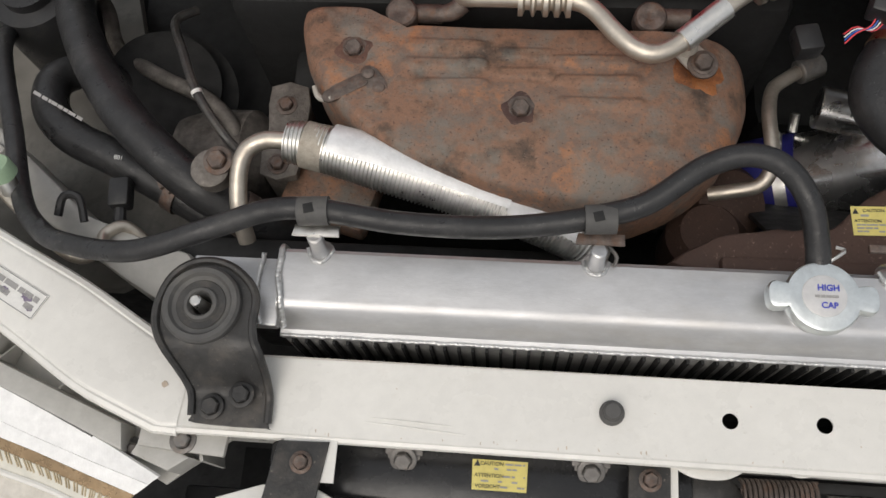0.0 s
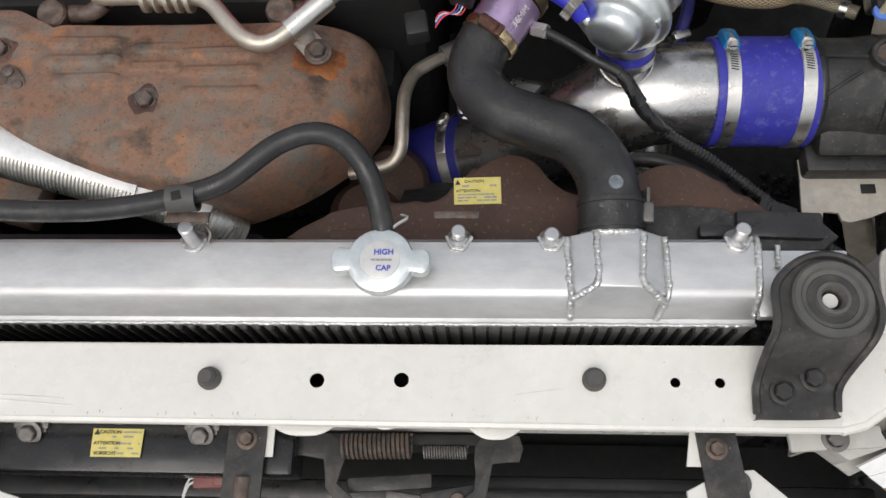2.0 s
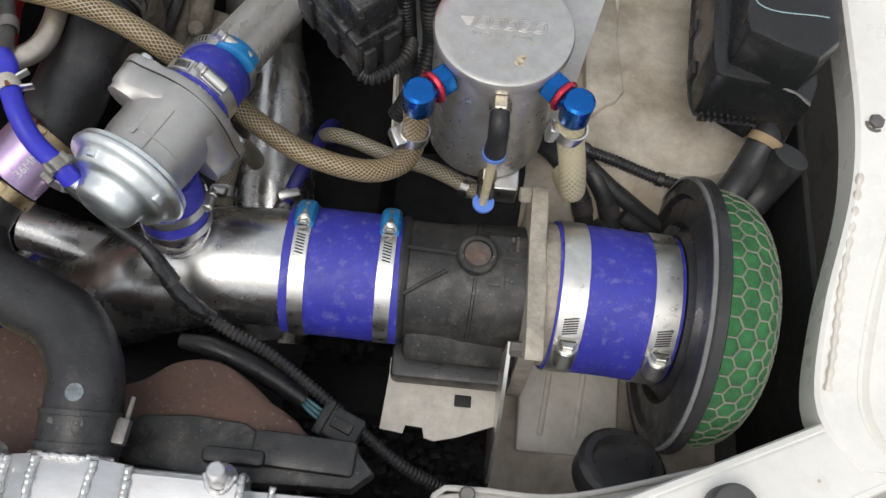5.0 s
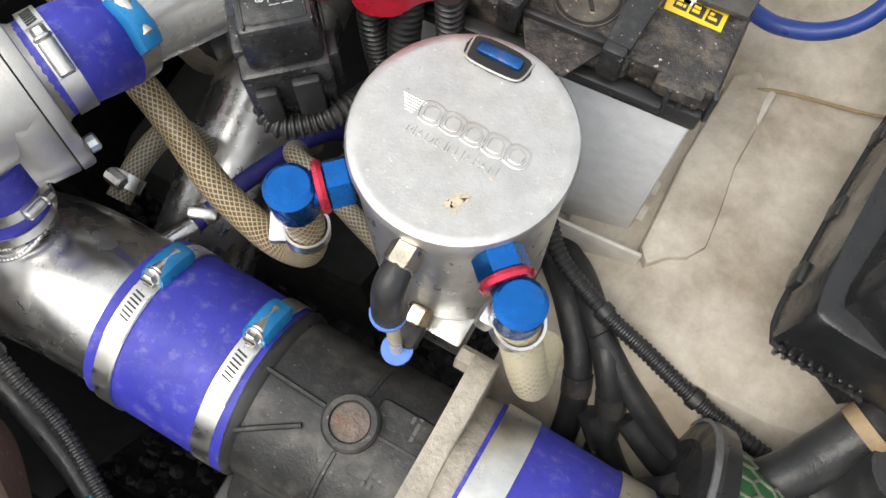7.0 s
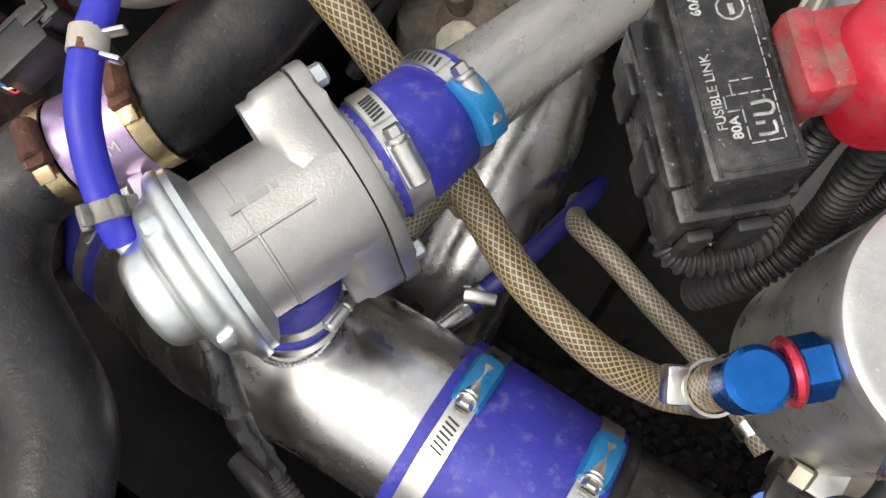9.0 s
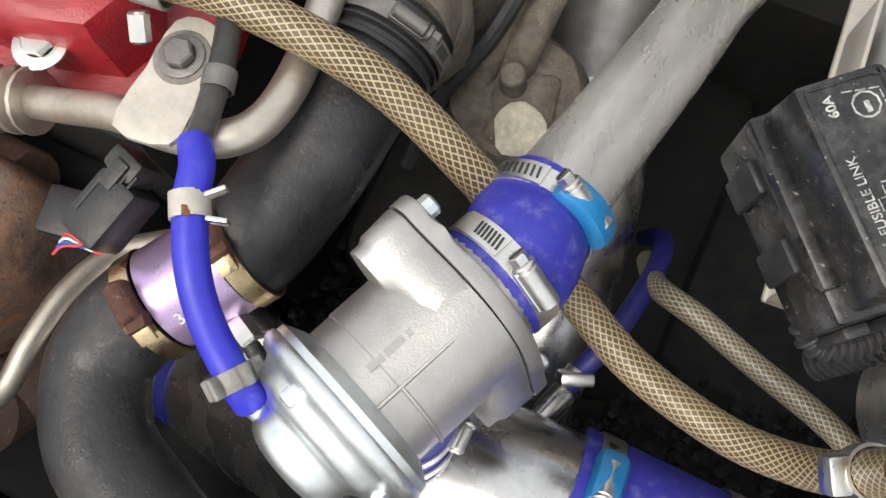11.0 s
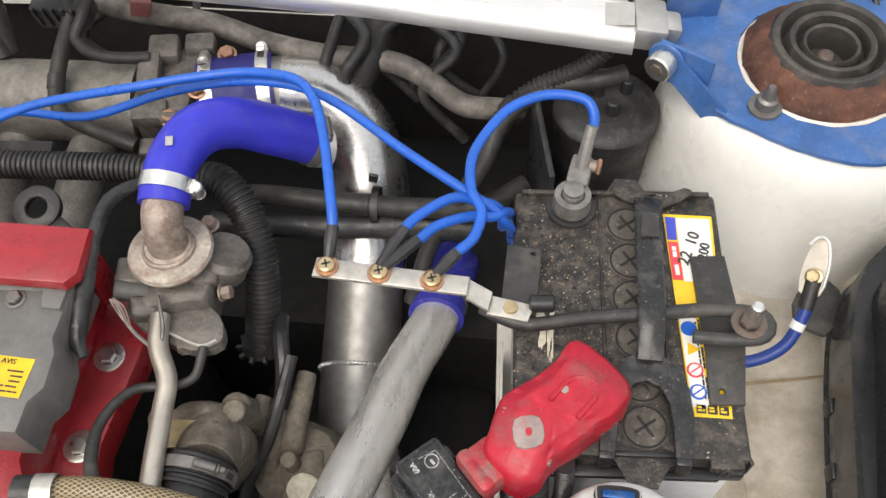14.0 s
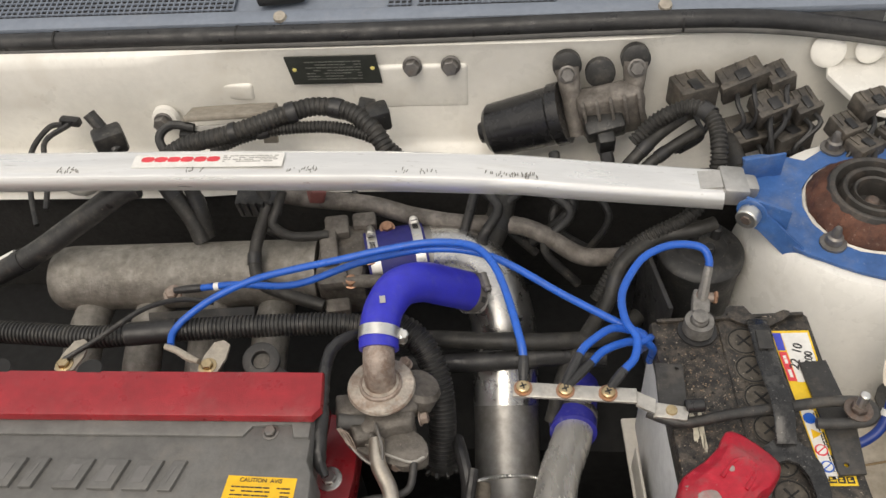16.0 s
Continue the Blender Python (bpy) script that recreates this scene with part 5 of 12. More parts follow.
    part("fluted_band", thick(strip(B(), q([(px, py - 0.0003) for px, py in amber]), q(pale), (0.7415, 0.735)), 0.003), LAMPPALE, h, "pale fluted band")
    bm = B()
    for k in range(64):
        f = 0.06 + 0.9 * k / 63
        a, b = along(q(brown), 101)[int(f * 100)], along(q(pale), 101)[int(f * 100)]
        p = [(a[0] + (b[0] - a[0]) * t + flip * 0.006 * (0.6 - t), a[1] + (b[1] - a[1]) * t, 0.7462 - 0.0105 * t) for t in (0.36, 0.72)]
        tube(bm, p, 0.0008, 5, 0.006)
    tagged(part("slanting_flute", bm, BEZEL, h), kind="stuff")
    part("bracket_bar", box(B(), (x0 - flip * 0.005, 0.031, 0.762), (0.075, 0.018, 0.007), (0, 0, flip * 4), 0.002), GREYPL, h)
    bolt(h, (x0 - flip * 0.006, 0.031, 0.7655), (0, 0, 1), 0.0075, DARKBOLT)
    bump = thing("bumper", (x0 + flip * 0.2, 0.0, 0.6), "cream white front bumper edge beside the headlamp", "bumper", "front bumper ends")
    edge = [(0.03, -0.034), (0.083, -0.0175), (0.12, -0.0045), (0.225, 0.0225), (0.375, 0.0735), (0.47, 0.115)]
    part("bumper_skin", thick(strip(B(), q(edge), q([(0.05, -0.2), (0.15, -0.18), (0.25, -0.15), (0.35, -0.1), (0.45, -0.04), (0.56, 0.02)]), (0.735, 0.70)), 0.004), CREAM, bump)
    part("bumper_lip", tube(B(), [(*p, 0.7345) for p in q(edge)], 0.003, 8, 0.02), WHITE, bump)
    return h


right_lamp = headlamp(1, 0.665, 0.0, "headlamp with pale grey housing and bright clear lens edge")
headlamp(-1, -0.208, -0.008, "headlamp with pale grey housing and bright clear lens edge")
lb = right_lamp
part("back_shell", plate(B(), [(0.722, 0.095), (0.722, 0.145), (0.729, 0.197), (0.76, 0.203), (0.83, 0.205), (0.95, 0.24), (0.97, 0.215), (0.8, 0.13), (0.74, 0.1)], 0.66, 0.748, bev=0.004), GREYPL, lb)
part("shell_lip", tube(B(), [(0.7225, 0.147, 0.749), (0.7295, 0.1965, 0.7495), (0.76, 0.2025, 0.7495), (0.83, 0.2045, 0.7495), (0.95, 0.239, 0.7495)], 0.0024, 8, 0.01), GREYPL, lb)
for cx, cy, w, h in ((0.738, 0.186, 0.007, 0.005), (0.765, 0.14, 0.012, 0.004), (0.8, 0.165, 0.016, 0.003), (0.845, 0.185, 0.01, 0.004)):
    part("slot", box(B(), (cx, cy, 0.7482), (w, h, 0.0012), (0, 0, 22), 0.0004), GASKETSHADE, lb)
for a, b in (((0.735, 0.11), (0.77, 0.15)), ((0.775, 0.155), (0.84, 0.195))):
    part("raised_rib", tube(B(), [(*a, 0.7485), (*b, 0.7485)], 0.0016, 6, 0.01), GREYPL, lb)
part("adjuster", rod(B(), (0.753, 0.198, 0.735), (0.753, 0.198, 0.757), 0.006), DARKBOLT, lb)
part("bulb_cover", lathe(B(), (0.875, 0.228, 0.705), (0.1, 0.45, 1), [(0, 0.036), (0.02, 0.036), (0.024, 0.032), (0.024, 0.026), (0.014, 0.024), (0.014, 0)], 32), BLACKPL, lb, "round black bulb cover")
lb = thing("washer_box", (-0.34, 0.21, 0.6), "pale grey plastic box beside the white arm", "car part")
part("box_body", plate(B(), rounded([(-0.47, 0.28), (-0.36, 0.215), (-0.245, 0.148), (-0.232, 0.178), (-0.24, 0.205), (-0.35, 0.24), (-0.46, 0.33)], 2), 0.64, 0.735, bev=0.006), GREYPL, lb)
part("vent_lid", box(B(), (-0.47, 0.30, 0.735), (0.05, 0.035, 0.015), (0, 0, -30), 0.004), GREYPL, lb)

# ---- dark depths of the bay: filler masses, shade put into their black ----
blk = thing("engine_block", (0.05, 0.58, 0.3), "engine block deep in the bay, coloured black for its shade", "engine")
part("block", box(B(), (0.04, 0.60, 0.55), (0.55, 0.3, 0.46), None, 0.02), GASKETSHADE, blk)
part("front_cover", box(B(), (0.05, 0.43, 0.52), (0.46, 0.06, 0.36), None, 0.015), GASKETSHADE, blk)
part("gearbox", box(B(), (0.50, 0.64, 0.38), (0.3, 0.3, 0.22), None, 0.03), GASKETSHADE, blk, "gearbox mass, coloured black for deep shade")
part("rear_mass", box(B(), (0.2, 0.93, 0.42), (1.1, 0.3, 0.4), None, 0.03), GASKETSHADE, blk)
part("side_mass", box(B(), (-0.38, 0.5, 0.42), (0.3, 0.5, 0.3), None, 0.03), GASKETSHADE, blk)
part("subframe", box(B(), (0.25, 0.38, 0.28), (1.1, 0.07, 0.07), None, 0.015), GASKETSHADE, blk)

shr = thing("fan_shroud", (0.4, 0.235, 0.35), "brown rusty fan shroud behind the radiator with a yellow label", "fan shroud")
part("shroud_top", plate(B(), rounded([(0.222, 0.196), (0.226, 0.226), (0.255, 0.236), (0.3, 0.24), (0.331, 0.243), (0.354, 0.264), (0.378, 0.282), (0.398, 0.289), (0.42, 0.282), (0.436, 0.262), (0.455, 0.249), (0.48, 0.25), (0.503, 0.258), (0.523, 0.273), (0.549, 0.278), (0.573, 0.27), (0.601, 0.249), (0.629, 0.23), (0.629, 0.196)], 3), 0.735, 0.768, bev=0.006), BROWNRUST, shr)
# slanting panel covers the gravel; its black and the backs' hold the bay shade
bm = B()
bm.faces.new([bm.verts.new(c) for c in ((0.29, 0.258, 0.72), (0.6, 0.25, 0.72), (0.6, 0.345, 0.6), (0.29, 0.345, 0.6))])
part("shroud_slope", thick(bm, 0.004), GASKETSHADE, shr, "slanting back of the shroud, coloured black for its shade")
part("shroud_back", box(B(), (0.40, 0.215, 0.56), (0.38, 0.03, 0.36), None, 0.01), GASKETSHADE, shr)
part("shroud_ledge", box(B(), (0.3, 0.2035, 0.7685), (0.13, 0.014, 0.014), None, 0.004), BROWNRUST, shr)
part("shroud_rim", plate(B(), rounded([(0.505, 0.194), (0.668, 0.19), (0.67, 0.218), (0.6, 0.222), (0.585, 0.231), (0.51, 0.23)], 2), 0.752, 0.7745, bev=0.004), DUSTYPL, shr, "black plastic shroud rim")
part("shroud_box", box(B(), (0.632, 0.2125, 0.765), (0.075, 0.026, 0.03), (0, 0, -2), 0.004), BLACKPL, shr, "black plastic end box")
part("box_clip", box(B(), (0.583, 0.205, 0.778), (0.045, 0.012, 0.012), None, 0.004), BLACKPL, shr)
m = Matrix.Translation((0.368, 0.2495, 0.7685)) @ Matrix.Rotation(radians(1.5), 4, "Z")
lab = part("label", plate(B(), [(-0.0215, -0.013), (0.0215, -0.013), (0.0215, 0.0135), (-0.0215, 0.0135)], 0, 0.0006, m), YELLOW, shr, "faded yellow warning label")
for txt, dx, dy in (("CAUTION", -0.003, 0.0095), ("ATTENTION", -0.0085, 0.0)):
    lettering(txt, 0.004, m @ Matrix.Translation((dx, dy, 0.0008)), INK, lab)
print_bars(lab, m @ Matrix.Translation((0.0, -0.0065, 0.0006)), 0.036, 0.009, 3, GREYINK, 4)
print_bars(lab, m @ Matrix.Translation((0.002, 0.005, 0.0006)), 0.032, 0.004, 1, GREYINK, 5)
part("warning_triangle", plate(B(), [(-0.0205, 0.0065), (-0.0155, 0.0065), (-0.018, 0.0115)], 0.0006, 0.0011, m), INK, lab)
part("side_shroud", box(B(), (-0.05, 0.215, 0.55), (0.42, 0.03, 0.34), None, 0.01), GASKETSHADE, shr)

# ---- exhaust heat shield ----
SH = [(-0.146, 0.405), (-0.149, 0.427), (-0.1455, 0.435), (-0.134, 0.439), (-0.098, 0.439), (-0.0865, 0.432), (-0.079, 0.421), (-0.069, 0.4145), (-0.058, 0.4135), (-0.049, 0.4165), (-0.038, 0.418), (0.0, 0.417), (0.09, 0.416), (0.18, 0.418), (0.245, 0.422), (0.268, 0.41), (0.272, 0.37), (0.262, 0.335), (0.24, 0.297), (0.2, 0.26), (0.15, 0.238), (0.115, 0.238), (0.04, 0.25), (-0.045, 0.28), (-0.1, 0.322), (-0.132, 0.365)]
shield = thing("heat_shield", (0.06, 0.33, 0.70), "large rusty stamped steel exhaust heat shield with ribs", "heat shield")


def shield_z(x, y):
    z = 0.808 - 0.10 * (y - 0.34)
    if x > 0.16:
        z -= 3.6 * (x - 0.16) ** 2
    if y < 0.3:
        z -= 4.0 * (0.3 - y) ** 2
    return z


RIBS = [(-0.007, 0.391, 0.03), (-0.006, 0.37, 0.032), (0.002, 0.348, 0.026), (0.126, 0.377, 0.031), (0.128, 0.356, 0.031), (0.132, 0.332, 0.031), (0.064, 0.384, 0.02), (0.064, 0.362, 0.02)]
DISHES = [(0.062, 0.3245), (-0.092, 0.385), (0.2187, 0.376)]


def relief(x, y):
    """Stamped ribs and bolt dishes."""
    z = 0.0
    for rx, ry, half in RIBS:
        e = max(0.0, abs(x - rx) - half)
        d = math.hypot(e, y - ry) / 0.0075
        if d < 1:
            z += (0.0038 if abs(half - 0.02) > 1e-6 else 0.002) * min(1.0, (1 - d) * 2.2) ** 1.5
    for dx, dy in DISHES:
        d = math.hypot(x - dx, y - dy) / 0.022
        if d < 1:
            z -= 0.0034 * (1 - d * d) ** 2
        elif d < 1.5:
            z += 0.001 * math.sin((d - 1) * 2 * math.pi)
    return z


bm = B()
outl = rounded(SH, 10)
cx, cy = 0.07, 0.345
rings = []
steps = [(1.0, -0.085), (1.0, -0.028), (0.99, -0.014), (0.975, -0.006), (0.95, -0.0018)] + [(0.95 - 0.02 * i, 0.0) for i in range(1, 46)]
for k, dz in steps:
    ring = []
    for x, y in outl:
        px, py = cx + (x - cx) * k, cy + (y - cy) * k
        wob = noise.noise(Vector((px * 22, py * 22, 3.0))) * 0.0016 + noise.noise(Vector((px * 70, py * 70, 1.0))) * 0.0005 if k < 0.97 else 0
        ring.append(bm.verts.new((px, py, shield_z(px, py) + dz + wob + (relief(px, py) if k < 0.97 else 0))))
    rings.append(ring)
n = len(outl)
for p, q in zip(rings, rings[1:]):
    for i in range(n):
        bm.faces.new((p[i], p[(i + 1) % n], q[(i + 1) % n], q[i]))
bm.faces.new(rings[-1])
part("shield_shell", bm, RUST, shield, sharp=60)
for k, (x, y) in enumerate(DISHES):
    top = shield_z(x, y) - 0.003 if k < 2 else 0.8052
    bm = B()  # rust that has run from the bolt over the steel
    ring = [bm.verts.new((x, y, shield_z(x, y) + relief(x, y) + 0.0006))]
    rows = []
    for r in (0.5, 0.75, 1.0):
        row = []
        for i in range(28):
            a = 2 * math.pi * i / 28
            d = r * (0.021 if k < 2 else 0.03) * (0.85 + 0.35 * noise.noise(Vector((math.cos(a) * 1.6 + k * 5, math.sin(a) * 1.6, 0))))
            px, py = x + d * math.cos(a), y + d * math.sin(a)
            row.append(bm.verts.new((px, py, shield_z(px, py) + relief(px, py) + (0.0009 if r < 1 else -0.0012))))
        rows.append(row)
    for i in range(28):
        bm.faces.new((ring[0], rows[0][i], rows[0][(i + 1) % 28]))
        for p, q in zip(rows, rows[1:]):
            bm.faces.new((p[i], q[i], q[(i + 1) % 28], p[(i + 1) % 28]))
    part("rust_halo", bm, RUSTHALO if k == 2 else DARKHALO, shield, "rust run out round the bolt")
    part("washer", lathe(B(), (x, y, top - 0.001), (0, -0.1, 1), [(0, 0), (0, 0.0135), (0.002, 0.0132), (0.0024, 0.0115), (0.0022, 0)], 24), RUSTBOLT, shield)
    bolt(shield, (x, y, top + 0.001), (0, -0.1, 1), 0.0082, RUSTBOLT, washer=1.25, height=0.75)
m = spot((-0.0695, 0.3495, shield_z(-0.0695, 0.3495) - 0.0008), (0, -0.1, 1), 0) @ Matrix.Rotation(math.atan2(-0.022, 0.017) - math.atan2(*(aim((0, -0.1, 1)) @ Vector((1, 0, 0))).yx), 4, "Z")
eight = []
for i in range(32):
    a = 2 * math.pi * i / 32
    eight.append(((0.0165 if abs(math.cos(a)) > 0.3 else 0.0165) * math.cos(a), (0.0085 + 0.0025 * abs(math.cos(a))) * math.sin(a)))
part("tab_plate", plate(B(), eight, 0, 0.0022, m, bev=0.0006), RUSTBOLT, shield, "dark plate with two rivets")
for dx in (-0.0085, 0.0085):
    part("rivet", lathe(B(), m @ Vector((dx, 0, 0.002)), (0, -0.1, 1), [(0, 0.0058), (0.0016, 0.0054), (0.0026, 0.003), (0.0028, 0)], 14), RUSTBOLT, shield)
part("side_tab", plate(B(), rounded([(-0.113, 0.336), (-0.083, 0.356), (-0.076, 0.352), (-0.0745, 0.346), (-0.079, 0.3425), (-0.107, 0.326)], 3), 0.8065, 0.809, bev=0.0008), RUSTBOLT, shield, "bent rusty strap")
part("tab_clip", tube(B(), [(-0.105, 0.33, 0.807), (-0.115, 0.332, 0.803), (-0.121, 0.338, 0.8), (-0.1245, 0.346, 0.801)], [0.003, 0.0028, 0.0026, 0.002], 8, 0.003), PALESTEEL, shield, "bent end of the strap")
hdr = thing("exhaust_manifold", (0.05, 0.4, 0.6), "rusty exhaust manifold and studs under the heat shield", "exhaust manifold")
part("turbine_housing", lathe(B(), (0.262, 0.325, 0.60), (0.2, -0.3, 1), [(0, 0.03), (0.02, 0.042), (0.05, 0.044), (0.07, 0.034), (0.077, 0.018), (0.078, 0)], 28), BROWNRUST, hdr, "dark rusty turbo housing")
part("manifold_log", rod(B(), (-0.1, 0.41, 0.735), (0.24, 0.405, 0.735), 0.032), RUST, hdr)
part("lower_outlet", lathe(B(), (0.25, 0.272, 0.60), (0, 0, 1), [(0, 0.04), (0.06, 0.04), (0.075, 0.028), (0.075, 0)], 24), BROWNRUST, hdr)
for x in (-0.053, 0.176):
    part("head_plug", lathe(B(), (x, 0.4335, 0.782), (0, -0.2, 1), [(0, 0.0155), (0.014, 0.015), (0.0165, 0.013), (0.017, 0.0065), (0.0162, 0.005), (0.0165, 0)], 26), RUSTBOLT, hdr, "round rusty plug")
    part("plug_neck", rod(B(), (x + 0.012, 0.437, 0.785), (x + 0.038, 0.434, 0.789), 0.009), RUSTBOLT, hdr)

# ---- coolant / recirculation pipe over the shield and along the cover ----
pipe = thing("metal_coolant_pipe", (0.2, 0.44, 0.78), "warm-toned plated metal pipe with bellows over the heat shield", "pipe")
part("front_run", tube(B(), [(0.003, 0.447, 0.795), (0.005, 0.4345, 0.815), (0.012, 0.4235, 0.829), (0.022, 0.4215, 0.832), (0.05, 0.4215, 0.832), (0.1, 0.4205, 0.832), (0.12, 0.413, 0.831), (0.14, 0.39, 0.83), (0.158, 0.374, 0.829), (0.178, 0.371, 0.829), (0.203, 0.386, 0.833), (0.238, 0.416, 0.84), (0.262, 0.436, 0.838)], 0.0082, 14, 0.005), TANPIPE, pipe)
part("pipe_union", tube(B(), [(-0.018, 0.424, 0.803), (-0.004, 0.425, 0.806), (0.006, 0.431, 0.81)], [0.007, 0.0085, 0.0085], 12, 0.004), RUSTBOLT, pipe, "rust-browned union")
part("bellows", tube(B(), [(0.056, 0.4215, 0.832), (0.102, 0.4205, 0.832)], 0.0125, 16, 0.002, (0.0105, 0.0028)), TANPIPE, pipe)
part("bellows", tube(B(), [(0.258, 0.434, 0.838), (0.275, 0.44, 0.839), (0.29, 0.444, 0.842)], 0.0135, 16, 0.002, (0.0105, 0.003)), TANPIPE, pipe)
part("rear_run", tube(B(), [(0.286, 0.443, 0.841), (0.31, 0.446, 0.85), (0.345, 0.449, 0.868), (0.378, 0.449, 0.877), (0.399, 0.457, 0.876), (0.408, 0.474, 0.872), (0.407, 0.505, 0.866), (0.4, 0.545, 0.862), (0.394, 0.585, 0.86), (0.391, 0.608, 0.862), (0.377, 0.634, 0.866), (0.372, 0.66, 0.868)], 0.0082, 14, 0.005), TANPIPE, pipe)
strap = [(0.2187 + 0.0118 * math.cos(radians(a)), 0.376 + 0.0118 * math.sin(radians(a))) for a in range(-140, 41, 15)]
part("clamp_tab", plate(B(), strap + [(0.2125, 0.4005), (0.1945, 0.3865)], 0.802, 0.8046, bev=0.0006), PALESTEEL, pipe, "bent steel strap from the pipe to its bolt")
part("strap_rise", tube(B(), [(0.2065, 0.391, 0.804), (0.205, 0.3925, 0.818), (0.206, 0.391, 0.83)], [0.0085, 0.009, 0.0105], 12, 0.004), PALESTEEL, pipe)
part("joint_boss", tube(B(), [(0.196, 0.381, 0.832), (0.232, 0.411, 0.839)], 0.0105, 14, 0.004), STEEL, pipe)
tab = part("support_tab", plate(B(), rounded([(0.357, 0.44), (0.383, 0.442), (0.385, 0.462), (0.386, 0.487), (0.372, 0.497), (0.358, 0.492), (0.357, 0.468)], 3), 0.884, 0.887, bev=0.0008), PALESTEEL, pipe, "stamped steel tab that holds the pipe")
part("grime_ring", lathe(B(), (0.369, 0.478, 0.887), (0, 0, 1), [(0, 0.0125), (0.0004, 0.0122), (0.0004, 0)], 22), DIRTYCAST, pipe, "dark grime round the bolt")
bolt(pipe, (0.369, 0.478, 0.8873), (0, 0, 1), 0.0066, DARKBOLT)

# ---- foil wrapped hose and pipe in front of the shield ----
wr = thing("wrapped_oil_hose", (-0.05, 0.27, 0.72), "corrugated hose wrapped in crinkled silver foil in front of the shield", "hose")
part("metal_pipe", tube(B(), [(-0.182, 0.215, 0.745), (-0.186, 0.235, 0.768), (-0.187, 0.265, 0.782), (-0.181, 0.284, 0.79), (-0.166, 0.2935, 0.793), (-0.148, 0.2945, 0.793), (-0.136, 0.294, 0.793)], 0.0082, 14, 0.004), TANPIPE, wr)
WR = [(-0.144, 0.294, 0.792), (-0.118, 0.291, 0.79), (-0.046, 0.2745, 0.782), (0.05, 0.2505, 0.765), (0.11, 0.233, 0.745), (0.135, 0.225, 0.72)]
part("corrugated_sleeve", tube(B(), WR, [0.018, 0.0205, 0.0225, 0.021, 0.0195, 0.018], 20, 0.001, (0.0036, 0.0009)), STEEL, wr, "corrugated grey sleeve")
part("collar", tube(B(), [(-0.128, 0.2925, 0.791), (-0.108, 0.2885, 0.789)], 0.0215, 20, 0.004), TAN, wr)


def foil(bm, pts, r, a0, a1, n=14):
    path = spline(pts, 0.004)
    rows = []
    for k, (c, par, s) in enumerate(path):
        t = (path[min(k + 1, len(path) - 1)][0] - path[max(k - 1, 0)][0]).normalized()
        u = (Vector((0, 1, 0)) - t * t.y).normalized()
        w = t.cross(u)
        if w.z < 0:
            w = -w
        row = []
        for i in range(n + 1):
            a = radians(a0 + (a1 - a0) * i / n)
            rr = r + noise.noise(c * 120 + Vector((i * 0.7, 0, 0))) * 0.0008
            row.append(bm.verts.new(c + (u * math.cos(a) + w * math.sin(a)) * rr))
        rows.append(row)
    for p, q in zip(rows, rows[1:]):
        for i in range(n):
            bm.faces.new((p[i], p[i + 1], q[i + 1], q[i]))
    bmesh.ops.recalc_face_normals(bm, faces=bm.faces)
    bmesh.ops.solidify(bm, geom=bm.faces[:], thickness=0.0006)
    return bm


part("foil_wrap", foil(B(), [(-0.104, 0.288, 0.789), (-0.046, 0.2755, 0.783), (0.055, 0.2505, 0.766)], 0.0245, -25, 118), FOIL, wr, "crinkled silver foil, bright")
part("foil_tail", foil(B(), [(0.053, 0.251, 0.766), (0.085, 0.2425, 0.757), (0.112, 0.234, 0.745)], 0.0222, -25, 130), FOIL, wr)

# ---- overflow hose along the radiator ----
of = thing("overflow_hose", (0.05, 0.2, 0.80), "matt black rubber overflow hose running along the radiator to the cap", "hose")
part("hose", tube(B(), [(-0.5, 0.47, 0.70), (-0.476, 0.414, 0.735), (-0.428, 0.315, 0.755), (-0.385, 0.235, 0.78), (-0.352, 0.2, 0.797), (-0.319, 0.183, 0.81), (-0.249, 0.171, 0.83), (-0.18, 0.188, 0.845), (-0.135, 0.203, 0.85), (-0.095, 0.205, 0.853), (-0.031, 0.198, 0.85), (0.035, 0.1985, 0.845), (0.083, 0.203, 0.845), (0.126, 0.21, 0.85), (0.163, 0.221, 0.855), (0.204, 0.248, 0.865), (0.236, 0.2565, 0.87), (0.262, 0.248, 0.868), (0.281, 0.225, 0.858), (0.2905, 0.195, 0.84), (0.292, 0.178, 0.83)], 0.0092, 16, 0.005), RUBBER, of)
for x, y, z, col in ((-0.0955, 0.2035, 0.853, SOFTRUBBER), (0.127, 0.2075, 0.85, RUSTBOLT)):
    k = part("hose_clip", ring_band(B(), (x, y, z), (1, 0.06, 0), 0.0094, 0.024, 0.0022, 24), SOFTRUBBER, of, "black rubber band clip")
    part("clip_window", box(B(), (x - 0.002, y - 0.002, z + 0.0112), (0.008, 0.008, 0.001), (0, 0, 15), 0.0004), GASKETSHADE, k)
    part("clip_saddle", plate(B(), [(x - 0.018, y - 0.017), (x + 0.02, y - 0.017), (x + 0.02, y - 0.008), (x - 0.016, y - 0.008)], z - 0.012, z - 0.009, bev=0.001), col if col is RUSTBOLT else STEEL, of, "metal saddle under the hose")
bm = tube(B(), [(0.294, 0.183, 0.834), (0.305, 0.19, 0.838), (0.312, 0.196, 0.836), (0.306, 0.199, 0.834)], 0.0014, 6, 0.003)
part("spring_clip", bm, STEEL, of)
part("tie_strap", ring_band(B(), (-0.345, 0.196, 0.80), (-0.8, -0.5, 0.3), 0.0096, 0.006, 0.0012, 18), BLACKPL, of)
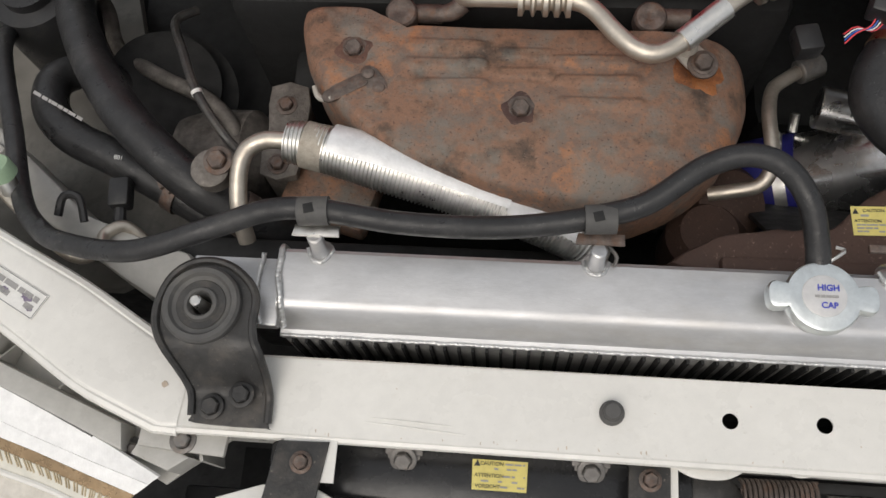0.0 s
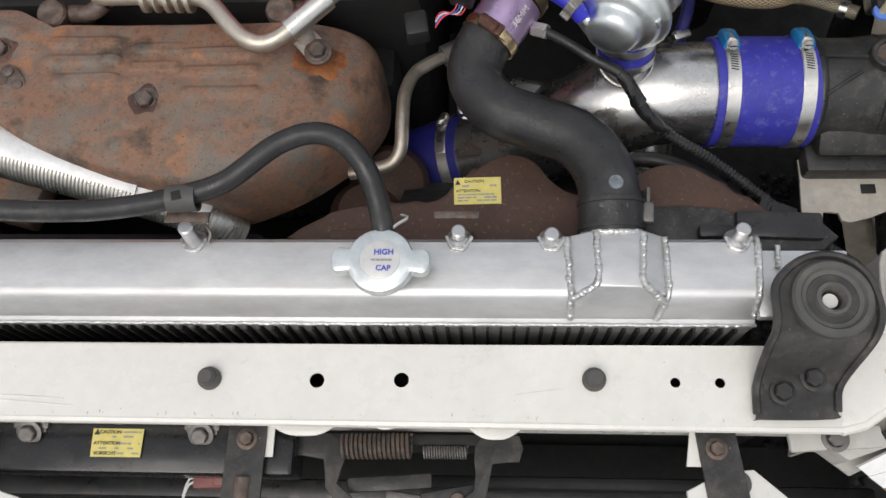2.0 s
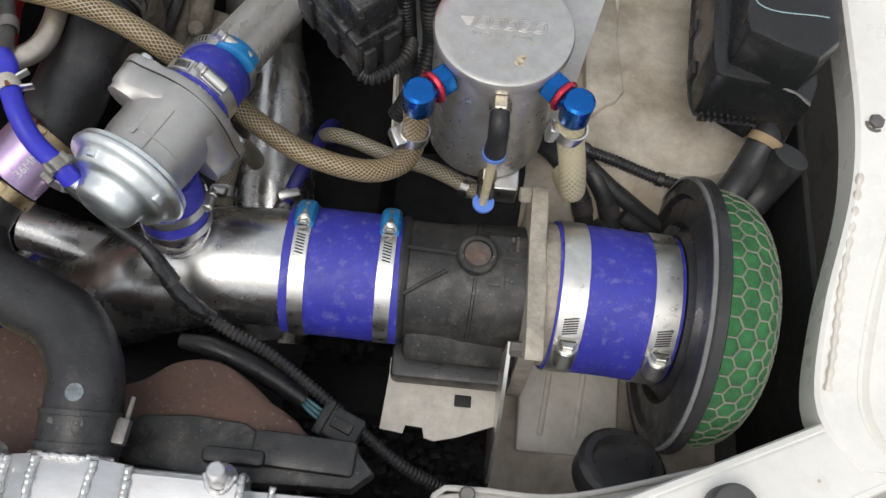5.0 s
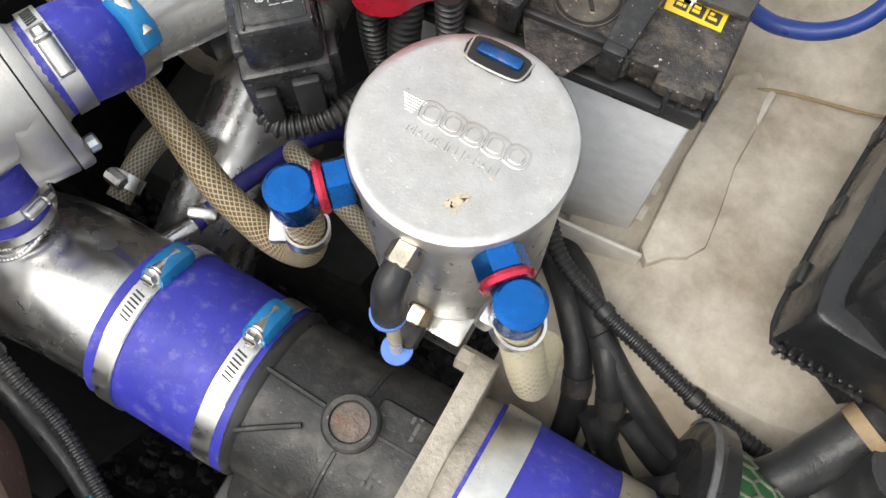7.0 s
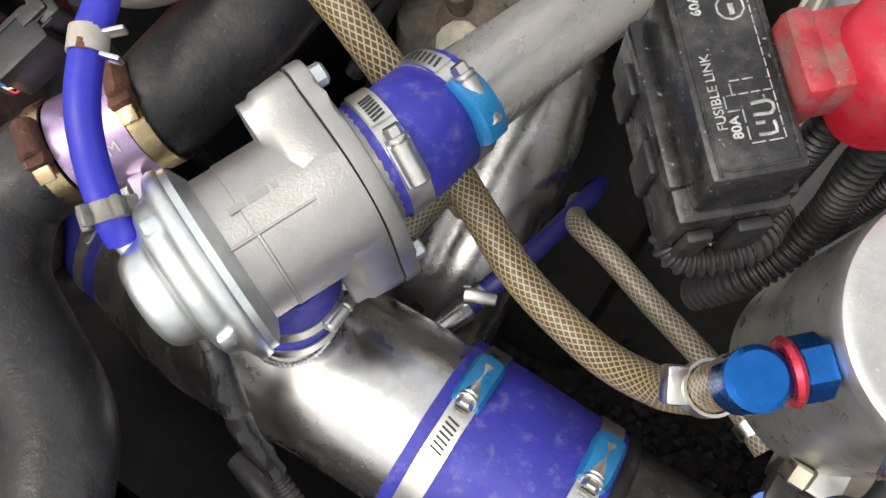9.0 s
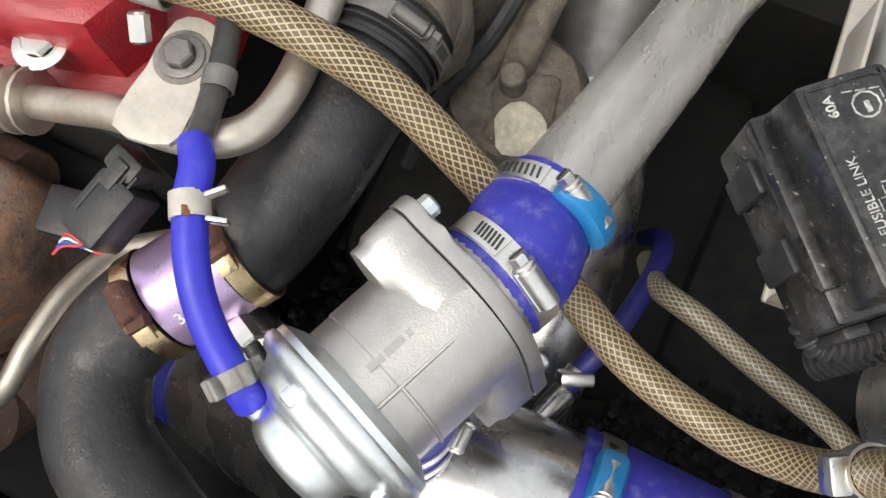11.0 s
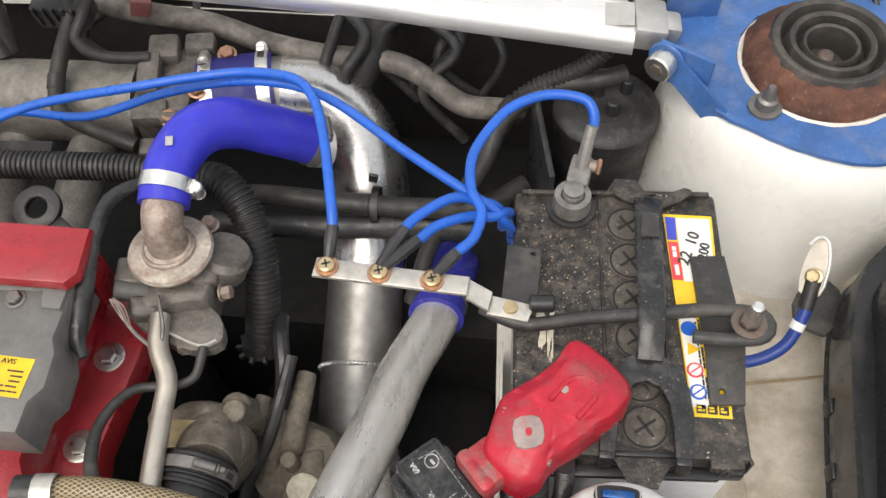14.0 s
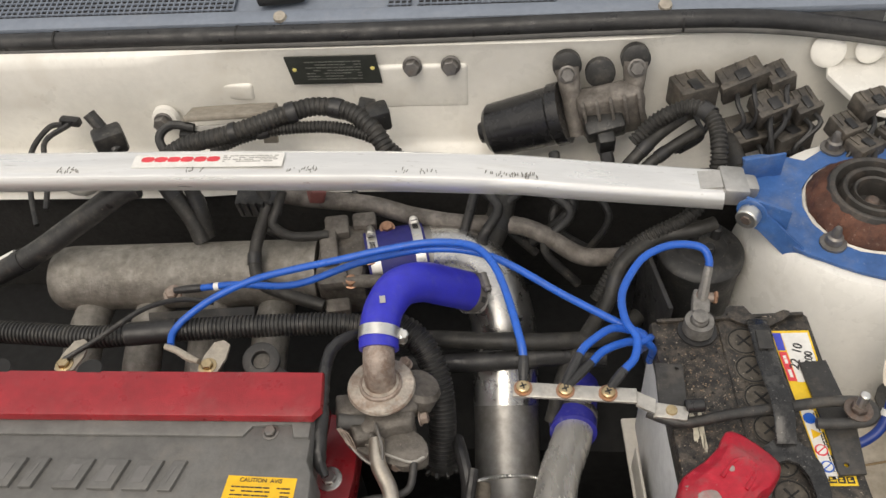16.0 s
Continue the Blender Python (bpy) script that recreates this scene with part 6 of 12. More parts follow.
part("tie_wire", tube(B(), [(0.137, 0.196, 0.822), (0.143, 0.188, 0.821), (0.141, 0.181, 0.818)], 0.0016, 6, 0.004), DARKBOLT, of)

# ---- hoses, pipes and castings beside the shield ----
h = thing("power_steering_hose", (-0.3, 0.33, 0.6), "thick black rubber hose curving down beside the engine", "hose", "thick black hoses")
part("hose", tube(B(), [(-0.43, 0.56, 0.69), (-0.422, 0.49, 0.72), (-0.377, 0.408, 0.742), (-0.315, 0.33, 0.755), (-0.252, 0.277, 0.745), (-0.2, 0.252, 0.718), (-0.165, 0.25, 0.67), (-0.15, 0.25, 0.58)], 0.0205, 20, 0.006), RUBBER, h)
part("end_clip", ring_band(B(), (-0.2, 0.252, 0.718), (0.75, -0.25, -0.65), 0.0212, 0.012, 0.0014, 28), RUSTBOLT, h, "rusty spring clip")
h = thing("power_steering_hose", (-0.34, 0.3, 0.6), "black rubber hose with faint white print and a spring clip", "hose", "thick black hoses")
part("hose", tube(B(), [(-0.37, 0.42, 0.64), (-0.402, 0.424, 0.685), (-0.427, 0.4, 0.708), (-0.42, 0.36, 0.717), (-0.388, 0.328, 0.72), (-0.33, 0.302, 0.72), (-0.265, 0.271, 0.708), (-0.215, 0.25, 0.685), (-0.17, 0.24, 0.63)], 0.0185, 20, 0.006), RUBBER, h)
part("spring_clip", ring_band(B(), (-0.272, 0.274, 0.7105), (0.85, -0.42, -0.15), 0.0192, 0.013, 0.0015, 28), RUSTBOLT, h, "rusty spring clip")
for k in range(3):
    part("clip_ear", box(B(), (-0.281 + k * 0.009, 0.275 - k * 0.004, 0.7315), (0.006, 0.012, 0.005), (0, 0, 30), 0.001), RUSTBOLT, h)
m = spot((-0.3985, 0.3515, 0.7385), (0.1, -0.25, 1), -48)
print_bars(h, m, 0.06, 0.0045, 1, GREYINK, 6, fill=0.75)
lettering("801", 0.006, spot((-0.325, 0.297, 0.7395), (0.05, -0.25, 1), -20), WHITEINK, h)
h = thing("air_con_pipe", (-0.33, 0.43, 0.55), "dull metal air conditioning pipe in shade", "pipe")
part("pipe", tube(B(), [(-0.46, 0.56, 0.65), (-0.422, 0.525, 0.66), (-0.395, 0.47, 0.66), (-0.335, 0.43, 0.67), (-0.275, 0.402, 0.67), (-0.244, 0.37, 0.66), (-0.238, 0.33, 0.62)], 0.0085, 14, 0.006), DIRTYCAST, h)
h = thing("brake_line", (-0.25, 0.36, 0.6), "thin dark metal line with a pale mark", "pipe")
part("pipe", tube(B(), [(-0.28, 0.475, 0.73), (-0.296, 0.453, 0.74), (-0.276, 0.41, 0.752), (-0.252, 0.362, 0.757), (-0.222, 0.322, 0.75), (-0.196, 0.3, 0.735)], 0.0048, 10, 0.005), BLACKPAINT, h)
part("pale_band", ring_band(B(), (-0.2515, 0.361, 0.757), (0.5, -0.85, -0.1), 0.005, 0.004, 0.0006, 14), PAPER, h)
h = thing("bracket_bolt_plate", (-0.165, 0.34, 0.6), "pale steel engine bracket with two bolts", "bracket")
part("bracket_plate", plate(B(), rounded([(-0.187, 0.386), (-0.15, 0.386), (-0.146, 0.34), (-0.15, 0.29), (-0.186, 0.29), (-0.184, 0.34)], 2), 0.726, 0.731, bev=0.001), VALVECAST, h)
part("bracket_web", box(B(), (-0.168, 0.335, 0.66), (0.034, 0.09, 0.13), None, 0.005), DIRTYCAST, h)
for x, y in ((-0.169, 0.3645), (-0.169, 0.3)):
    bolt(h, (x, y, 0.731), (0, 0, 1), 0.007, RUSTBOLT)
part("rust_foot", box(B(), (-0.12, 0.28, 0.70), (0.09, 0.06, 0.03), (0, 0, -15), 0.006), RUST, h)
alt = thing("alternator", (-0.27, 0.36, 0.5), "dark grimy alternator and pulley deep beside the engine", "alternator")
part("body", lathe(B(), (-0.31, 0.36, 0.60), (1, 0.0, 0.1), [(0, 0.03), (0.0, 0.055), (0.03, 0.06), (0.08, 0.058), (0.1, 0.04), (0.1, 0)], 28), DIRTYCAST, alt)
bolt(alt, (-0.207, 0.276, 0.785), (0, -0.2, 1), 0.009, RUSTBOLT)
part("eye", lathe(B(), (-0.215, 0.272, 0.765), (0, -0.1, 1), [(0, 0.018), (0.016, 0.018), (0.018, 0.015), (0.018, 0)], 22), DIRTYCAST, alt)
for r, z in ((0.075, 0.62), (0.062, 0.64)):
    part("pulley", lathe(B(), (-0.34, 0.43, z), (0.3, -0.2, 1), [(0, r * 0.5), (0, r), (0.006, r), (0.008, r * 0.85), (0.014, r), (0.02, r), (0.02, r * 0.3), (0.02, 0)], 30), GASKETSHADE, alt)
res = thing("reservoir", (-0.47, 0.48, 0.6), "black round fluid reservoir at the side of the bay", "reservoir")
part("bottle", lathe(B(), (-0.475, 0.5, 0.62), (0, 0, 1), [(0, 0), (0, 0.05), (0.08, 0.052), (0.1, 0.045), (0.104, 0.03), (0.115, 0.03), (0.115, 0)], 30), BLACKPL, res)
vlv = thing("charge_valve", (-0.39, 0.24, 0.76), "pale green service cap on a metal air conditioning line", "valve cap")
part("cap", lathe(B(), (-0.397, 0.25, 0.795), (-0.1, 0.25, 1), [(0, 0), (0, 0.0125), (0.012, 0.0125), (0.015, 0.011), (0.0155, 0)], 20), mat("pale_green_plastic", (0.3, 0.42, 0.28), 0.5, var=0.1), vlv, "pale green cap")
part("stem", rod(B(), (-0.395, 0.235, 0.772), (-0.397, 0.25, 0.796), 0.0085), STEEL, vlv)
part("line", tube(B(), [(-0.46, 0.27, 0.76), (-0.41, 0.243, 0.776), (-0.39, 0.228, 0.778), (-0.362, 0.205, 0.775), (-0.342, 0.19, 0.768), (-0.326, 0.186, 0.76), (-0.316, 0.2, 0.75), (-0.32, 0.216, 0.742), (-0.306, 0.228, 0.735), (-0.29, 0.22, 0.72)], 0.0058, 12, 0.004), TANPIPE, vlv)
plug = thing("sensor_plug", (-0.31, 0.26, 0.66), "black plug and cable beside the engine", "connector")
part("plug", box(B(), (-0.318, 0.262, 0.732), (0.02, 0.03, 0.018), (0, 0, 8), 0.003), BLACKPL, plug)
part("cable", tube(B(), [(-0.317, 0.248, 0.73), (-0.313, 0.225, 0.727), (-0.3, 0.205, 0.72)], 0.006, 10, 0.005), RUBBER, plug)
part("loop", tube(B(), [(-0.365, 0.23, 0.75), (-0.36, 0.247, 0.757), (-0.345, 0.246, 0.757), (-0.338, 0.225, 0.75)], 0.004, 8, 0.004), RUBBER, plug)
cast = thing("side_casting", (-0.4, 0.33, 0.5), "pale dirty bay side panel with fittings", "car panel")
part("panel", plate(B(), [(-0.6, 0.2), (-0.36, 0.2), (-0.29, 0.24), (-0.27, 0.3), (-0.36, 0.42), (-0.42, 0.6), (-0.6, 0.6)], 0.60, 0.615, bev=0.003), DIRTYDIMCREAM, cast, "grimy cream metal panel, darkened for its half shade")
part("grey_lump", box(B(), (-0.335, 0.33, 0.655), (0.04, 0.05, 0.05), (10, 0, 25), 0.008), DIRTYCAST, cast)

# ---- upper radiator hose with purple sensor sleeve ----
rh = thing("upper_radiator_hose", (0.42, 0.3, 0.76), "thick black S-shaped rubber radiator hose", "hose")
part("lower_hose", tube(B(), [(0.4825, 0.19, 0.8), (0.4825, 0.205, 0.806), (0.4815, 0.226, 0.81), (0.475, 0.254, 0.811), (0.455, 0.281, 0.81), (0.42, 0.298, 0.807), (0.385, 0.315, 0.805), (0.366, 0.344, 0.805), (0.3685, 0.367, 0.809), (0.381, 0.388, 0.815)], [0.0272, 0.0268, 0.0262, 0.0258, 0.0255, 0.025, 0.025, 0.025, 0.0255, 0.026], 26, 0.005), RUBBER, rh)
part("hose_cuff", tube(B(), [(0.4825, 0.193, 0.8015), (0.482, 0.219, 0.8085)], 0.0278, 28, 0.005), RUBBER, rh)
for p in ((0.4822, 0.199, 0.8035), (0.482, 0.2195, 0.8088)):
    part("cuff_ridge", ring_band(B(), p, (-0.02, 0.97, 0.2), 0.0272, 0.0035, 0.0016, 36), RUBBER, rh)
for k in range(3):
    part("moulded_mark", box(B(), (0.472 + 0.009 * k, 0.2085 + 0.002 * (k % 2), 0.8335 - 0.0015 * abs(k - 1)), (0.0055, 0.004, 0.0012), (12, 0, 8 * k - 8), 0.0003), SOFTRUBBER, rh)
part("cuff_tail", box(B(), (0.5115, 0.222, 0.805), (0.0035, 0.024, 0.014), (0, 18, -4), 0.001), DARKBOLT, rh)
part("cuff_clip", box(B(), (0.512, 0.209, 0.812), (0.009, 0.018, 0.009), (0, 0, -4), 0.0015), DARKBOLT, rh)
part("paint_dot", lathe(B(), (0.4832, 0.2275, 0.8358), (0.05, -0.1, 1), [(0, 0.0062), (0.0006, 0.006), (0.0007, 0)], 20), SCUFFDOT, rh, "worn blue-grey paint dot")
part("upper_hose", tube(B(), [(0.405, 0.418, 0.822), (0.413, 0.44, 0.828), (0.42, 0.475, 0.832), (0.425, 0.515, 0.835), (0.427, 0.545, 0.835)], [0.026, 0.0275, 0.028, 0.027, 0.026], 26, 0.005), RUBBER, rh)
part("hose_end", tube(B(), [(0.4255, 0.528, 0.836), (0.4275, 0.553, 0.836)], 0.0285, 30, 0.0012, (0.006, 0.0011)), BLACKPL, rh)
worm_clamp(rh, (0.4268, 0.543, 0.836), (0.08, 1, 0), 0.0295, 0.009, (0.5, 0.1, 1), None, DARKBOLT)
PA, PB = Vector((0.383, 0.389, 0.815)), Vector((0.404, 0.418, 0.822))
ad = thing("sensor_sleeve", PA, "purple anodised hose sleeve with rusty brass clamps", "hose adapter")
ax = (PB - PA).normalized()
part("sleeve", tube(B(), [PA, PB], 0.0262, 30, 0.004), PURPLE, ad)
nv = Vector((0.6, -0.38, 0.72))
nv = (nv - ax * nv.dot(ax)).normalized()
lettering("36MM", 0.0088, Matrix.Translation(PA.lerp(PB, 0.5) + nv * 0.0264) @ Matrix((ax, nv.cross(ax), nv)).transposed().to_4x4(), WHITEINK, ad, depth=0.0002)
for p, tw in ((PA - ax * 0.006, Vector((0.05, -0.1, 1))), (PB + ax * 0.006, Vector((-0.1, 0.1, 1)))):
    cl = part("brass_clamp", ring_band(B(), p, ax, 0.0262, 0.0095, 0.0014, 44), BRASS, ad, "tarnished brass clamp with a rusted screw")
    o = (tw - ax * tw.dot(ax)).normalized()
    mm = Matrix((ax, ax.cross(o), o)).transposed()
    bm = rod(B(), p + o * 0.0295 - mm @ Vector((0, 0.010, 0)), p + o * 0.0295 + mm @ Vector((0, 0.009, 0)), 0.0058, n=18)
    box(bm, p + o * 0.028 + mm @ Vector((0, 0.010, 0)), (0.0115, 0.008, 0.009), mm, 0.002)
    box(bm, p + o * 0.0285 - mm @ Vector((0, 0.006, 0)), (0.0105, 0.007, 0.007), mm, 0.002)
    for v in bm.verts:
        v.co += Vector((noise.noise(v.co * 300), noise.noise(v.co * 300 + Vector((9, 0, 0))), noise.noise(v.co * 300 + Vector((0, 9, 0))))) * 0.0012
    part("rusted_screw", bm, TOWERRUST, cl, "heavily rusted screw")
    part("clamp_bridge", box(B(), p + o * 0.0275 + mm @ Vector((0, 0.016, -0.001)), (0.0085, 0.009, 0.0022), mm @ Matrix.Rotation(radians(-28), 3, "X"), 0.0006), BRASS, cl)
part("sensor_hex", rod(B(), (0.418, 0.392, 0.815), (0.432, 0.3855, 0.818), 0.0072, n=6), STEEL, ad)
def crumple(bm, amp=0.0016, freq=150.0):
    for v in bm.verts:
        v.co += Vector((noise.noise(v.co * freq), noise.noise(v.co * freq + Vector((5, 0, 0))), noise.noise(v.co * freq + Vector((0, 5, 0))))) * amp
    return bm


sc = thing("sensor_cable", (0.5, 0.33, 0.7), "black taped sensor cable running under the intake pipe", "cable")
part("cable", tube(B(), [(0.43, 0.386, 0.818), (0.449, 0.374, 0.818), (0.473, 0.358, 0.815), (0.498, 0.344, 0.81), (0.516, 0.327, 0.79)], [0.0042, 0.0042, 0.0045, 0.0055, 0.007], 12, 0.004), RUBBER, sc)
part("taped_length", crumple(tube(B(), [(0.495, 0.346, 0.812), (0.508, 0.334, 0.8), (0.522, 0.321, 0.782), (0.545, 0.31, 0.764)], [0.0052, 0.0064, 0.0066, 0.0052], 12, 0.003)), GLOSSBLACK, sc, "crumpled black tape")
part("thin_conduit", tube(B(), [(0.538, 0.312, 0.767), (0.56, 0.303, 0.757), (0.593, 0.291, 0.74), (0.642, 0.262, 0.72), (0.697, 0.226, 0.70), (0.74, 0.212, 0.67)], 0.0048, 10, 0.0016, (0.004, 0.0005)), BLACKPL, sc)
fc = thing("fan_cable", (0.58, 0.27, 0.7), "thick black cable ending in a grey plug with teal wires", "cable")
part("cable", tube(B(), [(0.515, 0.3, 0.73), (0.54, 0.296, 0.734), (0.566, 0.288, 0.729), (0.595, 0.277, 0.72), (0.618, 0.265, 0.713)], [0.006, 0.0085, 0.009, 0.0085, 0.0075], 12, 0.005), RUBBER, fc)
part("plug", box(B(), (0.65, 0.246, 0.712), (0.036, 0.026, 0.022), (0, 0, -22), 0.003), BLACKPL, fc)
part("plug_collar", box(B(), (0.637, 0.2515, 0.712), (0.008, 0.03, 0.026), (0, 0, -22), 0.002), BLACKPL, fc)
part("plug_latch", box(B(), (0.652, 0.2455, 0.7245), (0.018, 0.009, 0.005), (0, 0, -22), 0.001), DUSTYPL, fc)
for k in range(3):
    part("wire", tube(B(), [(0.617, 0.268 - 0.003 * k, 0.714), (0.626, 0.262 - 0.004 * k, 0.719), (0.637, 0.256 - 0.004 * k, 0.715)], 0.0016, 6, 0.004), mat("teal_wire", (0.1, 0.22, 0.25), 0.5, var=0.1) if k == 0 else bpy.data.materials["teal_wire"], fc)

# ---- intake: elbow, couplers, air flow meter, filter ----
IY, IZ = 0.371, 0.733
el = thing("intake_elbow", (0.5, 0.37, 0.62), "polished aluminium intake pipe bending down to the turbo", "intake pipe")
part("pipe", tube(B(), [(0.335, 0.36, 0.6), (0.36, 0.3595, 0.612), (0.4, 0.358, 0.64), (0.445, 0.357, 0.681), (0.49, 0.362, 0.714), (0.54, 0.369, 0.731), (0.615, IY, IZ)], 0.0495, 44, 0.006), POLISHED, el)
part("blow_off_stub", rod(B(), (0.508, 0.376, 0.755), (0.5055, 0.386, 0.80), 0.0235, n=28), POLISHED, el)
part("weld_ring", tube(B(), [Vector((0.507, 0.379, 0.779)) + Vector((0.0255 * math.cos(a), 0.0255 * math.sin(a), 0.004 - 0.0075 * abs(math.sin(a)) ** 1.5)) for a in [2 * math.pi * k / 24 for k in range(25)]], 0.0014, 8, 0.0015, (0.0026, 0.0002), cap=False), POLISHED, el)
part("nipple", rod(B(), (0.565, 0.415, 0.715), (0.574, 0.44, 0.711), 0.0075, n=14), POLISHED, el)
part("small_hose_clip", box(B(), (0.576, 0.448, 0.716), (0.02, 0.008, 0.014), (20, 10, 25), 0.002), STEEL, el)
part("side_stub", rod(B(), (0.352, 0.398, 0.70), (0.44, 0.378, 0.70), 0.021, n=30), POLISHED, el)
ic = thing("turbo_hose", (0.33, 0.32, 0.56), "blue silicone turbo hose, darkened in colour for its shade, with a steel clamp", "hose")
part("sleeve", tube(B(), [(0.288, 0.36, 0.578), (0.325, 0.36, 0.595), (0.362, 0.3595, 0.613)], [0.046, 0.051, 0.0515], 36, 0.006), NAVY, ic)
worm_clamp(ic, (0.347, 0.36, 0.6055), (0.9, 0, 0.43), 0.0518, 0.012, (0, 0.6, 1))
part("screw", rod(B(), (0.347, 0.402, 0.64), (0.347, 0.416, 0.655), 0.005, n=10), STEEL, ic)

cp = thing("silicone_coupler", (0.64, IY, IZ - 0.055), "blue dusty silicone coupler on the intake with two steel clamps", "hose coupler", "intake couplers")
part("sleeve", tube(B(), [(0.592, IY, IZ), (0.64, IY, IZ), (0.688, IY - 0.001, IZ)], 0.0535, 44, 0.008), SILICONE, cp)
for x in (0.6055, 0.674):
    worm_clamp(cp, (x, IY, IZ), (1, 0, 0), 0.0537, 0.0125, (0, 0.6, 1), CLAMPBLUE, None, 0.021, 0.62)
afm = thing("air_flow_meter", (0.735, IY, IZ - 0.06), "dusty black plastic air flow meter body with raised ribs", "air flow meter")
part("body", lathe(B(), (0.682, IY, IZ), (1, 0, 0), [(0, 0.03), (0, 0.048), (0.004, 0.051), (0.04, 0.051), (0.06, 0.053), (0.105, 0.055), (0.112, 0.055), (0.112, 0)], 40), DUSTYPL, afm)
part("mouth_bead", lathe(B(), (0.684, IY, IZ), (1, 0, 0), [(0, 0.0495), (0, 0.0535), (0.003, 0.0545), (0.006, 0.0535), (0.008, 0.051)], 44), BLACKPL, afm)
part("electronics_box", box(B(), (0.74, IY - 0.03, IZ - 0.012), (0.096, 0.056, 0.06), (36, 0, 0), 0.008), DUSTYPL, afm)
part("lower_box", box(B(), (0.735, IY - 0.065, IZ - 0.03), (0.1, 0.03, 0.035), None, 0.005), BLACKPL, afm)
part("top_flat", box(B(), (0.77, IY + 0.004, IZ + 0.0475), (0.036, 0.046, 0.010), None, 0.0045), DUSTYPL, afm)
part("round_port", lathe(B(), (0.745, 0.376, IZ + 0.048), (0, 0, 1), [(0, 0.0165), (0.011, 0.0158), (0.0125, 0.0145), (0.0125, 0.0115), (0.0095, 0.0112), (0.009, 0)], 28), DUSTYPL, afm)
part("port_plug", lathe(B(), (0.745, 0.376, IZ + 0.0575), (0, 0, 1), [(0, 0.0108), (0.0012, 0.0105), (0.0016, 0)], 22), RUSTBOLT, afm, "brownish plug")
for a, b in (((0.745, 0.359), (0.7435, 0.32)), ((0.722, 0.362), (0.69, 0.342)), ((0.687, 0.379), (0.729, 0.377)), ((0.761, 0.377), (0.788, 0.377)), ((0.745, 0.393), (0.7465, 0.414))):
    run = [(a[0] + (b[0] - a[0]) * k / 6, a[1] + (b[1] - a[1]) * k / 6) for k in range(7)]
    part("rib", tube(B(), [(x, y, IZ + math.sqrt(max(0.0, 0.0535**2 - (y - IY) ** 2)) - 0.0012 + 0.03 * max(0.0, x - 0.74)) for x, y in run], 0.0017, 6, 0.004), DUSTYPL, afm)
fl = part("outlet_flange", plate(B(), rounded([(-0.066, 0.03), (-0.078, 0.062), (-0.05, 0.066), (0.02, 0.06), (0.06, 0.064), (0.073, 0.05), (0.066, 0.0), (0.07, -0.06), (0.03, -0.08), (-0.04, -0.078), (-0.075, -0.06)], 3), -0.004, 0.010, Matrix.Translation((0.789, IY, IZ)) @ Matrix(((0, 0, 1, 0), (1, 0, 0, 0), (0, 1, 0, 0), (0, 0, 0, 1))), bev=0.002), TAN, afm, "pale oxidised cast adapter plate")
part("adapter_neck", rough(rod(B(), (0.796, IY, IZ), (0.828, IY, IZ), 0.0605, 0.0605, 44), 0.0008, 120, 1), TAN, afm, sharp=60)
print_bars(afm, Matrix.Translation((0.775, 0.386, IZ + 0.0525)) @ Matrix.Rotation(radians(90), 4, "Z"), 0.022, 0.0075, 2, SOFTRUBBER, 71, fill=0.55)
print_bars(afm, Matrix.Translation((0.768, 0.357, IZ + 0.0525)) @ Matrix.Rotation(radians(90), 4, "Z"), 0.012, 0.0075, 2, SOFTRUBBER, 72, fill=0.55)
part("corner_bolt", rod(B(), (0.776, IY + 0.066, IZ + 0.05), (0.787, IY + 0.066, IZ + 0.05), 0.007, n=6), TAN, afm)
part("corner_bolt", rod(B(), (0.776, IY - 0.064, IZ + 0.042), (0.789, IY - 0.064, IZ + 0.042), 0.0065, n=6), DARKBOLT, afm)
cp2 = thing("silicone_coupler", (0.872, 0.369, IZ - 0.063), "wide blue silicone coupler before the air filter with steel clamps", "hose coupler", "intake couplers")
part("sleeve", tube(B(), [(0.809, 0.371, IZ), (0.86, 0.37, IZ - 0.001), (0.9085, 0.368, IZ - 0.002)], 0.0625, 44, 0.008), SILICONE, cp2)
for x in (0.8218, 0.895):
    worm_clamp(cp2, (x, 0.3707 if x < 0.87 else 0.3686, IZ - (0.0003 if x < 0.87 else 0.0017)), (1, -0.03, -0.02), 0.0629, 0.021, (0, -0.9, 0.42), None, None, 0.018, -0.42)
af = thing("air_filter", (0.955, 0.365, 0.62), "mushroom air filter, black disc and green foam under a net", "air filter")
FC, FA = Vector((0.9095, 0.367, 0.73)), Vector((1, -0.045, -0.02)).normalized()
part("backing_disc", lathe(B(), FC, FA, [(0, 0.06), (0, 0.066), (0.006, 0.07), (0.008, 0.074), (0.002, 0.078), (0.004, 0.098), (0.0, 0.102), (0.002, 0.114), (0.006, 0.1175), (0.014, 0.1175), (0.016, 0.114), (0.016, 0.05)], 56), BLACKPL, af, "black plastic backing disc")
part("rim", lathe(B(), FC + FA * 0.001, FA, [(0, 0.114), (0, 0.1165), (0.014, 0.1145), (0.016, 0.110)], 56), RIMGREY, af, "grey rubber rim")


def dome(h):
    """Radius of the foam at height h above the rim."""
    k = h / 0.064
    return 0.109 * (1 - k**3.2) ** 0.5 if k < 1 else 0.0


part("foam", lathe(B(), FC + FA * 0.016, FA, [(0.064 * k / 14, dome(0.064 * k / 14)) for k in range(15)], 56), FOAM, af, "green filter foam")
bm = B()
mF = aim(FA)
cell = 0.0125


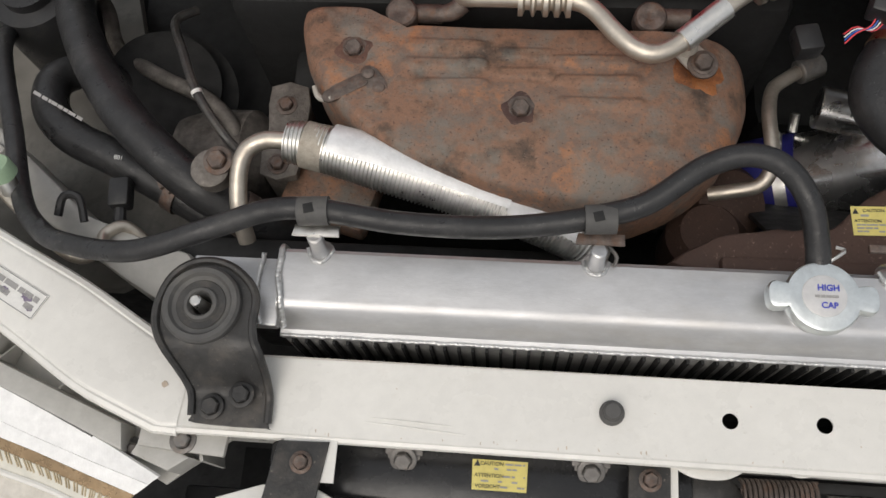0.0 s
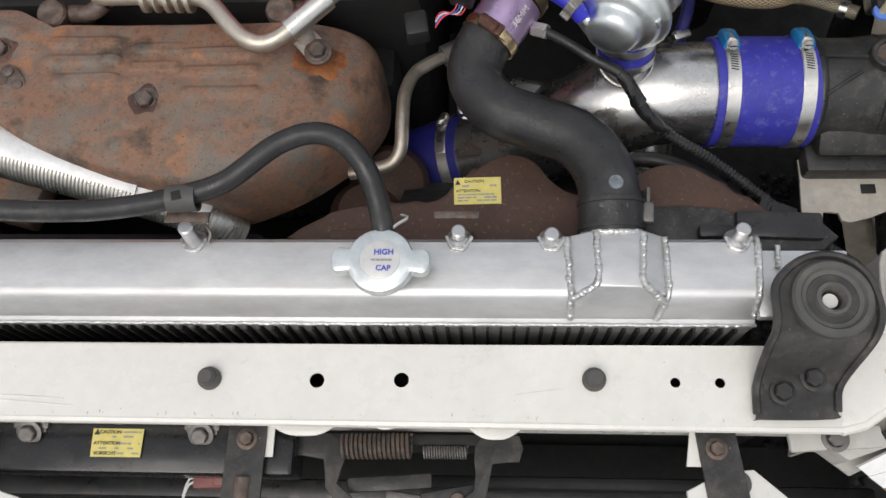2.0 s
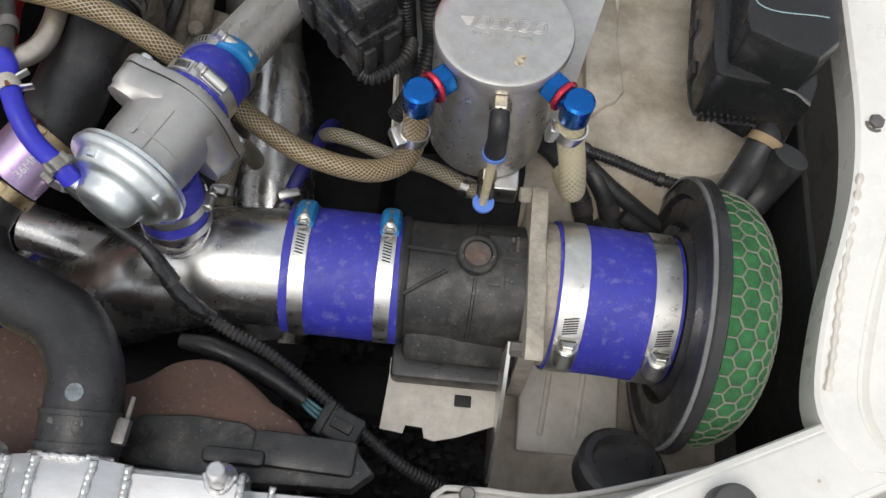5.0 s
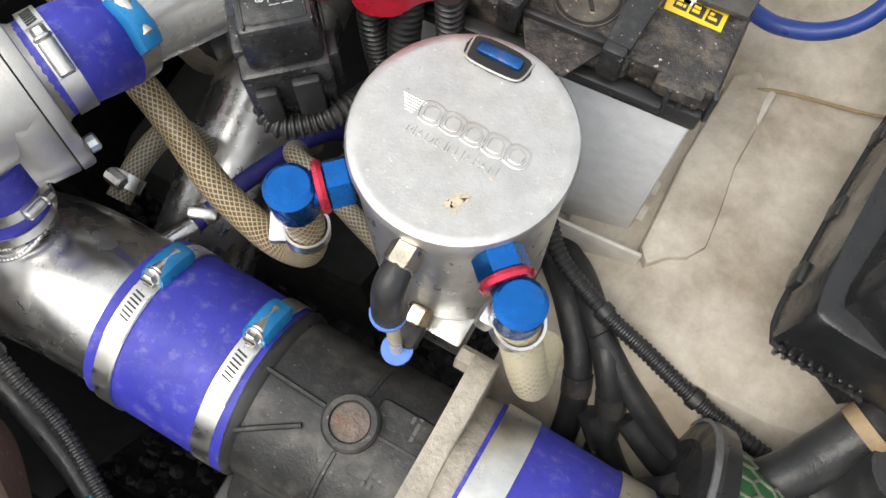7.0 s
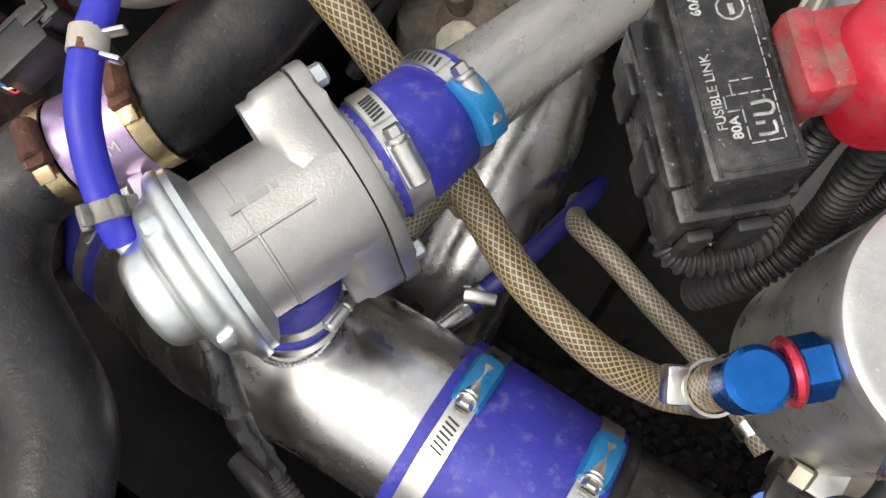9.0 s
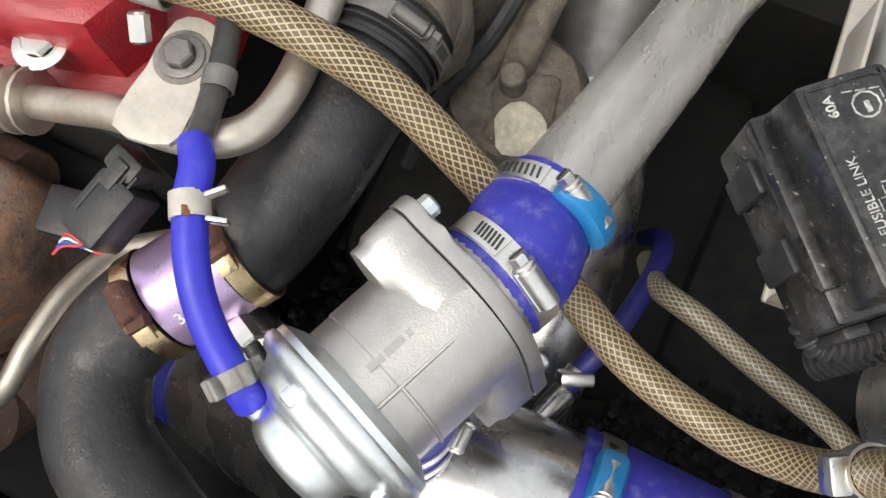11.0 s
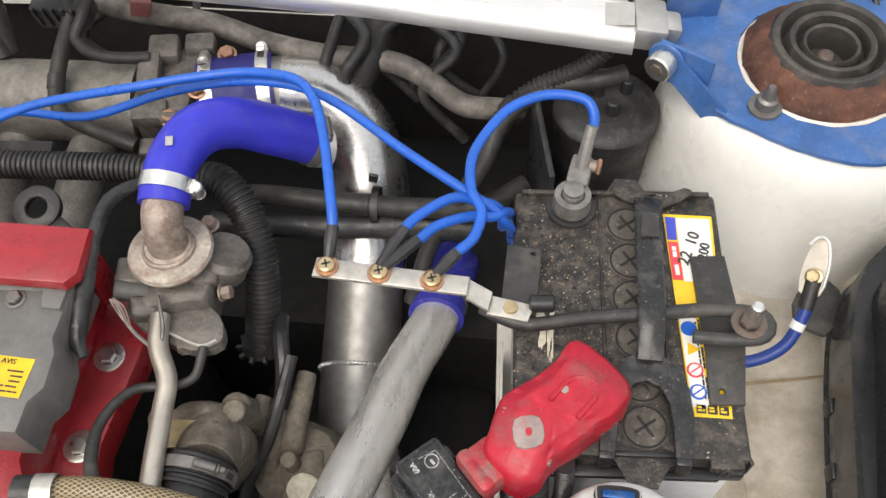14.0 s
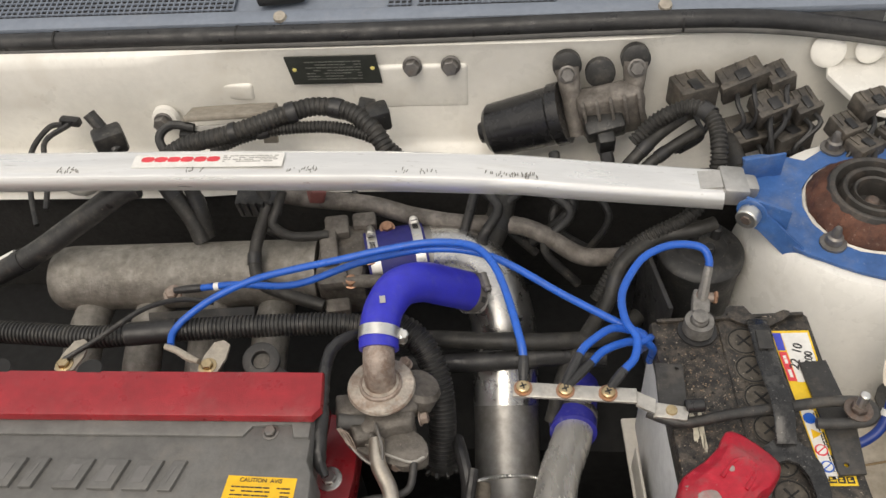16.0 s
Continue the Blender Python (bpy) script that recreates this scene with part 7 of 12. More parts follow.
def on_foam(u, v):
    """Wraps a flat net round the foam: u round it, v from the rim to the tip, in metres."""
    r0, s, h = 0.1095, 0.0, 0.0
    while s < v and h < 0.0635:
        h2 = h + 0.0006
        s += math.hypot(0.0006, dome(h2) - dome(h))
        h = h2
    r = dome(h) + 0.0008
    a = u / 0.105
    return FC + FA * (0.016 + h) + mF @ Vector((r * math.cos(a), r * math.sin(a), 0))


n_round = 46
w = 2 * math.pi * 0.105 / n_round
for row in range(9):
    for i in range(n_round):
        u = (i + 0.5 * (row % 2)) * w
        v = 0.004 + row * w * 0.87
        p = [(u, v + w * 0.29), (u + w / 2, v + w * 0.58), (u, v - w * 0.29)]
        q = [on_foam(*c) for c in p] + [on_foam(u + w / 2, v + w * 0.58)]
        l = on_foam(u - w / 2, v + w * 0.58)
        for a, b in ((q[2], q[0]), (q[0], q[1]), (q[0], l)):
            if (a - b).length < 0.02:
                tube(bm, [a, b], 0.0009, 4, 0.02, cap=False)
part("net", bm, NET, af, "dusty hexagonal net over the foam")
bk = thing("meter_bracket", (0.73, 0.27, 0.6), "bent pale steel bracket under the air flow meter", "bracket")
part("shelf", plate(B(), [(0.684, 0.312), (0.684, 0.296), (0.681, 0.251), (0.7, 0.249), (0.702, 0.256), (0.716, 0.255), (0.718, 0.247), (0.726, 0.245), (0.745, 0.25), (0.775, 0.262), (0.775, 0.315)], 0.699, 0.702), PALESTEEL, bk, "pale steel shelf")
part("slot", box(B(), (0.7475, 0.28, 0.7025), (0.014, 0.01, 0.0012), None, 0.0004), GASKETSHADE, bk)
part("upright", plate(B(), [(0.312, 0.776), (0.306, 0.772), (0.25, 0.722), (0.222, 0.66), (0.235, 0.64), (0.316, 0.66)], -0.0015, 0.0015, Matrix.Translation((0.776, 0, 0)) @ Matrix(((0, 0, 1, 0), (1, 0, 0, 0), (0, 1, 0, 0), (0, 0, 0, 1)))), STEEL, bk)

# ---- blow-off valve ----
V0 = Vector((0.479, 0.347, 0.8635))
VA = Vector((0.039, 0.096, -0.009)).normalized()
VU = Vector((0.06, -0.028, -0.047))
VU = (VU - VA * VU.dot(VA)).normalized()
VW = VA.cross(VU)
bv = thing("blow_off_valve", (0.49, 0.39, 0.79), "cast aluminium blow-off valve with a zinc plated diaphragm housing", "blow-off valve")
part("diaphragm_housing", lathe(B(), V0, VA, [(0, 0), (-0.0006, 0.012), (0.0003, 0.0165), (0.0018, 0.0198), (0.0042, 0.0219), (0.0075, 0.0231), (0.0115, 0.0238), (0.0138, 0.025), (0.0152, 0.0275), (0.016, 0.0312), (0.0176, 0.0343), (0.0202, 0.036), (0.0232, 0.037), (0.0248, 0.0384), (0.0262, 0.0412), (0.0278, 0.0437), (0.0305, 0.0449), (0.0332, 0.0443), (0.0345, 0.042), (0.0347, 0.036)], 56), ZINC, bv, "bright zinc plated pressed steel housing", sharp=70)
part("housing_rear", lathe(B(), V0 + VA * 0.033, VA, [(0, 0.0432), (0.004, 0.043), (0.0065, 0.039), (0.009, 0.034), (0.0095, 0.03)], 44), ZINC, bv)
for a in (35, 215, 305):
    o = VU * math.cos(radians(a)) + VW * math.sin(radians(a))
    part("housing_tab", box(B(), V0 + VA * 0.0215 + o * 0.0365, (0.008, 0.006, 0.004), Matrix((VA.cross(o), VA, o)).transposed(), 0.0015), ZINC, bv)
part("valve_body", lathe(B(), V0 + VA * 0.037, VA, [(0, 0.0), (0, 0.0332), (0.0155, 0.0332), (0.016, 0.0338), (0.04, 0.034), (0.05, 0.035), (0.06, 0.035), (0.06, 0)], 48), BOVALU, bv)
fm = Matrix.Translation(V0) @ Matrix((VU, VW, VA)).transposed().to_4x4()
FL = [(0.0535, 0.0), (0.051, 0.0085), (0.044, 0.0135), (0.026, 0.0295), (0.0125, 0.0365), (0.0, 0.0385), (-0.0125, 0.0365), (-0.026, 0.0295), (-0.044, 0.0135), (-0.051, 0.0085), (-0.0535, 0.0), (-0.051, -0.0085), (-0.044, -0.0135), (-0.026, -0.0295), (-0.0125, -0.0365), (0.0, -0.0385), (0.0125, -0.0365), (0.026, -0.0295), (0.044, -0.0135), (0.051, -0.0085)]
FLR = rounded(FL, 3)
bm = B()
rows = []
for h, k in ((0.074, 0.74), (0.077, 0.86), (0.079, 0.93), (0.0815, 0.965), (0.096, 0.99), (0.097, 0.975)):
    rows.append([bm.verts.new(fm @ Vector((x * (k if abs(x) < 0.04 else max(k, 0.93)), y * k * 0.88, h))) for x, y in FLR])
for p, q in zip(rows, rows[1:]):
    for i in range(len(FLR)):
        bm.faces.new((p[i], p[(i + 1) % len(FLR)], q[(i + 1) % len(FLR)], q[i]))
bm.faces.new(rows[0])
bm.faces.new(rows[-1][::-1])
part("flange", bm, BOVALU, bv, "thick cast flange with bolt bosses", sharp=50)
part("gasket", plate(B(), [(x * 0.965, y * 0.85) for x, y in FLR], 0.0968, 0.0982, fm), GASKETSHADE, bv, "thin dark gasket")
part("flange_lid", plate(B(), [(x, y * 0.88) for x, y in FLR], 0.098, 0.106, fm, bev=0.0022), BOVALU, bv)
part("lid_neck", lathe(B(), V0 + VA * 0.1045, VA, [(0, 0), (0, 0.03), (0.004, 0.0275), (0.02, 0.0255), (0.02, 0)], 32), BOVALU, bv)
for x, y in ((-0.0435, 0.0), (0.0435, 0.0)):
    part("flange_bolt", rod(B(), fm @ Vector((x, y, 0.1055)), fm @ Vector((x, y, 0.1125)), 0.0052, n=10), ZINC, bv)
up = Vector((0, 0, 1))
up = (up - VA * up.dot(VA)).normalized()
sd = VA.cross(up)
# raised panel edges on the body
bm = B()
for k0, k1, d0, d1 in ((20, 20, 0.037, 0.079), (20, 92, 0.0535, 0.0535)):
    pts = []
    for i in range(9):
        f = i / 8
        a = radians(k0 + (k1 - k0) * f)
        pts.append(V0 + VA * (d0 + (d1 - d0) * f) + (up * math.cos(a) + sd * math.sin(a)) * 0.0336)
    tube(bm, pts, 0.0009, 6, 0.004)
part("cast_edge", bm, BOVALU, bv)
o = (up * math.cos(radians(-2)) + sd * math.sin(radians(-2)))
m = Matrix.Translation(V0 + VA * 0.0595 + o * 0.0337) @ Matrix((VA, -VA.cross(o) * -1, o)).transposed().to_4x4()
print_bars(bv, m, 0.022, 0.0052, 1, GREYINK, 12, thick=0.0003, fill=0.6)
part("nipple", rod(B(), (0.467, 0.3615, 0.861), (0.4545, 0.3665, 0.871), 0.0052, n=14), ZINC, bv)
part("lower_outlet", rod(B(), V0 + VA * 0.0615 - up * 0.02, (0.5025, 0.395, 0.822), 0.0265, 0.0245, 30), BOVALU, bv)
lc = thing("silicone_coupler", (0.505, 0.385, 0.78), "short blue silicone joint under the blow-off valve with a clamp", "hose coupler", "blow-off couplers")
part("sleeve", tube(B(), [(0.5065, 0.3815, 0.782), (0.505, 0.389, 0.81), (0.503, 0.3945, 0.833)], 0.0262, 36, 0.004), SILICONE, lc)
worm_clamp(lc, (0.5052, 0.388, 0.806), (-0.06, 0.24, 1), 0.0264, 0.0085, (1, 0.0, 0.0), None, None, 0.013, 0.8)
part("clamp_band", ring_band(B(), (0.5064, 0.383, 0.788), (-0.06, 0.24, 1), 0.0264, 0.0075, 0.001, 40), STEEL, lc)
VB = V0 + VA * 0.106
uc = thing("silicone_coupler", VB, "blue silicone joint between valve and return pipe, two clamps", "hose coupler", "blow-off couplers")
P1 = Vector((0.5285, 0.4955, 0.8325))
part("sleeve", tube(B(), [VB + VA * 0.003, VB + VA * 0.02, P1 - Vector((0.003, 0.012, -0.004)), P1 + Vector((0.0015, 0.005, -0.0022))], [0.0272, 0.0276, 0.028, 0.0272], 36, 0.004), SILICONE, uc)
worm_clamp(uc, VB + VA * 0.0125, VA, 0.0276, 0.011, (0.6, 0, 0.8), None, None, 0.02, -0.9)
worm_clamp(uc, P1 - Vector((0.001, 0.004, -0.0015)), (0.15, 1, -0.3), 0.0276, 0.0115, (0.55, 0, 0.85), CLAMPBLUE, None, 0.024, -1.3)
rp = thing("return_pipe", (0.56, 0.63, 0.7), "dull bare aluminium return pipe running back and down", "pipe")
part("pipe", tube(B(), [P1 - Vector((0.004, 0.02, -0.006)), P1, (0.5365, 0.5443, 0.8067), (0.5517, 0.6278, 0.7656), (0.5625, 0.69, 0.739), (0.5815, 0.756, 0.7155), (0.583, 0.794, 0.704)], 0.0235, 30, 0.008), DULLPIPE, rp)
rj = thing("silicone_coupler", (0.591, 0.775, 0.70), "blue silicone joint ending the return pipe, dark clamp", "hose coupler", "blow-off couplers")
part("sleeve", tube(B(), [(0.5815, 0.757, 0.7165), (0.583, 0.792, 0.706), (0.59, 0.84, 0.688)], 0.0285, 30, 0.006), SILICONE, rj)
worm_clamp(rj, (0.5822, 0.778, 0.7105), (0.1, 1, -0.45), 0.0288, 0.0105, (0.1, -0.2, 1), None, DARKBOLT)
vh = thing("vacuum_hose", (0.42, 0.41, 0.82), "blue silicone vacuum hose with a spring clip, joining a black pipe", "hose")
part("hose", tube(B(), [(0.4569, 0.3653, 0.8686), (0.449, 0.3713, 0.8777), (0.4295, 0.3859, 0.8806), (0.4167, 0.402, 0.8872), (0.4055, 0.4233, 0.891), (0.401, 0.4375, 0.8925), (0.3935, 0.447, 0.8895)], 0.0072, 16, 0.004), SILICONE2, vh)
part("black_pipe", tube(B(), [(0.396, 0.4435, 0.891), (0.3915, 0.46, 0.888), (0.385, 0.485, 0.887), (0.374, 0.51, 0.884), (0.362, 0.53, 0.88), (0.353, 0.56, 0.87), (0.357, 0.585, 0.862), (0.368, 0.6, 0.856), (0.395, 0.607, 0.852), (0.409, 0.617, 0.852), (0.412, 0.64, 0.86)], [0.0056, 0.0056, 0.0056, 0.0056, 0.0052, 0.0045, 0.0042, 0.004, 0.004, 0.004, 0.004], 12, 0.005), BLACKPAINT, vh)
part("pipe_band", ring_band(B(), (0.3885, 0.475, 0.8875), (-0.3, 0.95, 0), 0.006, 0.009, 0.001, 16), DARKBOLT, vh)
k = part("spring_clip", ring_band(B(), (0.4056, 0.4225, 0.891), (-0.5, 0.85, 0.05), 0.0073, 0.0105, 0.0009, 24), PALESTEEL, vh, "rust-stained spring clip")
part("rust_run", box(B(), (0.4085, 0.4195, 0.8985), (0.0035, 0.0045, 0.0012), (0, 20, 30), 0.0004), RUSTHALO, k)
for s in (-1, 1):
    part("clip_ear", box(B(), Vector((0.4165, 0.4265, 0.893)) + Vector((-0.003, 0.005, 0)) * s, (0.009, 0.0022, 0.006), (0, 0, 30 + 14 * s), 0.0008), STEEL, k)
k = part("spring_clip", ring_band(B(), (0.449, 0.3705, 0.8768), (-0.75, 0.6, 0.25), 0.0074, 0.0085, 0.0012, 24), LEAD, vh, "grey star-shaped spring clip")
ca = Vector((-0.75, 0.6, 0.25)).normalized()
for a in (0, 72, 144, 216, 288):
    o = (Matrix.Rotation(radians(a + 20), 3, ca) @ ca.orthogonal()).normalized()
    part("clip_ear", box(B(), Vector((0.449, 0.3705, 0.8768)) + o * 0.0105, (0.0032, 0.009, 0.005), Matrix((ca.cross(o), ca, o)).transposed(), 0.0009), LEAD, k)
nh = thing("vacuum_hose", (0.56, 0.42, 0.7), "thin dark blue vacuum hose passing under the return pipe", "hose")
part("hose", tube(B(), [(0.572, 0.436, 0.711), (0.577, 0.452, 0.712), (0.585, 0.475, 0.716), (0.592, 0.505, 0.706), (0.597, 0.54, 0.685), (0.597, 0.57, 0.64), (0.59, 0.585, 0.58)], 0.0066, 14, 0.005), NAVY, nh)
part("spring_clip", ring_band(B(), (0.576, 0.449, 0.712), (0.3, 0.9, 0.05), 0.0068, 0.007, 0.001, 18), STEEL, nh)

# ---- oil catch tank ----
TX, TY, TT = 0.7435, 0.4965, 0.918
ct = thing("oil_catch_tank", (TX, TY, 0.783), "round aluminium oil catch tank with embossed lid and blue fittings", "catch tank")
part("tank_body", lathe(B(), (TX, TY, 0.783), (0, 0, 1), [(0, 0), (0, 0.046), (0.003, 0.049), (0.128, 0.049), (0.128, 0)], 56), TANKALU, ct)
lidp = []
for i in range(64):
    a = 2 * math.pi * i / 64
    lidp.append((TX + 0.0505 * math.cos(a), TY + 0.0505 * math.sin(a)))
lid = part("lid", lathe(B(), (TX, TY, TT - 0.010), (0, 0, 1), [(0, 0.0485), (0.0, 0.0503), (0.007, 0.0508), (0.0092, 0.0497), (0.0102, 0.0475), (0.0100, 0.045), (0.0100, 0)], 64), LIDALU, ct, "dull aluminium lid with raised lettering and a window")
m = spot((TX - 0.0045, TY + 0.0395, TT), (0, 0, 1), 0)
part("lid_window", plate(B(), rounded([(-0.0125, -0.0065), (0.0125, -0.0065), (0.013, 0.0055), (-0.0125, 0.0055)], 4), -0.001, 0.0009, m), GASKETSHADE, lid, "dark slot in the lid")
part("blue_cap", box(B(), (TX - 0.004, TY + 0.0402, TT + 0.0014), (0.022, 0.0062, 0.0036), None, 0.0017), SCRATCHBLUE, lid, "scratched blue anodised handle")
part("window_rim", tube(B(), [(TX - 0.0185, TY + 0.0445, TT + 0.0005), (TX - 0.018, TY + 0.037, TT + 0.0008), (TX - 0.015, TY + 0.0325, TT + 0.001), (TX + 0.005, TY + 0.0325, TT + 0.001), (TX + 0.0095, TY + 0.036, TT + 0.0008), (TX + 0.0105, TY + 0.0445, TT + 0.0005)], 0.0006, 8, 0.002), LIDALU, lid)
# raised maker's mark as plain shapes, and the readable line under it
m0 = Matrix.Translation((TX, TY, TT))
for k in range(6):  # tapered stripes
    y = -0.0012 + 0.0013 * k
    part("raised_stripe", tube(B(), [(TX - 0.032 + 0.0009 * (5 - k), TY + y, TT + 0.0001), (TX - 0.0205 - 0.0007 * (5 - k), TY + y, TT + 0.0001)], 0.00045, 5, 0.004), LIDALU, lid)
for k in range(5):
    x = -0.0165 + 0.0103 * k
    for grow in (1.0, 0.62):
        ring = rounded([(x - 0.0047 * grow, 0.0022 - 0.0042 * grow), (x + 0.0043 * grow, 0.0022 - 0.0042 * grow), (x + 0.0047 * grow, 0.0022 + 0.0042 * grow), (x - 0.0043 * grow, 0.0022 + 0.0042 * grow)], 2)
        part("raised_mark", tube(B(), [(TX + px, TY + py, TT + 0.0001) for px, py in ring + ring[:1]], 0.00055, 5, 0.002, cap=False), LIDALU, lid)
lettering("MADE IN JAPAN", 0.0062, m0 @ Matrix.Translation((-0.001, -0.0085, 0.0002)), LIDALU, lid, depth=0.0004)
bm = B()
for k, (dx, dy, r) in enumerate(((0.0125, -0.0275, 0.0046), (0.015, -0.0245, 0.0026), (0.010, -0.0305, 0.0024), (0.014, -0.0325, 0.0016), (0.02, -0.012, 0.0012))):
    plate(bm, [(TX + dx + r * (0.75 + 0.35 * math.sin(3.7 * j + k)) * math.cos(j * math.pi / 8), TY + dy + r * (0.75 + 0.35 * math.sin(3.7 * j + k)) * math.sin(j * math.pi / 8)) for j in range(16)], TT, TT + 0.0003)
part("lid_stain", bm, mat("lid_stain", (0.5, 0.43, 0.31), 0.6, var=0.25, scale=300), lid)


def push_fitting(name, wall, out, elbow, label):
    """A blue 90 degree hose end: hexagon, red collar, elbow head pointing down."""
    wall, out, elbow = Vector(wall), Vector(out).normalized(), Vector(elbow)
    f = part(name, rod(B(), wall + out * 0.003, wall + out * 0.0145, 0.0118, n=6, bev=0.001), ANOBLUE, ct, label)
    part("red_collar", lathe(B(), wall + out * 0.0145, out, [(0, 0), (0, 0.0115), (0.002, 0.0128), (0.004, 0.0118), (0.004, 0)], 24), ANORED, f, "red anodised collar")
    part("elbow_head", lathe(B(), elbow + Vector((0, 0, 0.012)), (0, 0, -1), [(0, 0), (0, 0.0095), (0.0018, 0.0115), (0.022, 0.0112), (0.024, 0.010), (0.024, 0)], 28), ANOBLUE, f)
    part("elbow_arm", rod(B(), wall + out * 0.017, elbow, 0.0085), ANOBLUE, f)
    return f


push_fitting("inlet_fitting", (0.7095, 0.4635, 0.9), (-0.72, -0.7, 0), (0.6885, 0.4425, 0.898), "blue anodised inlet fitting with red collar")
push_fitting("outlet_fitting", (0.777, 0.4645, 0.904), (0.73, -0.68, 0), (0.799, 0.4455, 0.901), "blue anodised outlet fitting with red collar")
part("brass_nut", rod(B(), (0.7455, 0.4475, 0.9), (0.7455, 0.436, 0.9), 0.0082, n=6), BRASSPALE, ct, "pale brass fitting")
part("black_elbow", tube(B(), [(0.7455, 0.439, 0.9), (0.746, 0.429, 0.897), (0.7465, 0.4245, 0.885), (0.7465, 0.424, 0.868)], [0.0068, 0.0075, 0.0075, 0.0085], 16, 0.003), BLACKPL, ct)
part("sight_tube", tube(B(), [(0.7465, 0.424, 0.869), (0.7463, 0.423, 0.83), (0.746, 0.422, 0.79)], 0.0036, 12, 0.006), CLEARHOSE, ct, "yellowed level tube")
for z in (0.866, 0.788):
    part("blue_ring", lathe(B(), (0.7463, 0.4232 if z > 0.8 else 0.422, z), (0, 0, 1), [(0, 0.003), (0, 0.0088), (0.003, 0.0088), (0.003, 0.003)], 20), PALEBLUE, ct, "pale blue release ring")
part("lower_elbow", box(B(), (0.7475, 0.434, 0.787), (0.014, 0.02, 0.014), None, 0.004), BLACKPL, ct)
part("lower_nut", rod(B(), (0.7475, 0.448, 0.80), (0.7475, 0.438, 0.796), 0.0075, n=6), BRASSPALE, ct)
part("mount_foot", box(B(), (0.76, 0.47, 0.77), (0.03, 0.06, 0.025), None, 0.003), STEEL, ct)
h = thing("braided_breather_hose", (0.5, 0.47, 0.8), "yellowed clear hose with gold braid from the cover to the tank", "hose", "braided hoses")
part("hose", tube(B(), [(0.3445, 0.5015, 0.8987), (0.3707, 0.5082, 0.8914), (0.4158, 0.5092, 0.881), (0.4518, 0.5057, 0.8681), (0.4925, 0.4945, 0.8465), (0.525, 0.4855, 0.8132), (0.5571, 0.4743, 0.7858), (0.5979, 0.4562, 0.7775), (0.645, 0.4443, 0.782), (0.6735, 0.4415, 0.802), (0.685, 0.442, 0.832), (0.687, 0.4435, 0.866), (0.687, 0.4442, 0.883)], 0.0096, 20, 0.004), BRAID, h)
part("end_cuff", tube(B(), [(0.326, 0.4995, 0.9005), (0.3475, 0.502, 0.8985)], 0.0116, 20, 0.004), RUBBER, h)
k = part("steel_clip", ring_band(B(), (0.347, 0.502, 0.8985), (1, 0.15, -0.1), 0.0116, 0.014, 0.0014, 28), TARNISH, h, "tarnished steel hose clip")
part("clip_screw", rod(B(), (0.345, 0.487, 0.893), (0.349, 0.477, 0.885), 0.0048, n=8), STEEL, k)
k = part("steel_clip", ring_band(B(), (0.6865, 0.443, 0.851), (0.1, 0.05, 1), 0.0104, 0.010, 0.0014, 28), STEEL, h)
part("clip_screw", box(B(), (0.6745, 0.437, 0.852), (0.01, 0.016, 0.010), (10, 10, 30), 0.002), STEEL, k)
h = thing("braided_drain_hose", (0.64, 0.49, 0.7), "pale braided hose passing under the tank", "hose", "braided hoses")
part("hose", tube(B(), [(0.592, 0.545, 0.66), (0.598, 0.522, 0.70), (0.608, 0.512, 0.72), (0.626, 0.5065, 0.7244), (0.6618, 0.4943, 0.7249), (0.707, 0.4775, 0.7346), (0.7469, 0.4547, 0.7417)], 0.0072, 18, 0.005), BRAIDPALE, h)
part("hose_clip", ring_band(B(), (0.735, 0.4615, 0.7395), (0.85, -0.48, 0.16), 0.0078, 0.008, 0.0012, 20), STEEL, h)
h = thing("braided_hose_end", (0.52, 0.45, 0.7), "short end of pale braided hose with a steel screw clamp", "hose", "braided hoses")
part("hose", tube(B(), [(0.521, 0.428, 0.717), (0.5205, 0.455, 0.723), (0.524, 0.478, 0.726), (0.529, 0.49, 0.718), (0.533, 0.496, 0.69), (0.535, 0.5, 0.65)], 0.0086, 18, 0.005), BRAIDPALE, h)
part("hose_clamp", ring_band(B(), (0.5205, 0.441, 0.7205), (-0.05, 1, 0.18), 0.0098, 0.01, 0.0014, 20), STEEL, h)
part("clamp_screw", rod(B(), (0.512, 0.438, 0.731), (0.526, 0.436, 0.732), 0.0055, n=8), STEEL, h)
h = thing("clear_outlet_hose", (0.81, 0.443, 0.76), "yellowed clear hose hanging from the outlet fitting", "hose", "braided hoses")
part("hose", tube(B(), [(0.7985, 0.447, 0.886), (0.801, 0.446, 0.868), (0.808, 0.443, 0.84), (0.815, 0.441, 0.808), (0.8185, 0.445, 0.785), (0.815, 0.47, 0.765)], 0.0105, 18, 0.004), BRAIDPALE2, h)
k = part("steel_clip", ring_band(B(), (0.8, 0.4465, 0.873), (0.2, 0, 1), 0.0111, 0.01, 0.0014, 28), STEEL, h)
part("clip_screw", box(B(), (0.787, 0.4435, 0.873), (0.008, 0.012, 0.016), (0, 10, 0), 0.002), STEEL, k)

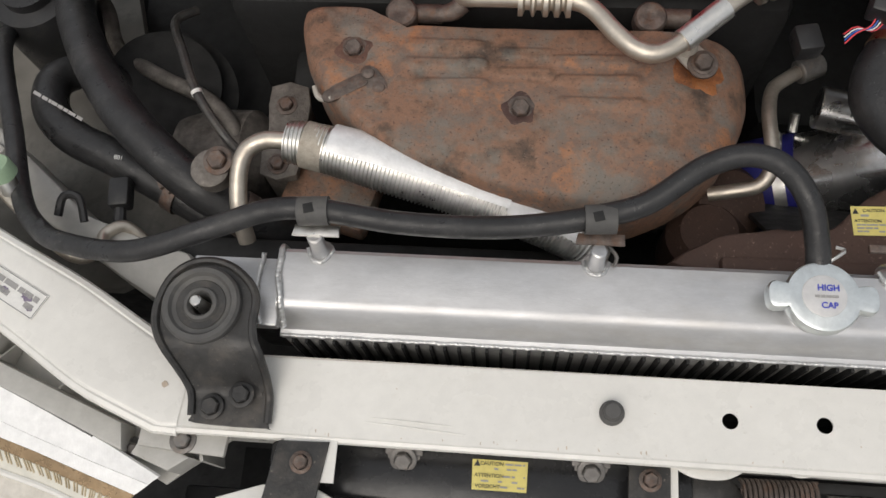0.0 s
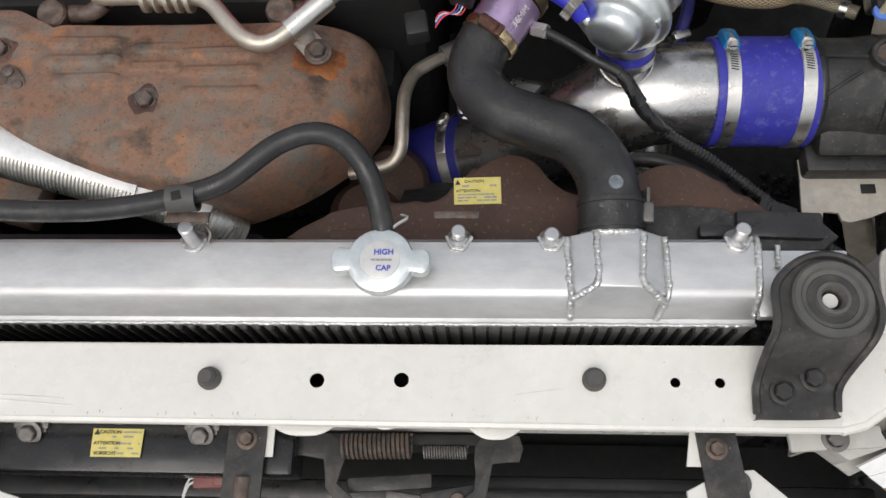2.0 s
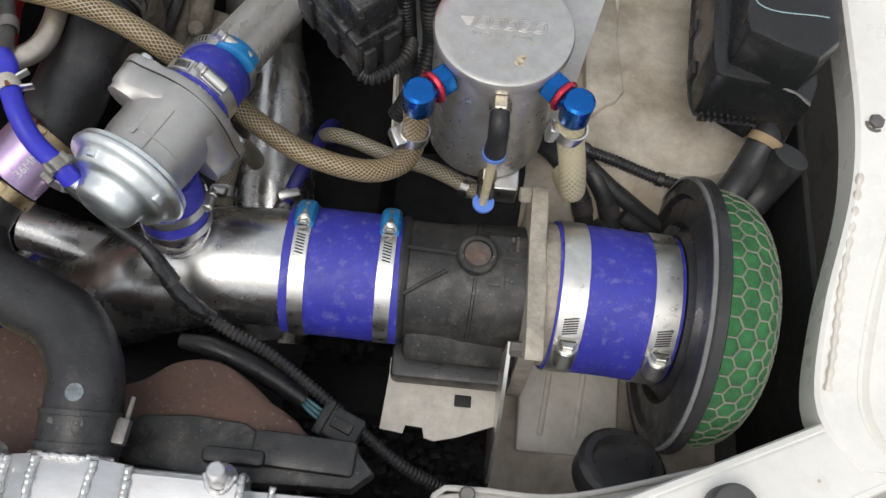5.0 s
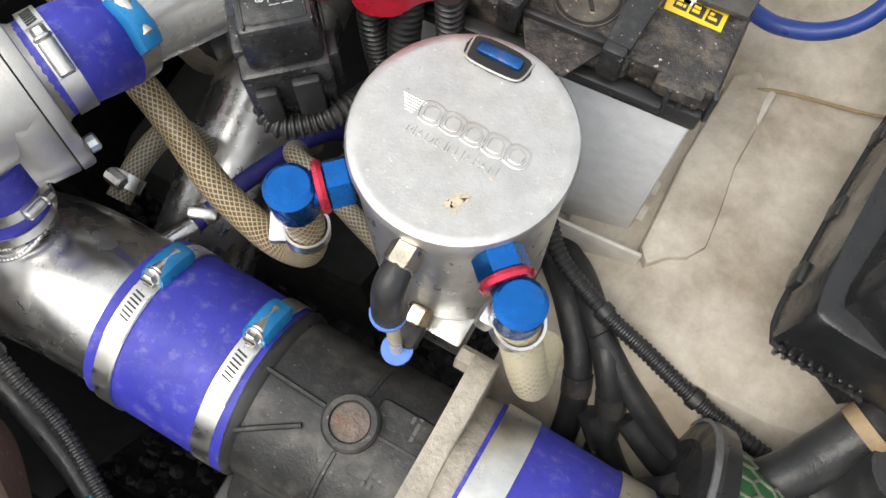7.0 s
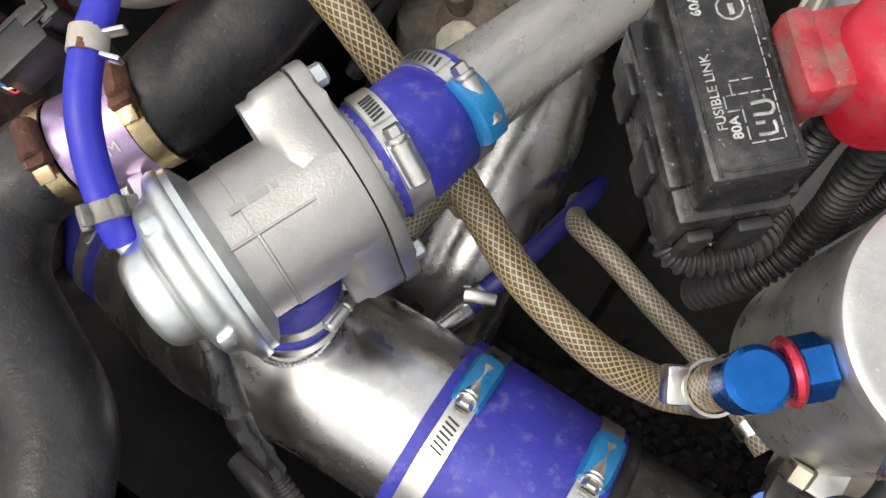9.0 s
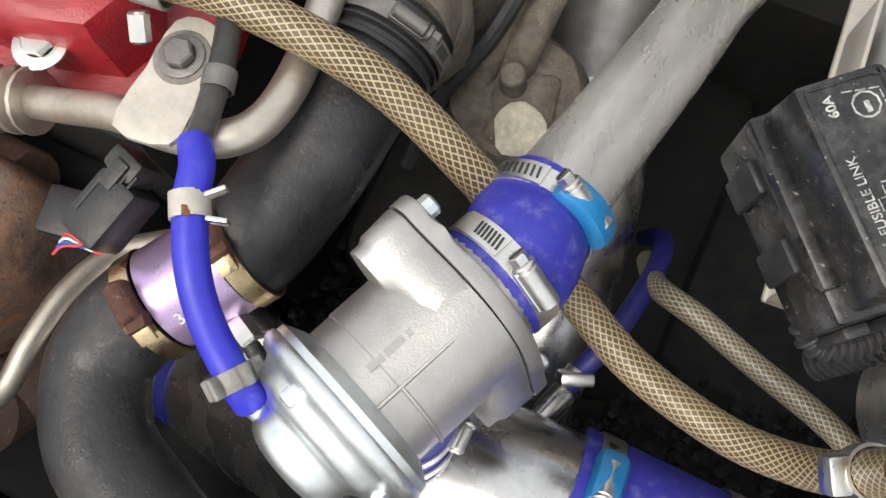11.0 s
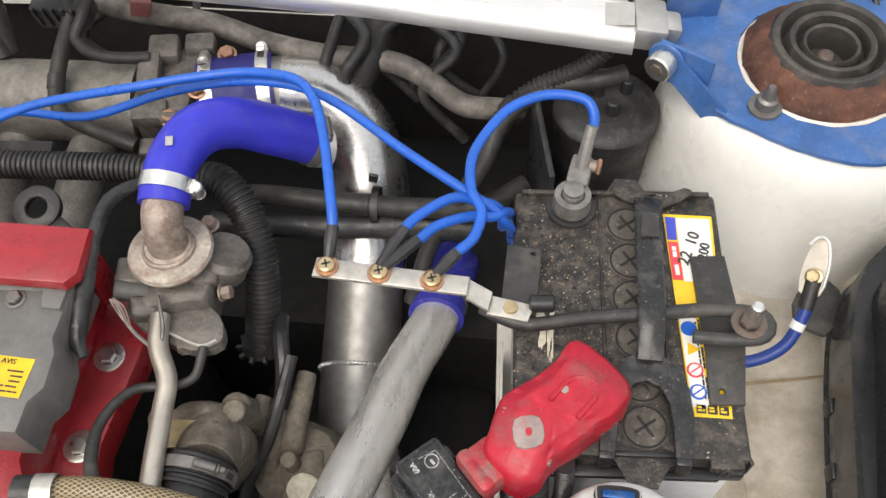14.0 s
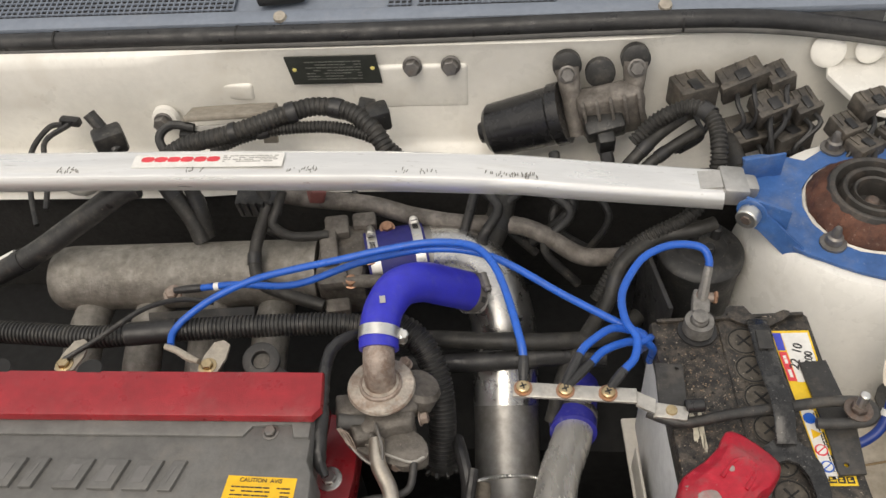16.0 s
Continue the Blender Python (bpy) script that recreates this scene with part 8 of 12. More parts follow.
# ---- battery and its fittings ----
DUSTGRIT = mat("grey_brown_grit", (0.3, 0.25, 0.19), 0.85, var=0.4, scale=200, bump=0.5)
BROWNGRIT = mat("brown_grit", (0.22, 0.16, 0.11), 0.85, var=0.4, scale=200, bump=0.5)
def turned(x, y, z):
    """A place on the battery, which stands four degrees askew."""
    c, s = math.cos(radians(4)), math.sin(radians(4))
    return (0.742 + (x - 0.742) * c - (y - 0.676) * s, 0.676 + (x - 0.742) * s + (y - 0.676) * c, z)


bt = thing("battery", (0.742, 0.676, 0.70), "car battery with a white case and a dirty black top", "battery")
part("case", box(B(), turned(0.742, 0.676, 0.792), (0.156, 0.216, 0.184), (0, 0, 4), 0.004), CASEWHITE, bt, "white plastic case")
part("lid", box(B(), turned(0.742, 0.676, 0.896), (0.162, 0.222, 0.031), (0, 0, 4), 0.005), BATTTOP, bt, "black lid covered in grey dirt")
part("front_lip", box(B(), turned(0.742, 0.5635, 0.888), (0.158, 0.006, 0.014), (0, 0, 4), 0.002), BLACKPL, bt)
for x in (0.69, 0.77, 0.806):
    part("lip_block", box(B(), turned(x, 0.5655, 0.905), (0.024, 0.012, 0.010), (0, 0, 4), 0.003), BATTTOP, bt)
for i in range(6):
    x, y = 0.7445 + 0.0027 * i, 0.755 - 0.0334 * i
    c = part("cell_cap", lathe(B(), (x, y, 0.9115), (0, 0, 1), [(0, 0.0168), (0.0012, 0.0165), (0.0014, 0.0158), (-0.0004, 0.0156), (-0.0004, 0.0142), (0.0012, 0.014), (0.0018, 0.010), (0.0016, 0)], 32), CAPDUST, bt, "round cell cap with a cross slot")
    part("cap_groove", ring_band(B(), (x, y, 0.9124), (0, 0, 1), 0.0143, 0.0012, 0.0013, 32), GASKETSHADE, c)
    for a in (38, 128):
        part("cross_slot", box(B(), (x, y, 0.9133), (0.018, 0.002, 0.0014), (0, 0, a), 0.0004), GASKETSHADE, c)
part("cap_well", plate(B(), rounded([(0.734, 0.5685), (0.778, 0.5685), (0.766, 0.777), (0.7235, 0.777)], 3), 0.911, 0.9119), BATTTOP, bt, "dust filled trough round the cell caps")
for x in (0.7278, 0.7728):
    part("trough_rim", box(B(), (x, 0.6725, 0.9122), (0.0022, 0.21, 0.003), (0, 0, 3.2), 0.001), BATTTOP, bt)
part("trough_rim", box(B(), turned(0.7475, 0.567, 0.9125), (0.045, 0.004, 0.0055), (0, 0, 4), 0.0014), BLACKPL, bt)
part("front_ledge", box(B(), turned(0.735, 0.5595, 0.895), (0.135, 0.008, 0.006), (0, 0, 4), 0.0018), BLACKPL, bt)
for k in range(4):
    part("corner_rib", box(B(), turned(0.803 + 0.006 * k, 0.565 + 0.0015 * k, 0.898), (0.0028, 0.012, 0.022), (0, 0, 8 * k), 0.001), BLACKPL, bt)
rnd = random.Random(77)
for shade, count, big in ((BROWNGRIT, 900, 0.0009), (DUSTGRIT, 300, 0.0007), (GASKETSHADE, 300, 0.0016)):
    bm = B()
    for i in range(count):
        x, y = rnd.uniform(0.664, 0.778), rnd.triangular(0.57, 0.785, 0.7 if i % 3 else 0.78)
        if math.hypot(x - 0.7, y - 0.767) < 0.022:
            continue
        bmesh.ops.create_icosphere(bm, subdivisions=1, radius=0.00022 + big * rnd.random() ** 3, matrix=Matrix.Translation((x, y, 0.9118)) @ Matrix.Scale(0.55, 4, (0, 0, 1)))
    tagged(part("grit", bm, shade, bt), "loose grit on the lid", kind="stuff")
for k, (x, y, w, h) in enumerate(((0.6795, 0.672, 0.0035, 0.012), (0.684, 0.655, 0.004, 0.017), (0.6895, 0.66, 0.0026, 0.03), (0.691, 0.64, 0.0018, 0.012))):
    ring = []
    for i in range(30):
        a = 2 * math.pi * i / 30
        d = 0.8 + 0.55 * noise.noise(Vector((math.cos(a) * 2.5 + k * 4, math.sin(a) * 2.5, 2.0)))
        ring.append((x + w * d * math.cos(a), y + h * d * math.sin(a)))
    part("white_crust", plate(B(), ring, 0.9112, 0.9122), PALECORR, bt, "dried white corrosion streak")
part("rim_ridge", box(B(), turned(0.742, 0.7835, 0.913), (0.15, 0.004, 0.006), (0, 0, 4), 0.001), BATTTOP, bt)
part("rear_post_base", lathe(B(), (0.7, 0.767, 0.911), (0, 0, 1), [(0, 0.02), (0.003, 0.0195), (0.0035, 0)], 26), BLACKPL, bt)
part("negative_post", rod(B(), (0.7, 0.767, 0.912), (0.7, 0.767, 0.936), 0.0095, 0.0085, 20), LEAD, bt)
part("positive_post", rod(B(), (0.7, 0.6, 0.912), (0.7, 0.6, 0.93), 0.0095, 0.0085, 20), LEAD, bt)
tc = thing("terminal_clamp", (0.7, 0.77, 0.915), "grey lead terminal clamp with a rusty copper bolt", "terminal")
part("ring", lathe(B(), (0.7, 0.767, 0.916), (0, 0, 1), [(0, 0.0095), (0, 0.0155), (0.015, 0.0145), (0.015, 0.0095)], 26), LEAD, tc)
part("jaw", box(B(), (0.7045, 0.79, 0.928), (0.018, 0.03, 0.014), (0, 0, -10), 0.003), LEAD, tc)
part("lug", tube(B(), [(0.7055, 0.792, 0.93), (0.708, 0.803, 0.95), (0.7105, 0.812, 0.962)], [0.006, 0.005, 0.0045], 10, 0.004), LEAD, tc)
part("clamp_bolt", rod(B(), (0.7, 0.797, 0.932), (0.7185, 0.7955, 0.932), 0.0052, n=12), RUSTPALE, tc)
part("bolt_head", rod(B(), (0.7175, 0.7955, 0.932), (0.7215, 0.795, 0.932), 0.0072, n=6), COPPER, tc)
part("post_top", lathe(B(), (0.7, 0.767, 0.936), (0, 0, 1), [(0, 0.0085), (0.003, 0.008), (0.004, 0.006), (0.0035, 0)], 20), LEAD, tc)
# sticker
def label_x(y):
    """Left edge of the slanting sticker."""
    return 0.773 + 0.104 * (0.768 - y)


st = part("sticker", plate(B(), [(0.773, 0.768), (0.811, 0.769), (0.818, 0.6), (0.7905, 0.599)], 0.9116, 0.9121), YELLOWBRIGHT, bt, "yellow and white battery sticker with handwritten marks")
part("white_field", plate(B(), [(0.783, 0.765), (0.809, 0.766), (0.8115, 0.708), (0.788, 0.707)], 0.9121, 0.9125), PAPER, st)
part("red_field", plate(B(), [(0.7765, 0.742), (0.784, 0.742), (0.7875, 0.708), (0.7795, 0.708)], 0.9122, 0.9127), REDINK, st)
part("blue_field", plate(B(), [(0.7745, 0.765), (0.7825, 0.765), (0.7835, 0.744), (0.7762, 0.744)], 0.9122, 0.9127), BLUEINK, st)
part("white_strip", plate(B(), [(label_x(y) + dx, y) for dx, y in ((0.0008, 0.676), (0.0128, 0.676), (0.0128, 0.606), (0.0008, 0.606))], 0.9122, 0.9126), PAPER, st)
for k, (y, mt) in enumerate(((0.667, BLUEWIRE), (0.6505, ORANGE), (0.634, REDINK), (0.6175, BLUEWIRE))):
    x = label_x(y) + 0.0066
    part("symbol", lathe(B(), (x, y, 0.9126), (0, 0, 1), [(0, 0.006), (0.0004, 0.0058), (0.0005, 0)], 3 if k == 1 else 20), mt, st)
    if k in (2, 3):
        part("symbol_centre", lathe(B(), (x, y, 0.9131), (0, 0, 1), [(0, 0.0045), (0.0003, 0.0044), (0.0004, 0)], 18), PAPER, st)
        part("symbol_bar", box(B(), (x, y, 0.9136), (0.009, 0.0011, 0.0004), (0, 0, 40), 0), mt, st)
print_bars(st, Matrix.Translation((0.802, 0.646, 0.9122)) @ Matrix.Rotation(radians(95), 4, "Z"), 0.066, 0.012, 5, INK, 21, fill=0.6)
for k in range(3):
    sym = part("black_field", plate(B(), [(0.7935 + 0.0078 * k, 0.6018), (0.8 + 0.0078 * k, 0.6018), (0.8 + 0.0078 * k, 0.6082), (0.7935 + 0.0078 * k, 0.6082)], 0.9122, 0.9126), INK, st)
    print_bars(sym, Matrix.Translation((0.7968 + 0.0078 * k, 0.605, 0.9126)), 0.0048, 0.0046, 2, YELLOWBRIGHT, 80 + k, fill=0.6)
lettering("22  10", 0.0125, Matrix.Translation((0.7925, 0.737, 0.9128)) @ Matrix.Rotation(radians(72), 4, "Z"), INK, st, "handwriting", 0.0002, 0.0002)
lettering("200", 0.0105, Matrix.Translation((0.804, 0.735, 0.9128)) @ Matrix.Rotation(radians(80), 4, "Z"), INK, st, "handwriting", 0.0002, 0.0002)
print_bars(st, Matrix.Translation((0.782, 0.725, 0.9127)) @ Matrix.Rotation(radians(96), 4, "Z"), 0.026, 0.005, 1, PAPER, 24, fill=0.6)
# straps over the battery
hd = thing("battery_hold_down", (0.74, 0.66, 0.913), "black battery strap and bar bolted down over the battery", "battery clamp")
bm = B()  # the strap arches over the bar
rows = []
for y, z, x0, x1 in ((0.782, 0.914, 0.7495, 0.771), (0.772, 0.919, 0.7495, 0.771), (0.76, 0.9235, 0.749, 0.7705), (0.72, 0.9265, 0.749, 0.77), (0.69, 0.934, 0.7492, 0.7695), (0.678, 0.939, 0.7494, 0.7692), (0.665, 0.94, 0.7496, 0.769), (0.652, 0.938, 0.7498, 0.7688), (0.642, 0.931, 0.75, 0.7688), (0.632, 0.9255, 0.7498, 0.769)):
    rows.append([bm.verts.new((x0 + (x1 - x0) * f, y, z + h)) for f, h in ((0, 0), (0.07, 0.0012), (0.5, 0.0016), (0.93, 0.0012), (1, 0))])
for p, q in zip(rows, rows[1:]):
    for i in range(4):
        bm.faces.new((p[i], p[i + 1], q[i + 1], q[i]))
part("strap", thick(bm, 0.003), BOXBLACK, hd, "shiny black strap")
part("strap_print", plate(B(), [(0.7535, 0.757), (0.767, 0.757), (0.767, 0.735), (0.7535, 0.735)], 0.9265, 0.9286), BLACKPAINT, hd)
part("fork", plate(B(), [(0.750, 0.638), (0.740, 0.631), (0.733, 0.615), (0.7275, 0.597), (0.726, 0.564), (0.7365, 0.562), (0.7385, 0.588), (0.742, 0.6045), (0.749, 0.6145), (0.758, 0.6175), (0.767, 0.6135), (0.773, 0.602), (0.7755, 0.585), (0.7765, 0.564), (0.788, 0.564), (0.7893, 0.596), (0.787, 0.614), (0.779, 0.629), (0.769, 0.638)], 0.9195, 0.9245, bev=0.001), BOXBLACK, hd, "forked end of the strap")
for x in (0.731, 0.782):
    part("fork_hook", box(B(), (x, 0.5615, 0.914), (0.011, 0.006, 0.022), None, 0.0018), BOXBLACK, hd)
part("rear_hook", plate(B(), rounded([(0.733, 0.782), (0.752, 0.772), (0.774, 0.772), (0.795, 0.786), (0.79, 0.792), (0.763, 0.781), (0.738, 0.79)], 2), 0.912, 0.9165), BATTTOP, hd)
part("bar", tube(B(), [(0.638, 0.66, 0.931), (0.655, 0.6525, 0.931), (0.675, 0.65, 0.93), (0.715, 0.6595, 0.93), (0.765, 0.668, 0.93), (0.795, 0.6735, 0.93), (0.822, 0.6755, 0.93), (0.838, 0.6735, 0.93), (0.843, 0.664, 0.93), (0.836, 0.6555, 0.929), (0.815, 0.653, 0.928), (0.79, 0.6535, 0.927)], 0.0052, 12, 0.005), BLACKPAINT, hd, "bent black steel bar")
part("hook_stud", rod(B(), (0.8275, 0.664, 0.915), (0.8285, 0.666, 0.957), 0.0045, n=10), STEEL, hd)
bolt(hd, (0.8275, 0.664, 0.934), (0, 0, 1), 0.0075, RUSTBOLT, "nut", 1.7)
part("side_plate", plate(B(), [(0.651, 0.663), (0.678, 0.663), (0.679, 0.722), (0.652, 0.723)], 0.9165, 0.92, holes=[(0.6725, 0.716, 0.0018)], bev=0.0008), BLACKPAINT, hd)
part("side_plate", plate(B(), [(0.792, 0.727), (0.818, 0.73), (0.824, 0.69), (0.829, 0.655), (0.826, 0.609), (0.802, 0.607), (0.8005, 0.648)], 0.9145, 0.9175, holes=[(0.8105, 0.6175, 0.0022)], bev=0.0008), BLACKPAINT, hd)
tr = thing("battery_tray", (0.74, 0.67, 0.66), "pale painted battery tray with a bolt tab", "battery tray")
part("tray_floor", box(B(), turned(0.742, 0.67, 0.696), (0.185, 0.25, 0.006), (0, 0, 4), 0.002), CREAM, tr)
for c, s in (((0.742, 0.546, 0.722), (0.18, 0.003, 0.05)), ((0.837, 0.66, 0.715), (0.003, 0.22, 0.04)), ((0.654, 0.655, 0.722), (0.003, 0.15, 0.05))):
    part("tray_wall", box(B(), turned(*c), s, (0, 0, 4), 0.001), CREAM, tr)
part("bolt_tab", plate(B(), rounded([(0.815, 0.586), (0.843, 0.583), (0.849, 0.603), (0.826, 0.614), (0.815, 0.611)], 3), 0.722, 0.726, holes=[(0.831, 0.598, 0.005)]), CREAM, tr)
# positive terminal cover
rc = thing("terminal_cover", (0.69, 0.57, 0.912), "red soft plastic positive terminal cover, scuffed and dusty", "terminal cover")
HD = rounded([(0.708, 0.635), (0.744, 0.605), (0.736, 0.583), (0.722, 0.571), (0.710, 0.559), (0.695, 0.547), (0.687, 0.534), (0.675, 0.529), (0.664, 0.533), (0.649, 0.547), (0.652, 0.565), (0.655, 0.579), (0.660, 0.589), (0.675, 0.600), (0.692, 0.616)], 4)
bm = B()
hx, hy = 0.694, 0.576
rows = []
for k, z in ((1.0, 0.914), (1.0, 0.938), (0.97, 0.946), (0.9, 0.9505), (0.72, 0.952), (0.66, 0.9555), (0.55, 0.957), (0.2, 0.957)):
    rows.append([bm.verts.new((hx + (x - hx) * k, hy + (y - hy) * k, z + 0.0012 * noise.noise(Vector((x * 90, y * 90, z * 50))))) for x, y in HD])
for p, q in zip(rows, rows[1:]):
    for i in range(len(HD)):
        bm.faces.new((p[i], p[(i + 1) % len(HD)], q[(i + 1) % len(HD)], q[i]))
bm.faces.new(rows[-1])
bm.faces.new(rows[0][::-1])
part("hood", bm, REDRUBBER, rc, sharp=50)
part("sleeve", box(B(), (0.654, 0.544, 0.929), (0.027, 0.031, 0.028), (0, 0, 43), 0.006), REDGRIME, rc, "grimy cable sleeve")
part("sleeve_end", box(B(), (0.6455, 0.5365, 0.9285), (0.012, 0.033, 0.031), (0, 0, 43), 0.005), REDGRIME, rc)
part("scuff_patch", plate(B(), rounded([(0.668, 0.567), (0.684, 0.57), (0.687, 0.553), (0.671, 0.549)], 3), 0.9525, 0.9582, bev=0.0008), SCUFF, rc, "grey scuffed patch")
part("scuff_core", plate(B(), rounded([(0.6755, 0.5615), (0.679, 0.562), (0.6795, 0.5575), (0.6765, 0.557)], 2), 0.958, 0.9588, bev=0.0004), REDRUBBER, rc)
part("moulded_ridge", tube(B(), [(0.69, 0.583, 0.957), (0.703, 0.599, 0.9562), (0.716, 0.6, 0.955), (0.72, 0.59, 0.956), (0.708, 0.572, 0.957)], 0.0022, 8, 0.003), REDRUBBER, rc)
part("dimple", lathe(B(), (0.699, 0.591, 0.9565), (0, 0, 1), [(0, 0.003), (0.0014, 0.0028), (0.0016, 0)], 14), SCUFF, rc)
for dx, dy, r in ((0.665, 0.575, 0.006), (0.7, 0.612, 0.007), (0.728, 0.592, 0.006), (0.69, 0.545, 0.004)):
    part("dust_patch", plate(B(), [(dx + r * (0.75 + 0.3 * math.sin(2.9 * k + dx * 90)) * math.cos(k * math.pi / 9), dy + r * (0.6 + 0.3 * math.cos(2.1 * k + dy * 70)) * math.sin(k * math.pi / 9)) for k in range(18)], 0.94, 0.9512 if r > 0.005 else 0.9495), SCUFF, rc, "grey dust rubbed into the plastic")
# fusible link box
fb = thing("fusible_link_box", (0.63, 0.515, 0.86), "dirty black fusible link box with worn white print", "fuse box")
mf = Matrix.Translation((0.629, 0.5215, 0.0)) @ Matrix.Rotation(radians(-47.5), 4, "Z")


def boxed(name, c, s, material, parent, bev=0.0015, label="", taper=0.0):
    """A bevelled box in the fuse box's own frame; taper draws its top in."""
    bm = box(B(), c, s, None, bev)
    for v in bm.verts:
        if v.co.z > c[2]:
            v.co.x += (c[0] - v.co.x) * taper
            v.co.y += (c[1] - v.co.y) * taper
    bmesh.ops.transform(bm, matrix=mf, verts=bm.verts)
    return part(name, bm, material, parent, label)


cov = boxed("cover", (0, 0, 0.9195), (0.078, 0.0355, 0.029), BOXBLACK, fb, 0.0035, taper=0.05)
boxed("base", (0.001, -0.0015, 0.885), (0.082, 0.042, 0.042), BOXBLACK, fb, 0.003)
boxed("base_shoulder", (-0.004, -0.0195, 0.9045), (0.066, 0.008, 0.009), BOXBLACK, fb, 0.002)
boxed("foot", (0.002, 0.001, 0.857), (0.066, 0.032, 0.02), BLACKPL, fb, 0.003)
for dx, dy, w, d, z in ((-0.02, -0.0235, 0.014, 0.004, 0.882), (0.012, -0.0235, 0.014, 0.004, 0.882), (0.0445, 0.006, 0.005, 0.013, 0.886), (0.0445, -0.013, 0.005, 0.01, 0.882), (0.03, 0.021, 0.014, 0.005, 0.89), (-0.03, 0.021, 0.012, 0.005, 0.89)):
    boxed("latch", (dx, dy, z), (w, d, 0.03), BLACKPL, fb)
mt = mf @ Matrix.Translation((0, 0, 0.9341))
rim = [(sx * 0.0335 - sx * c, sy * 0.0135 - sy * d) for sx, sy, o in ((-1, -1, 0), (1, -1, 1), (1, 1, 0), (-1, 1, 1)) for c, d in (((0, 0.003), (0.001, 0.001), (0.003, 0)) if not o else ((0.003, 0), (0.001, 0.001), (0, 0.003)))]
part("raised_rim", tube(B(), [mt @ Vector((x, y, -0.0002)) for x, y in rim + rim[:1]], 0.0007, 6, 0.004, cap=False), BOXBLACK, cov)
turn = Matrix.Rotation(math.pi, 4, "Z")
lettering("FUSIBLE LINK", 0.0047, mt @ Matrix.Translation((0.006, -0.0088, 0)) @ turn, WORNINK, cov)
lettering("60A", 0.0048, mt @ Matrix.Translation((-0.026, -0.0075, 0)) @ turn, WORNINK, cov, bold=0.0001)
lettering("80A", 0.0048, mt @ Matrix.Translation((0.0195, -0.0045, 0)) @ turn, WORNINK, cov, bold=0.0001)
bm = B()
for pts in ([(0.0255, 0.0105), (0.008, 0.0105), (0.008, -0.006), (0.0135, -0.006), (0.0135, -0.001), (0.0255, -0.001), (0.0255, 0.0105)], [(0.008, 0.0105), (-0.028, 0.0105), (-0.03, -0.003)], [(0.008, -0.003), (0.003, -0.003), (0.003, 0.006)]):
    for (xa, ya), (xb, yb) in zip(pts, pts[1:]):
        n = max(1, int(math.hypot(xb - xa, yb - ya) / 0.004))
        for k in range(n):
            fa, fb2 = k / n, (k + 0.8) / n
            tube(bm, [mt @ Vector((xa + (xb - xa) * q, ya + (yb - ya) * q, -0.0002)) for q in (fa, fb2)], 0.00035, 4, 0.004, cap=False)
part("printed_frame", bm, WORNINK, cov)
bm = B()
for pts in ([(0.023, 0.002), (0.023, 0.008), (0.019, 0.008)], [(0.016, 0.002), (0.016, 0.0085), (0.012, 0.0085), (0.012, 0.002)], [(0.019, 0.002), (0.019, 0.005)]):
    tube(bm, [mt @ Vector((x, y, -0.0002)) for x, y in pts], 0.0007, 4, 0.002)
part("printed_symbol", bm, WORNINK, cov)
part("round_mark", tube(B(), [mt @ Vector((-0.0235 + 0.0047 * math.cos(a), 0.0042 + 0.0047 * math.sin(a), -0.0002)) for a in [2 * math.pi * k / 14 for k in range(15)]], 0.0005, 4, 0.003, cap=False), WORNINK, cov)
print_bars(cov, mt @ Matrix.Translation((-0.0235, 0.0042, -0.0002)) @ turn, 0.006, 0.003, 1, WORNINK, 9, fill=0.6)
for pts, r in (([(0.668, 0.549, 0.918), (0.669, 0.541, 0.89), (0.672, 0.54, 0.84), (0.675, 0.54, 0.78)], 0.0068), ([(0.686, 0.549, 0.915), (0.688, 0.538, 0.885), (0.692, 0.531, 0.855), (0.689, 0.514, 0.836), (0.68, 0.498, 0.822), (0.668, 0.488, 0.80)], 0.0074), ([(0.704, 0.5545, 0.918), (0.706, 0.5515, 0.89), (0.707, 0.551, 0.85), (0.706, 0.55, 0.79)], 0.0062), ([(0.638, 0.492, 0.872), (0.642, 0.481, 0.868), (0.652, 0.479, 0.866), (0.664, 0.488, 0.866), (0.673, 0.501, 0.866), (0.676, 0.522, 0.855)], 0.0058)):
    part("wire_conduit", tube(B(), pts, r, 16, 0.0012, (0.0036, 0.0008)), BLACKPL, fb, "black corrugated conduit")
# earthing bar and blue cables
eb = thing("earth_bar", (0.58, 0.668, 0.9), "cranked bare metal earth bar with three brass screws", "earth bar")
m = Matrix.Rotation(radians(-2.6), 4, "Z")
part("flat", plate(B(), [(0.512, 0.666), (0.627, 0.6605), (0.628, 0.676), (0.513, 0.682)], 0.944, 0.947, bev=0.0008), TARNISH, eb)
part("step", plate(B(), [(0.6265, 0.6605), (0.643, 0.652), (0.645, 0.667), (0.6275, 0.676)], 0.9395, 0.9425), TARNISH, eb)
part("end", plate(B(), [(0.642, 0.6515), (0.672, 0.648), (0.676, 0.662), (0.645, 0.667)], 0.935, 0.938, bev=0.0008), TARNISH, eb)
part("end_nut", lathe(B(), (0.659, 0.658, 0.938), (0, 0, 1), [(0, 0.0055), (0.002, 0.005), (0.0022, 0)], 16), BRASS, eb)
part("rubber_end", rod(B(), (0.672, 0.663, 0.937), (0.69, 0.665, 0.937), 0.0065), BLACKPL, eb)
